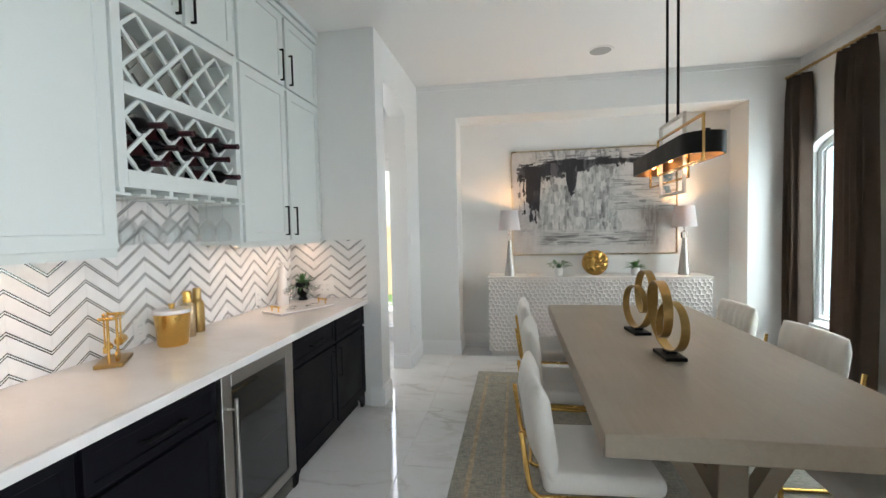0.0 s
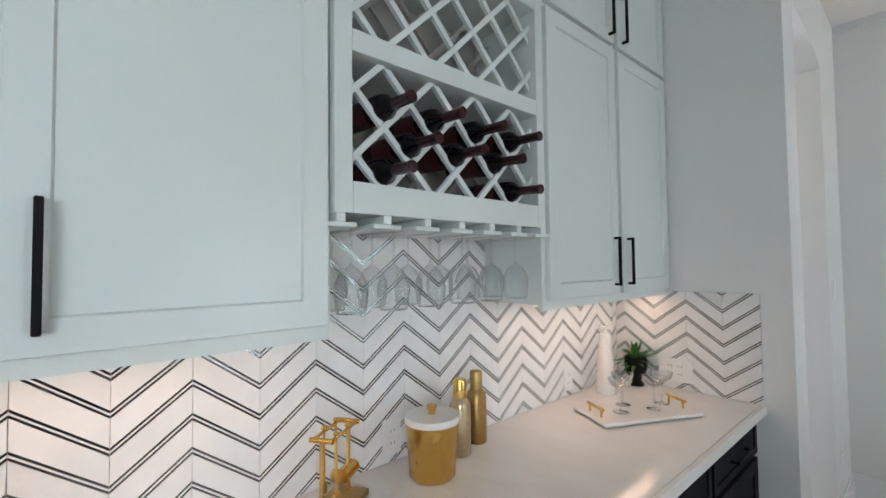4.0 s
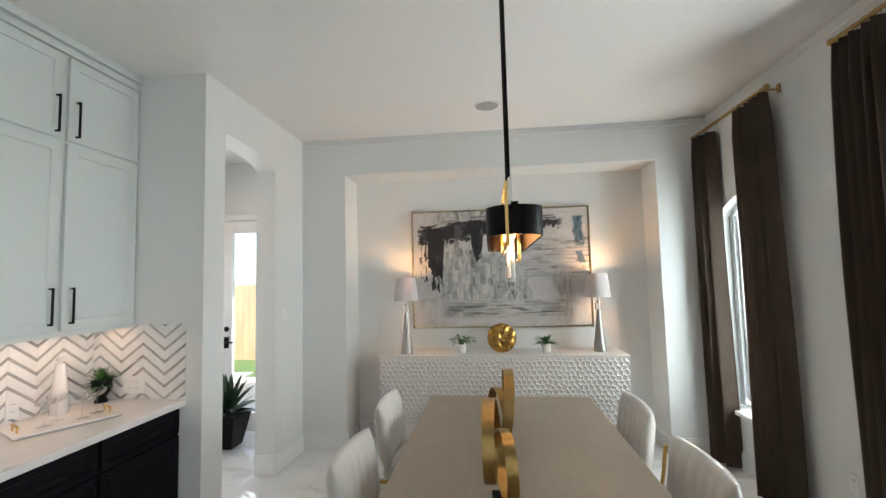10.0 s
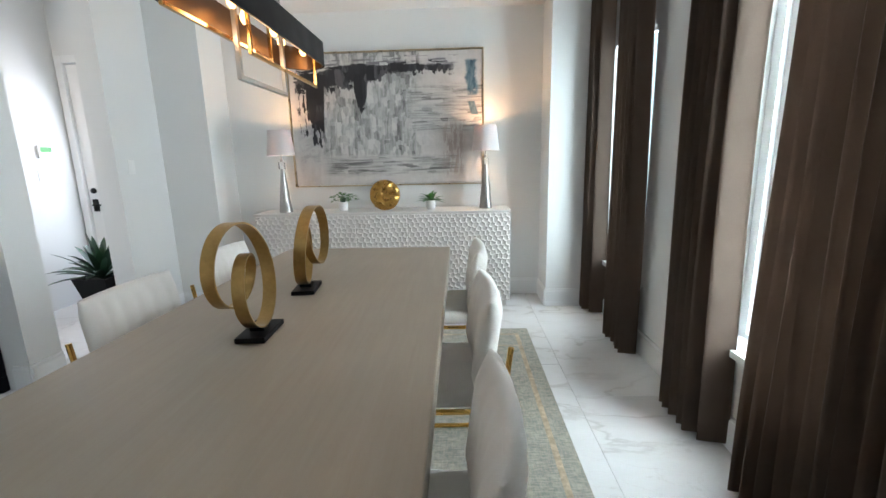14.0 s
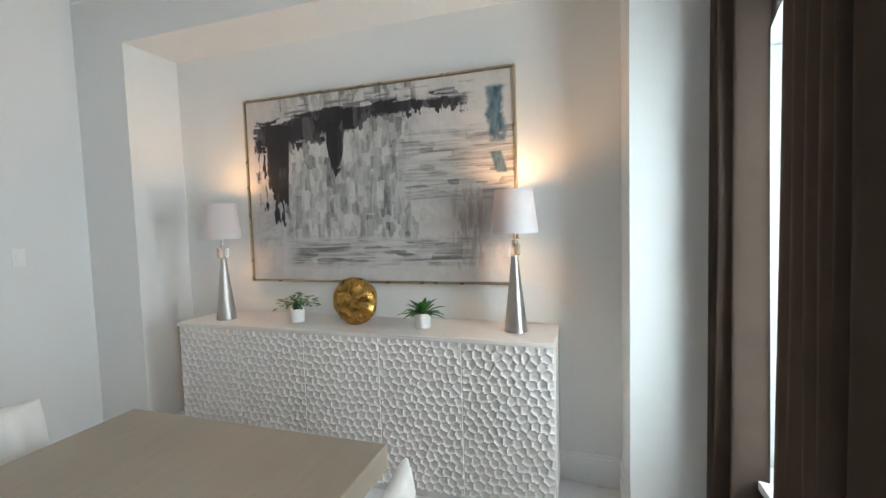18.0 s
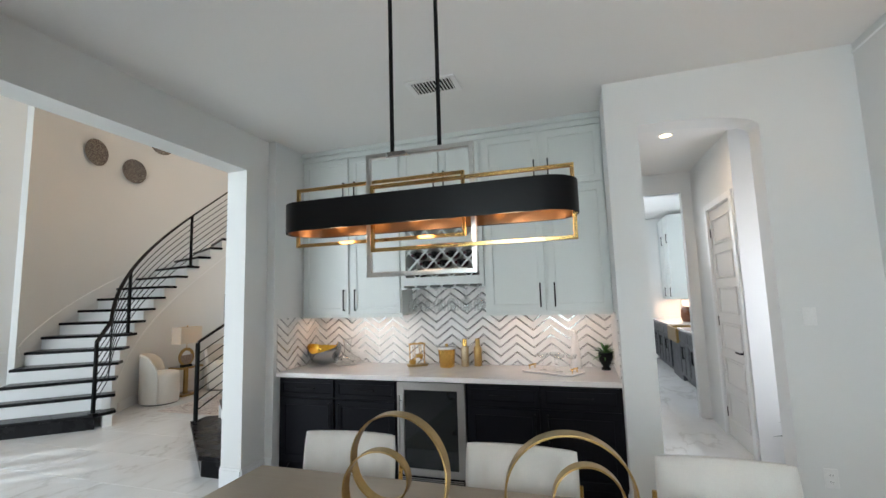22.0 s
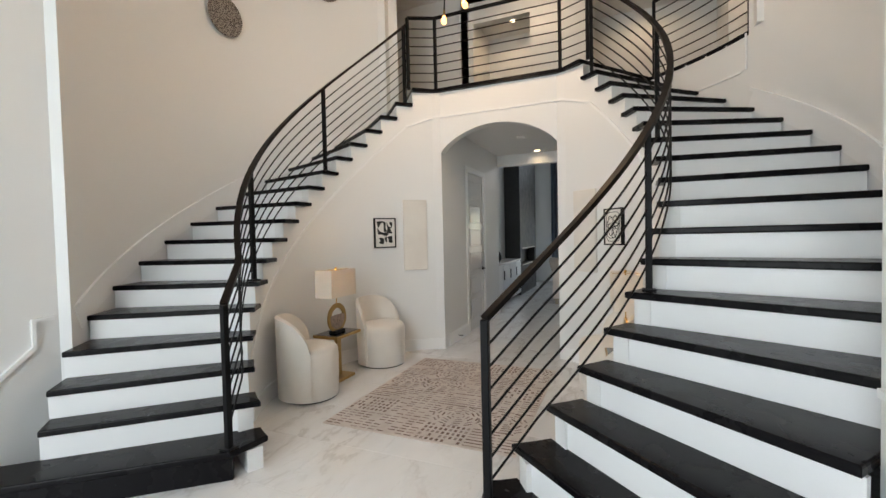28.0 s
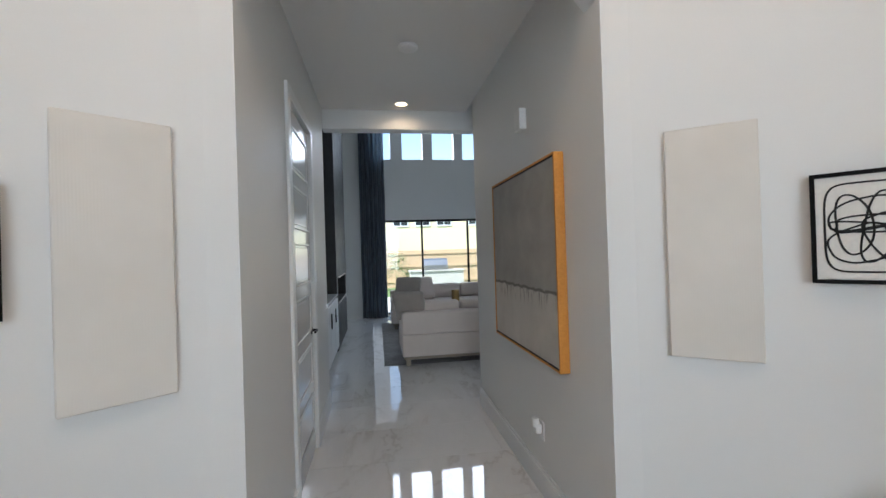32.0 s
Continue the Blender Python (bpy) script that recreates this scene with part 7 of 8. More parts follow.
# painting over the study recess
s = Nodes("ochre_painting")
gen, u, v = canvas_uv(s)
b1 = s.noise(gen, 5, 6, 0.7, 0.6)
col = s.ramp(b1, [(0.3, (0.45, 0.33, 0.2)), (0.5, (0.66, 0.58, 0.45)), (0.7, (0.72, 0.68, 0.6))])
blob = smooth_step(s, fmath(s, "ADD", fmath(s, "MULTIPLY", b1, 0.35), fmath(s, "MULTIPLY", fmath(s, "ABSOLUTE", fmath(s, "SUBTRACT", u, 0.42)), 1.4)), 0.42, 0.32)
blob = fmath(s, "MULTIPLY", blob, smooth_step(s, v, 0.75, 0.3))
col = s.mix(blob, col, (0.02, 0.018, 0.016))
s.bump(b1, 0.3, 0.004)
PAINT2 = s.out(col, 0.6)
pa2 = thing("gilt_painting", "abstract ochre and black painting in a gold frame", "painting", (-0.2, WALL_S + 0.02, 3.75))
wpart(pa2, "canvas", boxes(((-0.79, WALL_S + 0.004, 3.79), (0.43, WALL_S + 0.03, 5.1))), PAINT2)
wpart(pa2, "frame", boxes(((-0.83, WALL_S + 0.001, 3.75), (-0.79, WALL_S + 0.045, 5.14)), ((0.43, WALL_S + 0.001, 3.75), (0.47, WALL_S + 0.045, 5.14)), ((-0.79, WALL_S + 0.001, 3.75), (0.43, WALL_S + 0.045, 3.79)), ((-0.79, WALL_S + 0.001, 5.10), (0.43, WALL_S + 0.045, 5.14)), bevel=0.004), BRASS)

# study seen through the recess
TAUPE = grainy("taupe_cabinet_paint", (0.20, 0.165, 0.135), 0.5)
shelf = thing("built_in_bookcase", "taupe built-in bookcase with open shelves", "bookcase", (-0.4, -8.28, 0.001))
XS0, XS1, YB = -0.945, 2.44, -8.66
wpart(shelf, "back", boxes(((XS0, YB, 0.0), (XS1, YB + 0.02, 3.0))), TAUPE)
wpart(shelf, "stile", boxes(((XS0, YB + 0.02, 0.0), (XS0 + 0.15, YB + 0.36, 3.0))), TAUPE)
for x in (-0.06, 0.78, 1.62, XS1 - 0.05):
    wpart(shelf, "upright", boxes(((x, YB + 0.02, 0.0), (x + 0.05, YB + 0.36, 3.0))), TAUPE)
for z in (0.0, 0.56, 1.06, 1.58, 1.90, 2.42, 2.955):
    wpart(shelf, "shelf", boxes(((XS0 + 0.15, YB + 0.02, z), (XS1, YB + 0.37, z + 0.045))), TAUPE)
for x in (XS0 + 0.15, 0.0, 0.83, 1.67):
    d = wpart(shelf, "door", boxes(((x + 0.01, YB + 0.36, 0.06), (x + 0.70, YB + 0.38, 0.55)), bevel=0.003), TAUPE)
d = wpart(shelf, "door", boxes(((0.0, YB + 0.36, 1.96), (0.77, YB + 0.38, 2.40)), bevel=0.003), TAUPE)


def shelf_item(name, label, cat, x, z, bm, mat, y=YB + 0.2):
    t = thing(name, label, cat, (x, y, z))
    part("body", bm, mat, t, smooth=50)
    return t


def ball(rx, ry, rz, n=20):
    bm = bmesh.new()
    bmesh.ops.create_uvsphere(bm, u_segments=n, v_segments=n // 2, radius=1)
    for v in bm.verts:
        v.co = Vector((v.co.x * rx, v.co.y * ry, v.co.z * rz + rz))
    return bm


wreath = bmesh.new()
tube(wreath, [(0.11 * math.cos(t) * (1 + 0.08 * math.sin(9 * t)), 0, 0.14 + 0.11 * math.sin(t) * (1 + 0.08 * math.cos(7 * t))) for t in [2 * math.pi * i / 40 for i in range(40)]], 0.022, 8, closed=True)
shelf_item("gold_wreath", "gold wreath ornament on the bookcase", "ornament", -0.44, 2.466, wreath, GOLD)
shelf_item("gold_plate", "oval hammered gold ornament on the bookcase", "ornament", -0.53, 1.946, ball(0.18, 0.05, 0.13), GOLD)
shell = ball(0.15, 0.07, 0.13, 32)
for v in shell.verts:
    v.co.y *= 1 + 0.25 * math.cos(14 * math.atan2(v.co.x, v.co.z + 0.05))
shelf_item("gold_shell", "ribbed gold shell ornament on the bookcase", "ornament", -0.56, 1.106, shell, GOLD)
shelf_item("black_vase", "squat black vase on the bookcase", "vase", 0.35, 2.466, ball(0.12, 0.12, 0.09), BLACK)
shelf_item("black_box", "long black lacquer box on the bookcase", "box", -0.17 - 0.06, 1.106, boxes(((-0.12, -0.1, 0), (0.12, 0.1, 0.12)), bevel=0.005), BLACK)
shelf_item("silver_bowl", "round silver bowl on the bookcase", "bowl", 0.5, 1.106, ball(0.14, 0.1, 0.09), CHROME)
shelf_item("gold_knot", "twisted gold ornament on the bookcase", "ornament", -0.58, 1.626, ball(0.12, 0.05, 0.05), GOLD)
shelf_item("gold_ring_ornament", "dark ring ornament on the bookcase", "ornament", -0.53, 0.606, ball(0.11, 0.04, 0.11), BLACK)
desk = thing("writing_desk", "dark writing desk in the study", "desk", (0.4, -6.9, 0.001))
wpart(desk, "top", boxes(((-0.25, -7.3, 0.72), (1.9, -6.5, 0.76)), bevel=0.004), TREAD)
for x, y in ((-0.2, -7.25), (-0.2, -6.58), (1.82, -7.25), (1.82, -6.58)):
    wpart(desk, "leg", boxes(((x, y, 0.001), (x + 0.06, y + 0.06, 0.72))), TREAD)
card = thing("framed_card", "small white framed card standing on the desk", "picture frame", (0.16, -6.62, 0.7615), 10)
part("card", boxes(((-0.14, -0.01, 0), (0.14, 0.01, 0.32)), bevel=0.002), MAT_P, card)
part("print", boxes(((-0.09, 0.0102, 0.09), (0.09, 0.0115, 0.22))), grainy("green_print", (0.3, 0.36, 0.26), 0.8, 0, 30, 0.5), card, "faint green print")
vs = thing("desk_plant", "low green plant in a white cup on the desk", "plant", (0.55, -6.85, 0.7615))
part("cup", lathe(bmesh.new(), [(0.0, 0), (0.06, 0), (0.07, 0.12), (0.0, 0.12)], n=16), CERAM, vs, smooth=40)
rosette(vs, (0, 0, 0.11), 24, 0.11, 0.02, LEAF, 9, (0.3, 1.4), 0.3)
oc = copy_thing(bc, pose(0.20, -6.02, 0.001, 0, 0, -95) @ Matrix.Scale(1.0, 4))
tagged(oc, "ivory barrel armchair at the desk", "chair", "study chairs")
BROWNP = grainy("brown_canvas", (0.11, 0.055, 0.035), 0.8)
CREAMP = grainy("cream_paint", (0.6, 0.54, 0.46), 0.8)
for z, flip in ((1.12, 0), (2.04, 1)):
    pt = thing("arch_print", "brown canvas with cream arches, oak frame", "picture", (-0.949, -6.97, z))
    sc2 = Matrix.Diagonal((1.0, 1.87, 1.24, 1.0))
    part("canvas", boxes(((0.001, -0.36, 0.0), (0.03, 0.36, 0.64))), BROWNP, pt)
    part("frame", boxes(((0.001, -0.375, -0.015), (0.036, -0.36, 0.655)), ((0.001, 0.36, -0.015), (0.036, 0.375, 0.655)), ((0.001, -0.36, -0.015), (0.036, 0.36, 0.0)), ((0.001, -0.36, 0.64), (0.036, 0.36, 0.655))), grainy("oak_frame", (0.35, 0.24, 0.14), 0.6), pt)
    bm = bmesh.new()
    if flip:
        for c in (-0.2, 0.16):
            tube(bm, [(0.031, c + 0.28, 0.02), (0.031, c + 0.28, 0.25)] and [(0.031, c - 0.12, 0.0), (0.031, c - 0.12, 0.36), (0.031, c - 0.06, 0.48), (0.031, c + 0.04, 0.52), (0.031, c + 0.13, 0.46), (0.031, c + 0.16, 0.34), (0.031, c + 0.16, 0.0)][:5 if c > 0 else 7], 0, flat=(0.07, 0.002), up=(1, 0, 0))
    else:
        tube(bm, [(0.031, 0.34, 0.54), (0.031, -0.16, 0.54), (0.031, -0.26, 0.45), (0.031, -0.24, 0.33), (0.031, -0.12, 0.30), (0.031, 0.34, 0.30)], 0, flat=(0.07, 0.002), up=(1, 0, 0))
        tube(bm, [(0.031, -0.08, 0.29), (0.031, -0.16, 0.2), (0.031, -0.12, 0.09), (0.031, 0.34, 0.08)], 0, flat=(0.07, 0.002), up=(1, 0, 0))
    part("arch_shape", bm, CREAMP, pt, "cream arch shapes")
    for o in pt.children:
        o.data.transform(sc2)
RUG3 = fabric("grey_rug", (0.25, 0.24, 0.23), 120, 0.5)
sr = thing("study_rug", "flat grey rug under the desk", "rug", (0.5, -7.0, 0.001))
wpart(sr, "rug_body", boxes(((-0.70, -7.9, 0.0015), (2.2, -6.06, 0.009))), RUG3)
DOORW = grainy("door_white_gloss", (0.8, 0.8, 0.79), 0.38, 0, 120, 0.01, 0.02)

# ---- doors ----


def panel_door(name, label, w, h, rows=6, handle_side=1, paint=None):
    """Slab in its own xz plane from x 0 to w, facing -y, with a stack of raised panels."""
    paint = paint or DOORW
    d = thing(name, label, "door")
    part("slab", boxes(((0.0, 0.0, 0.008), (w, 0.035, h)), bevel=0.002), paint, d)
    rail = 0.09
    ph = (h - 0.12 - rail * (rows + 1)) / rows
    for i in range(rows):
        z = 0.10 + rail + i * (ph + rail)
        bm = bmesh.new()
        a, b = rail + 0.02, w - rail - 0.02
        for lo, hi in (((a, z), (a + 0.016, z + ph)), ((b - 0.016, z), (b, z + ph)), ((a + 0.016, z), (b - 0.016, z + 0.016)), ((a + 0.016, z + ph - 0.016), (b - 0.016, z + ph))):
            box(bm, (lo[0], -0.013, lo[1]), (hi[0], 0.0, hi[1]), 0.004)
        box(bm, (a + 0.03, -0.006, z + 0.03), (b - 0.03, 0.0, z + ph - 0.03), 0.005)
        part("panel", bm, paint, d)
    hx = w - 0.065 if handle_side > 0 else 0.065
    bm = lathe(bmesh.new(), [(0.0, 0.0), (0.03, 0.0), (0.03, 0.008), (0.01, 0.012), (0.01, 0.04), (0.0, 0.04)], n=18)
    bmesh.ops.transform(bm, matrix=pose(hx, 0.0, 0.95, 90), verts=bm.verts)
    tube(bm, [(hx, -0.045, 0.95), (hx - handle_side * 0.11, -0.045, 0.95)], 0.009, 8)
    part("lever_handle", bm, BLACK, d, "black lever handle", 40)
    for z in (0.25, h / 2, h - 0.25):
        x = 0.0 if handle_side > 0 else w
        part("hinge", boxes(((x - 0.008, -0.008, z - 0.05), (x + 0.008, 0.0, z + 0.05))), BLACK, d)
    return d


def casing(name, w, h, m, t=0.08):
    bm = boxes(((-t, -0.02, 0.001), (0, 0, h + t)), ((w, -0.02, 0.001), (w + t, 0, h + t)), ((0, -0.02, h), (w, 0, h + t)), bevel=0.004)
    bmesh.ops.transform(bm, matrix=m, verts=bm.verts)
    return structure(name, bm, TRIM, "white painted door casing", "trim")


TRIM_MATT = grainy("matt_door_paint", (0.76, 0.75, 0.73), 0.7, 0, 120, 0.01, 0.02)
# hall door, facing the hall (+y)
m = pose(-6.28, CY - 0.75, 0, 0, 0, 180)
hd = panel_door("hall_door", "glossy white six-panel hall door with a black lever", 0.82, 2.49, 6, 1, grainy("hall_door_gloss", (0.72, 0.73, 0.73), 0.16, 0, 120, 0.01, 0.02))
hd.matrix_basis = m @ pose(0, 0.012, 0)
casing("trim_hall_door", 0.82, 2.50, m)
structure("wall_closet_back", boxes(((-7.2, -3.7, 0), (-6.2, -3.6, 2.6))), WALL, "closet wall behind the hall door")
# study door, standing open into the study
sd = panel_door("study_door", "white panel door standing open into the study", 0.86, 2.55, 6, 1)
sd.matrix_basis = pose(-0.585, -5.17, 0, 0, 0, 254)
# back hall closet door, facing -y
m = pose(-3.34, 4.62, 0)
cd = panel_door("closet_door", "white six-panel closet door with a black lever", 0.78, 2.45, 6, 1, TRIM_MATT)
cd.matrix_basis = m @ pose(0, 0.012, 0)
casing("trim_closet_door", 0.78, 2.46, m, 0.07)
# glazed back door, facing -y
bd = thing("back_door", "white back door with a full glass pane", "door", (-2.36, 5.47, 0.001))
fr = boxes(((0.0, 0.0, 0.0), (0.13, 0.045, 2.41)), ((0.79, 0.0, 0.0), (0.92, 0.045, 2.41)), ((0.13, 0.0, 0.0), (0.79, 0.045, 0.2)), ((0.13, 0.0, 2.27), (0.79, 0.045, 2.41)), bevel=0.003)
part("leaf", fr, DOORW, bd)
o = part("pane", boxes(((0.13, 0.018, 0.2), (0.79, 0.024, 2.27))), PANE, bd)
o.visible_shadow = False
bm = lathe(bmesh.new(), [(0.0, 0.0), (0.03, 0.0), (0.03, 0.012), (0.0, 0.014)], n=18)
bmesh.ops.transform(bm, matrix=pose(0.065, 0.0, 1.15, 90), verts=bm.verts)
part("deadbolt", bm, BLACK, bd)
bm = boxes(((0.035, -0.012, 0.93), (0.095, 0.0, 1.06)), bevel=0.003)
tube(bm, [(0.065, -0.05, 1.0), (0.18, -0.05, 1.0)], 0.009, 8)
tube(bm, [(0.065, 0.0, 1.0), (0.065, -0.05, 1.0)], 0.009, 8)
part("lever_handle", bm, BLACK, bd, "black lever handle")
casing("trim_back_door", 0.92, 2.42, pose(-2.36, 5.45, 0), 0.07)
# alarm keypad and switch beside it
kp = thing("alarm_keypad", "white alarm keypad with a small lit screen", "keypad", (-2.4495, 5.16, 1.55), 90)
part("case", boxes(((-0.085, -0.022, -0.062), (0.085, 0, 0.062)), bevel=0.005), PLASTIC, kp)
part("screen", boxes(((-0.065, -0.0232, -0.002), (0.05, -0.022, 0.045))), grainy("green_screen", (0.08, 0.36, 0.1), 0.3), kp, "small green screen")
for i in range(8):
    part("button", boxes(((-0.06 + (i % 4) * 0.03, -0.024, -0.03 - (i // 4) * 0.02), (-0.038 + (i % 4) * 0.03, -0.022, -0.017 - (i // 4) * 0.02)), bevel=0.001), PLASTIC, kp)
wall_plate("light_switch", "white switch below the alarm keypad", pose(-2.4495, 5.08, 1.32, 0, 0, 90), False)

# floor plant by the back door
fp = thing("floor_plant", "spiky green plant in a tapered black pot", "plant", (-1.98, 5.02, 0.001))
bm = bmesh.new()
vb = [bm.verts.new((sx * 0.10, sy * 0.10, 0.0)) for sx, sy in ((-1, -1), (1, -1), (1, 1), (-1, 1))]
vt = [bm.verts.new((sx * 0.17, sy * 0.17, 0.34)) for sx, sy in ((-1, -1), (1, -1), (1, 1), (-1, 1))]
vi = [bm.verts.new((sx * 0.15, sy * 0.15, 0.34)) for sx, sy in ((-1, -1), (1, -1), (1, 1), (-1, 1))]
vd = [bm.verts.new((sx * 0.145, sy * 0.145, 0.30)) for sx, sy in ((-1, -1), (1, -1), (1, 1), (-1, 1))]
bm.faces.new(vb[::-1])
for lo, hi in ((vb, vt), (vt, vi), (vi, vd)):
    for i in range(4):
        bm.faces.new((lo[i], lo[(i + 1) % 4], hi[(i + 1) % 4], hi[i]))
bm.faces.new(vd)
part("pot", bm, BLACK, fp, "tapered black pot")
rosette(fp, (0, 0, 0.30), 40, 0.60, 0.066, LEAF2, 21, (0.35, 1.5), 0.35)


def downlight(x, y, z, power, color=(1, 0.72, 0.45)):
    t = thing("recessed_light", "lit recessed ceiling light with a white rim", "light", (x, y, z - 0.001), group="recessed lights")
    part("rim", lathe(bmesh.new(), [(0.055, 0.0), (0.075, 0.0), (0.075, -0.004), (0.068, -0.008), (0.055, -0.004)], n=28), PLASTIC, t, smooth=40)
    part("lens", lathe(bmesh.new(), [(0.0, -0.003), (0.055, -0.003), (0.055, -0.001), (0.0, -0.001)], n=28), glow("downlight_lens", (1, 0.74, 0.45), 8), t, "glowing warm lens")
    spot_lamp("recessed_lamp", (x, y, z - 0.02), power, color, 166)


downlight(-2.38, 4.07, 3.1, 26)
downlight(-7.85, -2.07, 3.02, 4.5)
# upstairs only one light is known; the rest are added to lift dark rooms
downlight(-8.85, -2.7, 5.9, 24)
downlight(-8.85, -0.2, 5.9, 24)
downlight(-7.0, 1.4, 6.2, 70)
downlight(-7.0, -2.1, 6.2, 70)
sm = thing("smoke_detector", "flat white smoke detector on the hall ceiling", "smoke detector", (-6.64, -2.09, 3.0195))
part("case", lathe(bmesh.new(), [(0.0, 0.0), (0.07, 0.0), (0.068, -0.02), (0.05, -0.03), (0.0, -0.03)], n=28), PLASTIC, sm, smooth=40)

# hall canvas, switch, chime, plug
s = Nodes("grey_canvas")
gen, u, v = canvas_uv(s)
b1 = s.noise(gen, 4, 6, 0.65, 0.3)
mp = s.n("Mapping")
mp.inputs["Scale"].default_value = (22, 1, 3)
s.l(gen, mp.inputs[0])
st = s.noise(mp.outputs[0], 1.5, 5, 0.7)
up = s.ramp(b1, [(0.3, (0.30, 0.285, 0.26)), (0.7, (0.40, 0.38, 0.35))])
dn = s.ramp(b1, [(0.3, (0.48, 0.46, 0.42)), (0.7, (0.58, 0.55, 0.51))])
vv = fmath(s, "ADD", v, fmath(s, "MULTIPLY", s.noise(gen, 9, 4, 0.6), 0.05))
col = s.mix(smooth_step(s, vv, 0.375, 0.385), dn, up)
line = fmath(s, "MULTIPLY", smooth_step(s, vv, 0.365, 0.375), smooth_step(s, vv, 0.392, 0.38))
drip = fmath(s, "MULTIPLY", fmath(s, "MULTIPLY", smooth_step(s, vv, 0.26, 0.375), smooth_step(s, vv, 0.385, 0.375)), smooth_step(s, st, 0.5, 0.6))
col = s.mix(fmath(s, "MAXIMUM", fmath(s, "MULTIPLY", line, 0.8), fmath(s, "MULTIPLY", drip, 0.7)), col, (0.06, 0.055, 0.05))
s.bump(b1, 0.5, 0.004)
PAINT3 = s.out(col, 0.7)
ORANGE = wood("orange_oak_edge", (0.55, 0.22, 0.03), (0.68, 0.30, 0.05), 0.5)
YN = CY + 0.75
cv = thing("hall_canvas", "large grey abstract canvas with an orange wooden edge", "painting", (-6.30, YN - 0.03, 0.87))
CX0, CX1, CZ0, CZ1 = -6.91, -5.69, 0.87, 2.04
wpart(cv, "canvas", boxes(((CX0 + 0.015, YN - 0.052, CZ0 + 0.015), (CX1 - 0.015, YN - 0.004, CZ1 - 0.015))), PAINT3)
wpart(cv, "frame", boxes(((CX0, YN - 0.056, CZ0), (CX0 + 0.013, YN - 0.002, CZ1)), ((CX1 - 0.013, YN - 0.056, CZ0), (CX1, YN - 0.002, CZ1)),
                         ((CX0 + 0.013, YN - 0.056, CZ0), (CX1 - 0.013, YN - 0.002, CZ0 + 0.013)), ((CX0 + 0.013, YN - 0.056, CZ1 - 0.013), (CX1 - 0.013, YN - 0.002, CZ1))), ORANGE, "orange wooden edge")
for za, zb in ((CZ0 + 0.0145, CZ0 + 0.022), (CZ1 - 0.022, CZ1 - 0.0145)):
    wpart(cv, "dark_lining", boxes(((CX0 + 0.014, YN - 0.0575, za), (CX1 - 0.014, YN - 0.0522, zb))), BLACK)
wall_plate("light_switch", "white light switch in the hall", pose(-7.385, CY - 0.7495, 1.35, 0, 0, 180), False)
cm = thing("door_chime", "small white chime box high on the hall wall", "chime", (-6.28, YN, 2.38))
wpart(cm, "case", boxes(((-6.33, YN - 0.05, 2.31), (-6.22, YN - 0.001, 2.45)), bevel=0.006), PLASTIC)
wall_plate("outlet", "white outlet low on the hall wall", pose(-6.12, YN - 0.0005, 0.40))
pg = thing("plug_in_freshener", "white plug-in air freshener in the hall outlet", "air freshener", (-6.12, YN - 0.03, 0.40))
wpart(pg, "body", boxes(((-6.145, YN - 0.05, 0.385), (-6.095, YN - 0.0095, 0.45)), bevel=0.01, seg=2), PLASTIC)
bm = lathe(bmesh.new(), [(0.0, 0.0), (0.022, 0.0), (0.022, 0.05), (0.0, 0.055)], (-6.12, YN - 0.045, 0.43), 16)
wpart(pg, "bottle", bm, PLASTIC, smooth=40)
ds = thing("door_stop", "small dark door stop on the hall baseboard", "door stop", (-5.75, CY - 0.70, 0.08))
wpart(ds, "rod", tube(bmesh.new(), [(-5.75, CY - 0.734, 0.08), (-5.75, CY - 0.66, 0.08)], 0.006, 8), BLACK)

# ---- living room ----
SOFA = fabric("cream_sofa_fabric", (0.72, 0.63, 0.57), 300, 0.4, 0.95, 0.06)
PILL = fabric("beige_pillow", (0.42, 0.37, 0.32), 200, 0.6)


def sofa(at, rz, w, label):
    t = thing("sofa", label, "sofa", at, rz, "living room sofas")
    part("base", boxes(((-w / 2, -0.45, 0.12), (w / 2, 0.45, 0.42)), bevel=0.02, seg=3), SOFA, t)
    part("backrest", boxes(((-w / 2, 0.25, 0.42), (w / 2, 0.47, 0.72)), bevel=0.03, seg=3), SOFA, t)
    for s in (-1, 1):
        part("arm", boxes(((s * w / 2 - (0.16 if s > 0 else 0), -0.45, 0.42), (s * w / 2 + (0.16 if s < 0 else 0), 0.25, 0.60)), bevel=0.03, seg=3), SOFA, t)
        for y in (-0.4, 0.4):
            part("leg", boxes(((s * (w / 2 - 0.08) - 0.03, y - 0.03, 0), (s * (w / 2 - 0.08) + 0.03, y + 0.03, 0.12))), TABLE, t)
    part("rail", boxes(((-w / 2 + 0.02, -0.44, 0.085), (w / 2 - 0.02, 0.44, 0.12))), TABLE, t, "oak base rail")
    n = max(2, round(w / 0.8))
    for i in range(n):
        a = -w / 2 + 0.17 + i * (w - 0.34) / n
        part("seat_cushion", lump(bmesh.new(), (a + 0.005, -0.46, 0.42), (a + (w - 0.34) / n - 0.005, 0.24, 0.55), 0.04, puff=0.02), SOFA, t, smooth=80)
        part("back_cushion", lump(bmesh.new(), (a + 0.005, 0.08, 0.55), (a + (w - 0.34) / n - 0.005, 0.27, 0.84), 0.05, puff=0.03), SOFA, t, smooth=80)
    return t


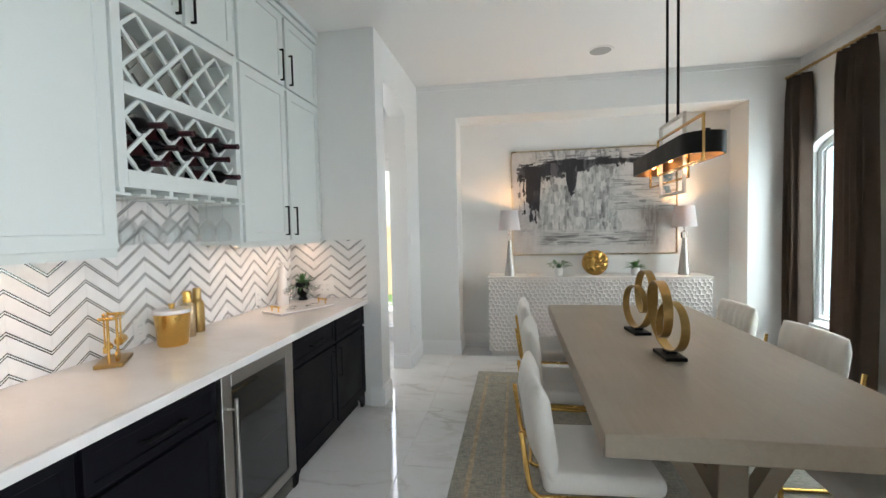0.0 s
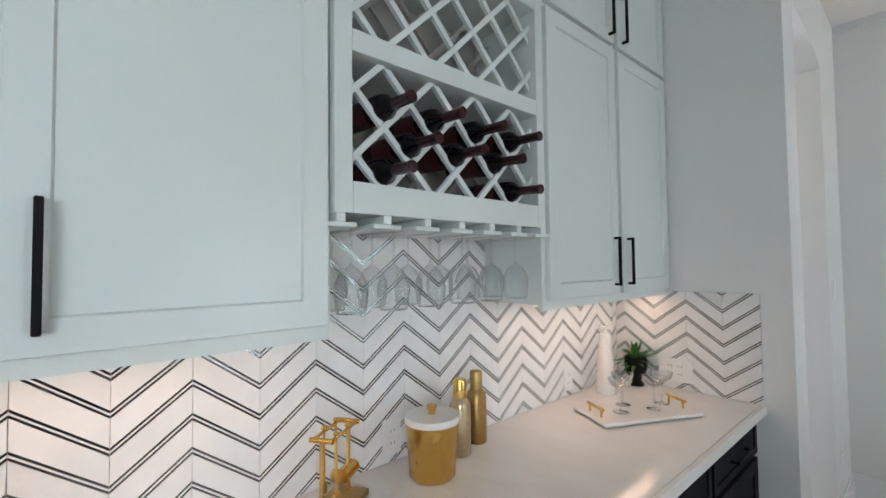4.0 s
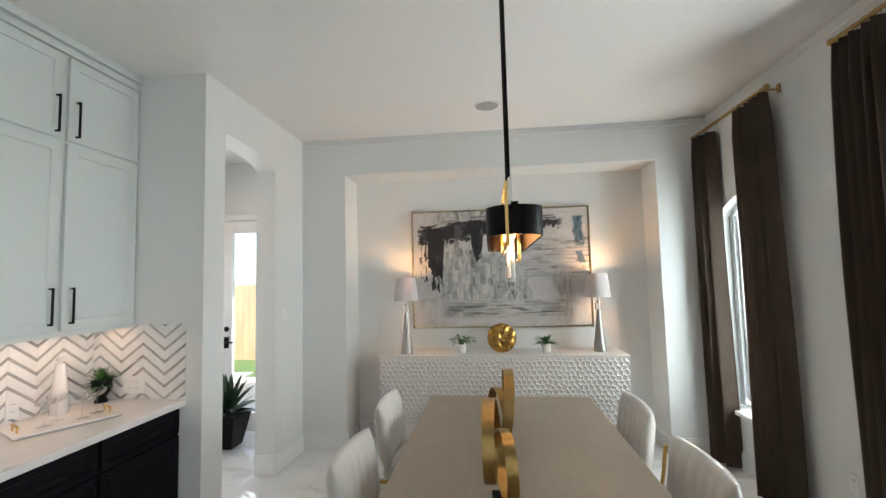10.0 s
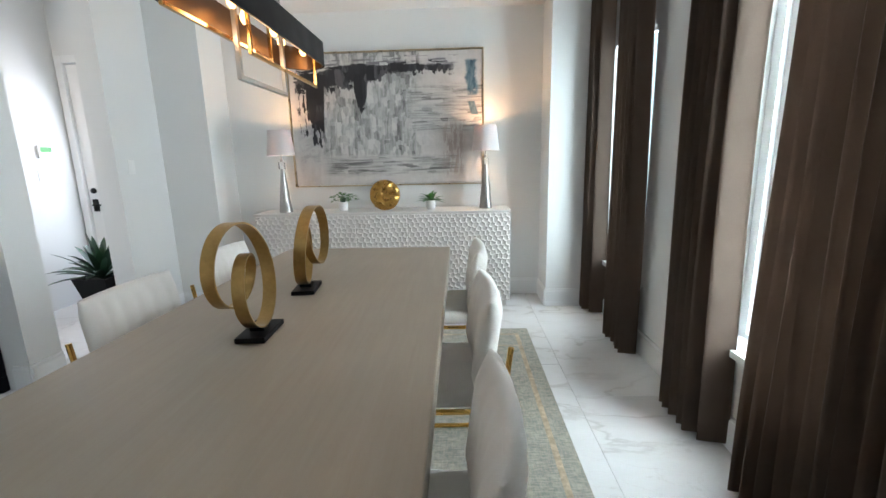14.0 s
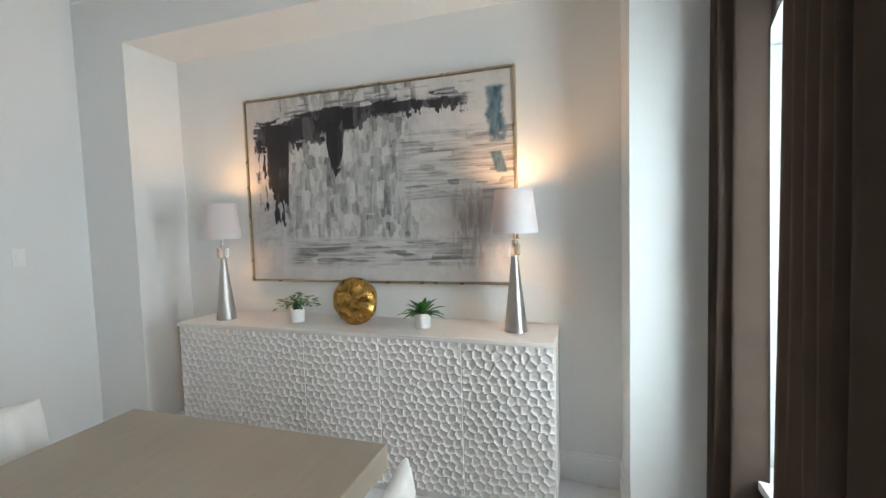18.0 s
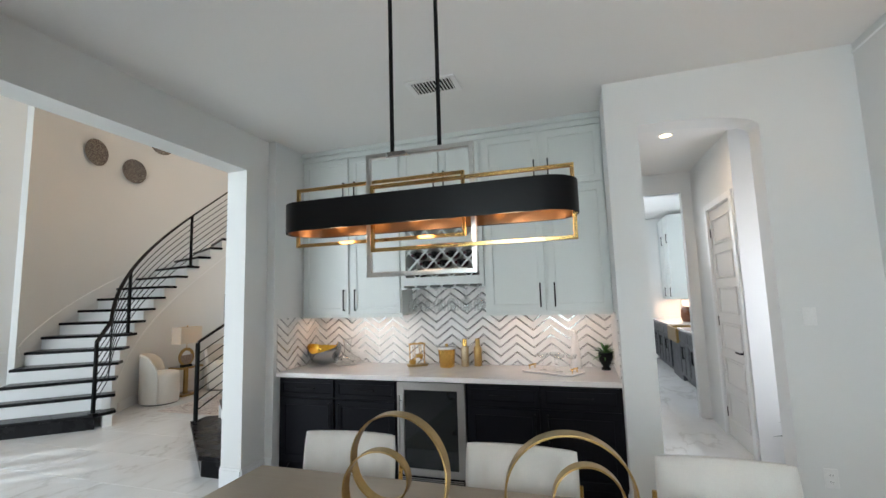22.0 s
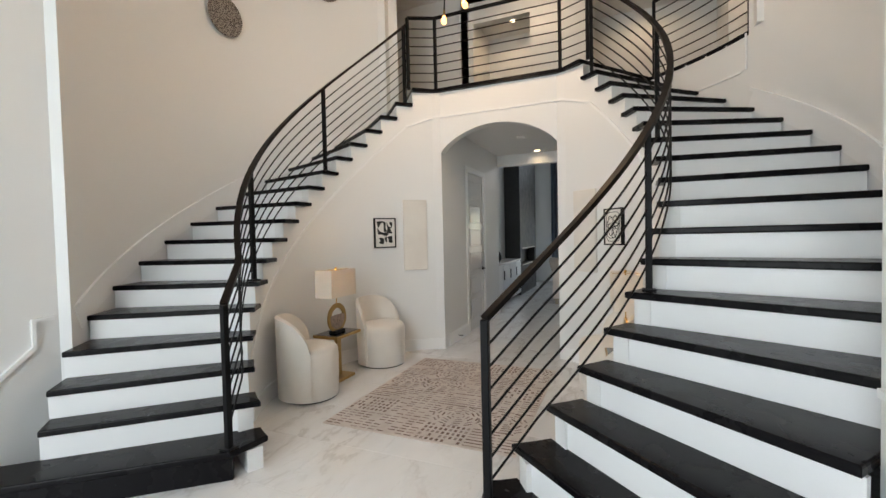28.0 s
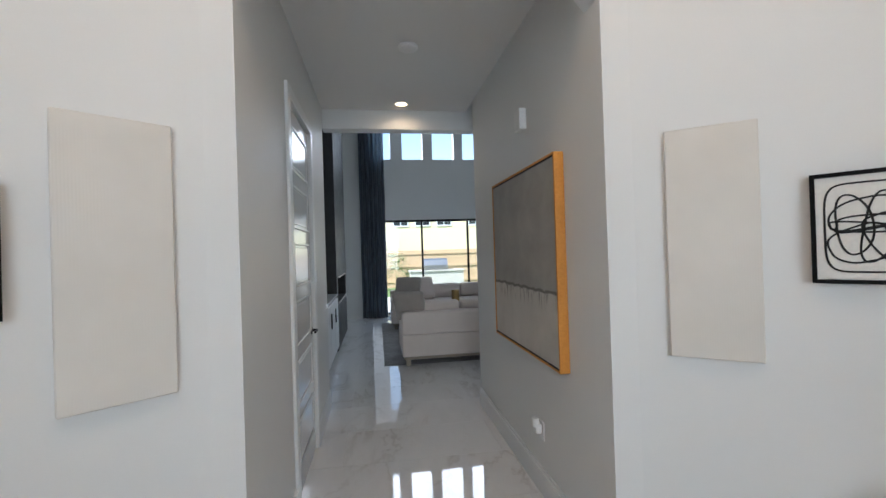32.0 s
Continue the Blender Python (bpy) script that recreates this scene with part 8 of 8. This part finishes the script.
def pillow(at, rz, mat, label, size=0.24, tilt=62):
    p = thing("throw_pillow", label, "pillow")
    bm = bmesh.new()
    lump(bm, (-size, -0.07, -size), (size, 0.07, size), 0.05, puff=0.05)
    part("cover", bm, mat, p, smooth=80)
    p.matrix_basis = pose(*at, 0, 0, rz) @ pose(0, 0, 0, tilt - 90, 0, 0)


sofa((-9.80, -0.88, 0.001), 90 + 180, 2.35, "cream upholstered sofa with oak base, back to the hall")
sofa((-12.6, -0.6, 0.001), 90, 3.0, "cream upholstered sofa facing the hall")
pillow((-9.62, -1.92, 0.78), 250, PILL, "beige throw pillow on the sofa", 0.22)
pillow((-12.4, -1.75, 0.78), 70, PILL, "beige throw pillow on the far sofa", 0.26)
pillow((-12.45, -1.45, 0.78), 100, SOFA, "cream throw pillow on the far sofa", 0.24)
pillow((-12.4, 0.1, 0.78), 90, PILL, "brown throw pillow on the far sofa", 0.28)
lr = thing("living_rug", "dark patterned rug under the sofas", "rug", (-11.2, -0.6, 0.001))
wpart(lr, "rug_body", boxes(((-13.0, -2.3, 0.0015), (-9.45, 1.6, 0.010))), fabric("dark_rug", (0.18, 0.17, 0.17), 40, 0.6, 0.95, 0.6))
ct = thing("gold_vase", "tall ribbed gold vase on the coffee table", "vase", (-11.2, -0.98, 0.4215))
part("body", lathe(bmesh.new(), [(0.0, 0), (0.07, 0), (0.07, 0.42), (0.06, 0.42), (0.0, 0.4)], n=24), BRASS, ct, smooth=30)
cft = thing("coffee_table", "round oak coffee table", "table", (-11.2, -0.9, 0.011))
part("top", lathe(bmesh.new(), [(0.0, 0.36), (0.5, 0.36), (0.5, 0.41), (0.0, 0.41)], n=40), TABLE, cft)
part("drum", lathe(bmesh.new(), [(0.0, 0.0), (0.35, 0.0), (0.35, 0.36), (0.0, 0.36)], n=40), TABLE, cft, smooth=30)
# fireplace wall and media cabinet
CHAR = grainy("charcoal_stone", (0.03, 0.031, 0.033), 0.6, 0, 30, 0.3, 0.2)
fpw = thing("fireplace_wall", "tall charcoal stone fireplace wall", "fireplace", (-11.4, -3.2, 0.001))
wpart(fpw, "chimney_breast", boxes(((-12.6, -3.39, 0.001), (-10.55, -3.0, 0.75)), ((-12.6, -3.39, 1.15), (-10.55, -3.0, 5.99)), ((-12.6, -3.39, 0.75), (-12.4, -3.0, 1.15)), ((-10.75, -3.39, 0.75), (-10.55, -3.0, 1.15))), CHAR)
wpart(fpw, "firebox", boxes(((-12.4, -3.39, 0.75), (-10.75, -3.2, 1.15))), BLACK)
wpart(fpw, "trim", boxes(((-12.4, -3.0, 0.73), (-10.75, -2.985, 0.75)), ((-12.4, -3.0, 1.15), (-10.75, -2.985, 1.17))), STEEL)
mc = thing("media_cabinet", "white low cabinet beside the fireplace", "cabinet", (-9.4, -3.2, 0.001))
wpart(mc, "body", boxes(((-10.5, -3.39, 0.08), (-8.25, -3.0, 0.88)), bevel=0.003), TRIM)
wpart(mc, "counter", boxes(((-10.5, -3.39, 0.881), (-8.25, -2.98, 0.92)), bevel=0.003), STONE)
for i in range(4):
    d = wpart(mc, "door", boxes(((-10.48 + i * 0.56, -2.999, 0.10), (-9.94 + i * 0.56, -2.982, 0.86)), bevel=0.003), TRIM)
    wpart(d, "handle", boxes(((-9.99 + i * 0.56, -2.98, 0.55), (-9.975 + i * 0.56, -2.965, 0.75))), BLACK)
bv = thing("black_vessel", "small black vase on the media cabinet", "vase", (-9.0, -3.15, 0.921))
part("body", ball(0.08, 0.08, 0.12), BLACK, bv, smooth=60)
# living room curtain
BLUE = fabric("blue_grey_drape", (0.15, 0.20, 0.25), 400, 0.3, 0.9, 0.15)
bm = bmesh.new()
g = []
for i in range(9):
    z = 0.02 + i * 5.9 / 8
    g.append([bm.verts.new((-13.80 + 0.05 * math.cos(2 * math.pi * j / 10), -2.72 + j * 0.58 / 60, z)) for j in range(61)])
for i in range(8):
    for j in range(60):
        bm.faces.new((g[i][j], g[i][j + 1], g[i + 1][j + 1], g[i + 1][j]))
bmesh.ops.solidify(bm, geom=bm.faces[:], thickness=0.004)
lc = thing("tall_curtain", "tall blue-grey curtain beside the sliding doors", "curtain", (-13.8, -2.43, 0.01))
wpart(lc, "panel", bm, BLUE, smooth=70)
# sliding doors
w = tagged(new("window_3"), "black framed sliding glass doors", "window", "", "structure")
w.matrix_basis = pose(-14.02, 0, 0.05)
for y in (-2.2, -1.28, -0.14, 1.0, 2.36):
    wpart(w, "window_frame", boxes(((-14.05, y, 0.05), (-13.99, y + 0.045, 2.32))), BLACK)
wpart(w, "window_frame", boxes(((-14.05, -2.155, 2.27), (-13.99, 2.36, 2.32)), ((-14.05, -2.155, 0.05), (-13.99, 2.36, 0.09))), BLACK)
o = wpart(w, "pane", boxes(((-14.03, -2.155, 0.09), (-14.024, 2.36, 2.27))), PANE)
o.visible_shadow = False

# ---- kitchen glimpse ----
KC = grainy("charcoal_cabinet_paint", (0.045, 0.05, 0.06), 0.35)
for i, x in enumerate((-9.1, -8.45, -7.8, -6.35, -5.7, -5.05)):
    kc = thing("kitchen_base_cabinet", "charcoal shaker kitchen base cabinet with black handles", "cabinet", (x + 0.32, 5.1, 0.001), group="kitchen base cabinets")
    wpart(kc, "body", boxes(((x, 4.80, 0.1), (x + 0.648, 5.415, 0.885)), ((x, 4.86, 0.001), (x + 0.648, 5.4, 0.1))), KC)
    for a, b in ((x + 0.006, x + 0.321), (x + 0.327, x + 0.642)):
        d = wpart(kc, "door", boxes(((a, 4.782, 0.12), (b, 4.80, 0.68)), ((a, 4.774, 0.12), (a + 0.05, 4.782, 0.68)), ((b - 0.05, 4.774, 0.12), (b, 4.782, 0.68)),
                                    ((a + 0.05, 4.774, 0.12), (b - 0.05, 4.782, 0.17)), ((a + 0.05, 4.774, 0.63), (b - 0.05, 4.782, 0.68)), bevel=0.0015), KC)
        hx = b - 0.035 if a < x + 0.1 else a + 0.02
        wpart(d, "handle", boxes(((hx, 4.745, 0.42), (hx + 0.014, 4.757, 0.62)), ((hx, 4.757, 0.43), (hx + 0.014, 4.774, 0.44)), ((hx, 4.757, 0.60), (hx + 0.014, 4.774, 0.61))), BLACK)
    wpart(kc, "drawer", boxes(((x + 0.006, 4.776, 0.70), (x + 0.642, 4.80, 0.86)), bevel=0.003), KC)
sk = thing("farmhouse_sink", "dark apron-front kitchen sink under the faucet", "sink", (-6.75, 5.0, 0.6))
wpart(sk, "cabinet", boxes(((-7.15, 4.80, 0.001), (-6.352, 5.415, 0.64))), KC)
wpart(sk, "basin", boxes(((-7.148, 4.74, 0.645), (-7.11, 5.25, 0.90)), ((-6.39, 4.74, 0.645), (-6.354, 5.25, 0.90)), ((-7.11, 4.74, 0.645), (-6.39, 4.775, 0.90)), ((-7.11, 5.21, 0.645), (-6.39, 5.25, 0.90)), ((-7.11, 4.775, 0.645), (-6.39, 5.21, 0.67)), bevel=0.004), BRASS)
kt = thing("kitchen_countertop", "white quartz kitchen countertop round the sink", "countertop", (-6.8, 5.1, 0.886))
wpart(kt, "slab", boxes(((-9.14, 4.76, 0.886), (-7.15, 5.418, 0.92)), bevel=0.004), STONE)
wpart(kt, "slab", boxes(((-6.352, 4.76, 0.886), (-4.39, 5.418, 0.92)), bevel=0.004), STONE)
wpart(kt, "slab", boxes(((-7.15, 5.252, 0.886), (-6.352, 5.418, 0.92)), bevel=0.004), STONE)


def kitchen_upper(x0, x1, z0, label):
    ku = thing("kitchen_wall_cabinet", label, "cabinet", ((x0 + x1) / 2, 5.24, z0), group="kitchen wall cabinets")
    wpart(ku, "body", boxes(((x0, 5.06, z0), (x1, 5.418, 3.2))), CABW)
    n = max(1, round((x1 - x0) / 0.5))
    for i in range(n):
        a, b = x0 + (x1 - x0) * i / n + 0.004, x0 + (x1 - x0) * (i + 1) / n - 0.004
        for lo, hi in ((z0 + 0.005, 2.52), (2.53, 3.19)):
            d = wpart(ku, "door", boxes(((a, 5.042, lo), (b, 5.06, hi)), ((a, 5.034, lo), (a + 0.055, 5.042, hi)), ((b - 0.055, 5.034, lo), (b, 5.042, hi)), bevel=0.0015), CABW)
            hx = b - 0.04
            wpart(d, "handle", boxes(((hx, 5.005, lo + 0.05), (hx + 0.014, 5.018, lo + 0.25)), ((hx, 5.018, lo + 0.06), (hx + 0.014, 5.034, lo + 0.07)), ((hx, 5.018, lo + 0.23), (hx + 0.014, 5.034, lo + 0.24))), BLACK)


kitchen_upper(-9.14, -8.0, 1.38, "tall white kitchen wall cabinet with black handles")
kitchen_upper(-6.2, -4.5, 2.0, "white kitchen wall cabinet above the tall oven")
sp2 = thing("kitchen_backsplash", "white chevron tile on the kitchen wall", "backsplash", (-7.2, 5.41, 0.92))
for i in range(28):
    a = -9.14 + i * 0.17
    for j in range(-1, 6):
        z = 0.925 + j * 0.085
        za, zb = (z, z + 0.09) if i % 2 else (z + 0.09, z)
        poly = clip_rect([(a + 0.002, za), (a + 0.168, zb), (a + 0.168, zb + 0.078), (a + 0.002, za + 0.078)], -9.14, -4.4, 0.922, 1.378)
        if len(poly) >= 3:
            wpart(sp2, "tile", prism(bmesh.new(), poly, "y", 5.412, 5.419), CHEV)
area_lamp("kitchen_cabinet_lamp", pose(-8.5, 5.3, 1.375), 1.0, 0.05, 8, WARM)
kf = thing("kitchen_faucet", "dark bronze gooseneck kitchen faucet", "faucet", (-6.75, 5.33, 0.921))
part("spout", tube(bmesh.new(), [(0, 0, 0), (0, 0, 0.38), (0, -0.04, 0.46), (0, -0.11, 0.49), (0, -0.18, 0.46), (0, -0.21, 0.38), (0, -0.21, 0.28)], 0.013, 8), BLACK, kf, smooth=50)
kv = thing("kitchen_canister", "brown ceramic canister on the kitchen counter", "canister", (-7.9, 5.25, 0.921))
part("jar", lathe(bmesh.new(), [(0.0, 0), (0.08, 0), (0.11, 0.1), (0.1, 0.24), (0.06, 0.3), (0.0, 0.3)], n=20), grainy("brown_glaze", (0.16, 0.06, 0.03), 0.3), kv, smooth=50)
cb = thing("cutting_board", "dark wooden cutting board leaning on the tile", "cutting board", (-7.55, 5.36, 0.921))
part("board", boxes(((-0.15, -0.015, 0.0), (0.15, 0.015, 0.36)), bevel=0.006), grainy("dark_board_wood", (0.14, 0.07, 0.035), 0.5), cb)

# ---- outside ----
LAWN = grainy("lawn", (0.10, 0.16, 0.05), 0.95, 0, 20, 0.3, 0.5)
# pale strip laid over the lawn to read as overexposed ground
structure("side_path", boxes(((3.2, 0.6, -0.13), (4.75, 9.0, -0.118))), grainy("pale_ground", (0.6, 0.6, 0.58), 0.85, 0, 60, 0.15, 0.2, 6), "pale strip added where the lawn beside the house is overexposed", "path")
structure("ground", boxes(((-400, -400, -0.25), (400, 400, -0.13))), LAWN, "lawn round the house", "ground")
structure("patio", boxes(((-19.0, -4.5, -0.129), (-14.1, 5.0, -0.03))), grainy("concrete_patio", (0.5, 0.48, 0.45), 0.85, 0, 30, 0.08, 0.2), "pale concrete patio", "ground")
CEDAR = wood("cedar_fence", (0.46, 0.31, 0.18), (0.58, 0.42, 0.27), 0.8, (12, 12, 0.8))
me_board = mesh_of("board", boxes(((-0.01, -0.07, 0.0), (0.01, 0.07, 1.75)), bevel=0.002))
me_board.materials.append(CEDAR)


def fence(name, label, x0, y0, x1, y1):
    f = thing(name, label, "fence", (x0, y0, -0.13))
    d = Vector((x1 - x0, y1 - y0))
    n = int(d.length / 0.145)
    a = math.degrees(math.atan2(d.y, d.x)) - 90
    for i in range(n):
        b = new("board", me_board)
        b.parent = f
        q = d * ((i + 0.5) / n)
        b.matrix_basis = pose(q.x, q.y, 0, 0, 0, a)
    for z in (0.3, 1.0, 1.6):
        part("rail", tube(bmesh.new(), [(0.03, 0.03, z), (d.x + 0.03, d.y + 0.03, z)], 0, flat=(0.04, 0.09)), CEDAR, f)


fence("wooden_fence", "cedar plank backyard fence", -24.0, -9.0, -24.0, 9.0)
fence("side_fence", "cedar plank side fence", -6.0, 10.5, 5.0, 10.5)
YELL = grainy("yellow_siding", (0.74, 0.64, 0.40), 0.8, 0, 20, 0.05, 0.1)
ROOF = grainy("grey_shingles", (0.12, 0.13, 0.15), 0.9, 0, 14, 0.25, 0.4)


def house(name, label, x0, x1, y0, y1, h, mat, rz=0):
    ho = thing(name, label, "house", ((x0 + x1) / 2, (y0 + y1) / 2, -0.13))
    wpart(ho, "wall", boxes(((x0, y0, -0.13), (x1, y1, h))), mat)
    cx, cy = (x0 + x1) / 2, (y0 + y1) / 2
    bm = bmesh.new()
    e = 0.5
    vb = [bm.verts.new(p) for p in ((x0 - e, y0 - e, h), (x1 + e, y0 - e, h), (x1 + e, y1 + e, h), (x0 - e, y1 + e, h))]
    r0, r1 = bm.verts.new((cx, y0 + (x1 - x0) / 2, h + 2.4)), bm.verts.new((cx, y1 - (x1 - x0) / 2, h + 2.4))
    bm.faces.new(vb[::-1])
    bm.faces.new((vb[0], vb[1], r0))
    bm.faces.new((vb[1], vb[2], r1, r0))
    bm.faces.new((vb[2], vb[3], r1))
    bm.faces.new((vb[3], vb[0], r0, r1))
    wpart(ho, "roof", bm, ROOF)
    return ho


def far_window(ho, x, y, z, w, h, face):
    if face == "x":
        fr = wpart(ho, "window", boxes(((x, y - w / 2 - 0.08, z - 0.08), (x + 0.06, y + w / 2 + 0.08, z + h + 0.08))), VINYL)
        wpart(fr, "pane", boxes(((x + 0.06, y - w / 2, z), (x + 0.065, y - 0.03, z + h)), ((x + 0.06, y + 0.03, z), (x + 0.065, y + w / 2, z + h))), SMOKE)


h1 = house("yellow_house", "two-storey yellow house behind the fence", -44, -35, -4.0, 10.0, 5.6, YELL)
for y in (-0.6, 1.0, 2.6, 5.0):
    far_window(h1, -35, y, 3.5, 1.0, 1.5, "x")
h2 = house("grey_roof_house", "low pale house with a grey roof", -36, -30, -9.5, -2.2, 2.2, grainy("pale_siding", (0.6, 0.58, 0.54), 0.8))
h3 = house("pink_brick_house", "brick house beyond the fence", -48, -38, 13.0, 24.0, 4.6, grainy("rose_brick", (0.42, 0.25, 0.2), 0.85))
h4 = house("neighbour_house", "pale stone neighbouring house beside the dining room", 9.5, 18.0, -6.0, 12.0, 5.2, grainy("limestone_wall", (0.62, 0.58, 0.5), 0.85, 0, 8, 0.08, 0.2))
h5 = house("back_neighbour", "blue-grey house behind the side fence", -9.0, 3.0, 18.0, 26.0, 5.5, grainy("stone_siding", (0.5, 0.46, 0.42), 0.85))
# grill and planting by the fence
gr = thing("outdoor_grill", "stainless steel gas grill on a stone counter", "grill", (-21.6, 0.1, -0.13))
part("counter", boxes(((-0.4, -1.1, 0.0), (0.4, 1.1, 0.85)), ((-0.45, -1.15, 0.85), (0.45, 1.15, 0.9))), grainy("grill_stone", (0.45, 0.43, 0.4), 0.8), gr)
bm = bmesh.new()
prism(bm, [(-0.35, 0.9), (0.35, 0.9), (0.35, 1.1), (0.25, 1.32), (0.0, 1.38), (-0.25, 1.32), (-0.35, 1.1)], "y", -0.55, 0.45)
part("hood", bm, STEEL, gr)
for i, (x, y, hgt) in enumerate([(-22.5, -1.55, 1.7), (-22.6, -2.6, 1.0), (-22.6, -0.9, 0.9), (-22.4, -3.4, 1.2)]):
    sh = thing("garden_shrub", "leafy green shrub in front of the fence", "shrub", (x, y, -0.13), group="garden shrubs")
    part("stem", tube(bmesh.new(), [(0, 0, 0), (0.03, 0, hgt * 0.5), (0, 0.03, hgt * 0.8)], 0.03, 6), CEDAR, sh)
    rnd = random.Random(30 + i)
    bm = bmesh.new()
    for k in range(260):
        a, e, r = rnd.uniform(0, 6.28), rnd.uniform(-0.8, 1.5), rnd.uniform(0.1, 0.42) * hgt / 1.2
        c = (r * math.cos(a) * math.cos(e), r * math.sin(a) * math.cos(e), hgt * 0.62 + r * 1.2 * math.sin(e))
        leaf_blade(bm, c, (c[0] + 0.12 * math.cos(a), c[1] + 0.12 * math.sin(a), c[2] + rnd.uniform(-0.05, 0.08)), 0.07, 0.02, 2)
    part("crown", bm, LEAF, sh)

# ---- floor ----
structure("floor_bed", boxes(((-14.0, -8.6, -0.12), (3.5, 8.0, -0.003))), grainy("pale_floor_grout", (0.72, 0.71, 0.69), 0.7), "grout bed under the floor tiles", "floor")
floor = structure("floor", boxes(((2.0, -8.4, -0.008), (3.4, -5.2, -0.001))), FLOOR, "polished white marble-look floor tiles with grey veins", "floor")
TW, TL, J = 0.60, 1.20, 0.0011
me_tile = mesh_of("tile", box(bmesh.new(), (-TW / 2 + J, -TL / 2 + J, -0.012), (TW / 2 - J, TL / 2 - J, 0.0), 0.0007))
me_tile.materials.append(FLOOR)


def in_house(x, y):
    if -2.06 < x < 3.4 and 0.0 < y < 5.5:
        return True
    if -5.6 < x < 3.4 and -4.9 < y < 0.0:
        return True
    if -8.4 < x <= -5.6 and -3.4 < y < -0.8:
        return True
    return False


rest = bmesh.new()
for i in range(-24, 7):
    for j in range(-8, 8):
        x, y = 0.15 + i * TW, 0.35 + j * TL + (0.4 if i % 2 else 0)
        if in_house(x, y):
            ob = new("tile", me_tile)
            ob.location = (x, y, 0)
            ob.parent = floor
        elif -14.2 < x < 3.4 and -8.6 < y < 8.0:
            box(rest, (x - TW / 2 + J, y - TL / 2 + J, -0.012), (x + TW / 2 - J, y + TL / 2 - J, 0))
ob = part("far_tiles", rest, FLOOR, floor)
ob["kind"] = "stuff"
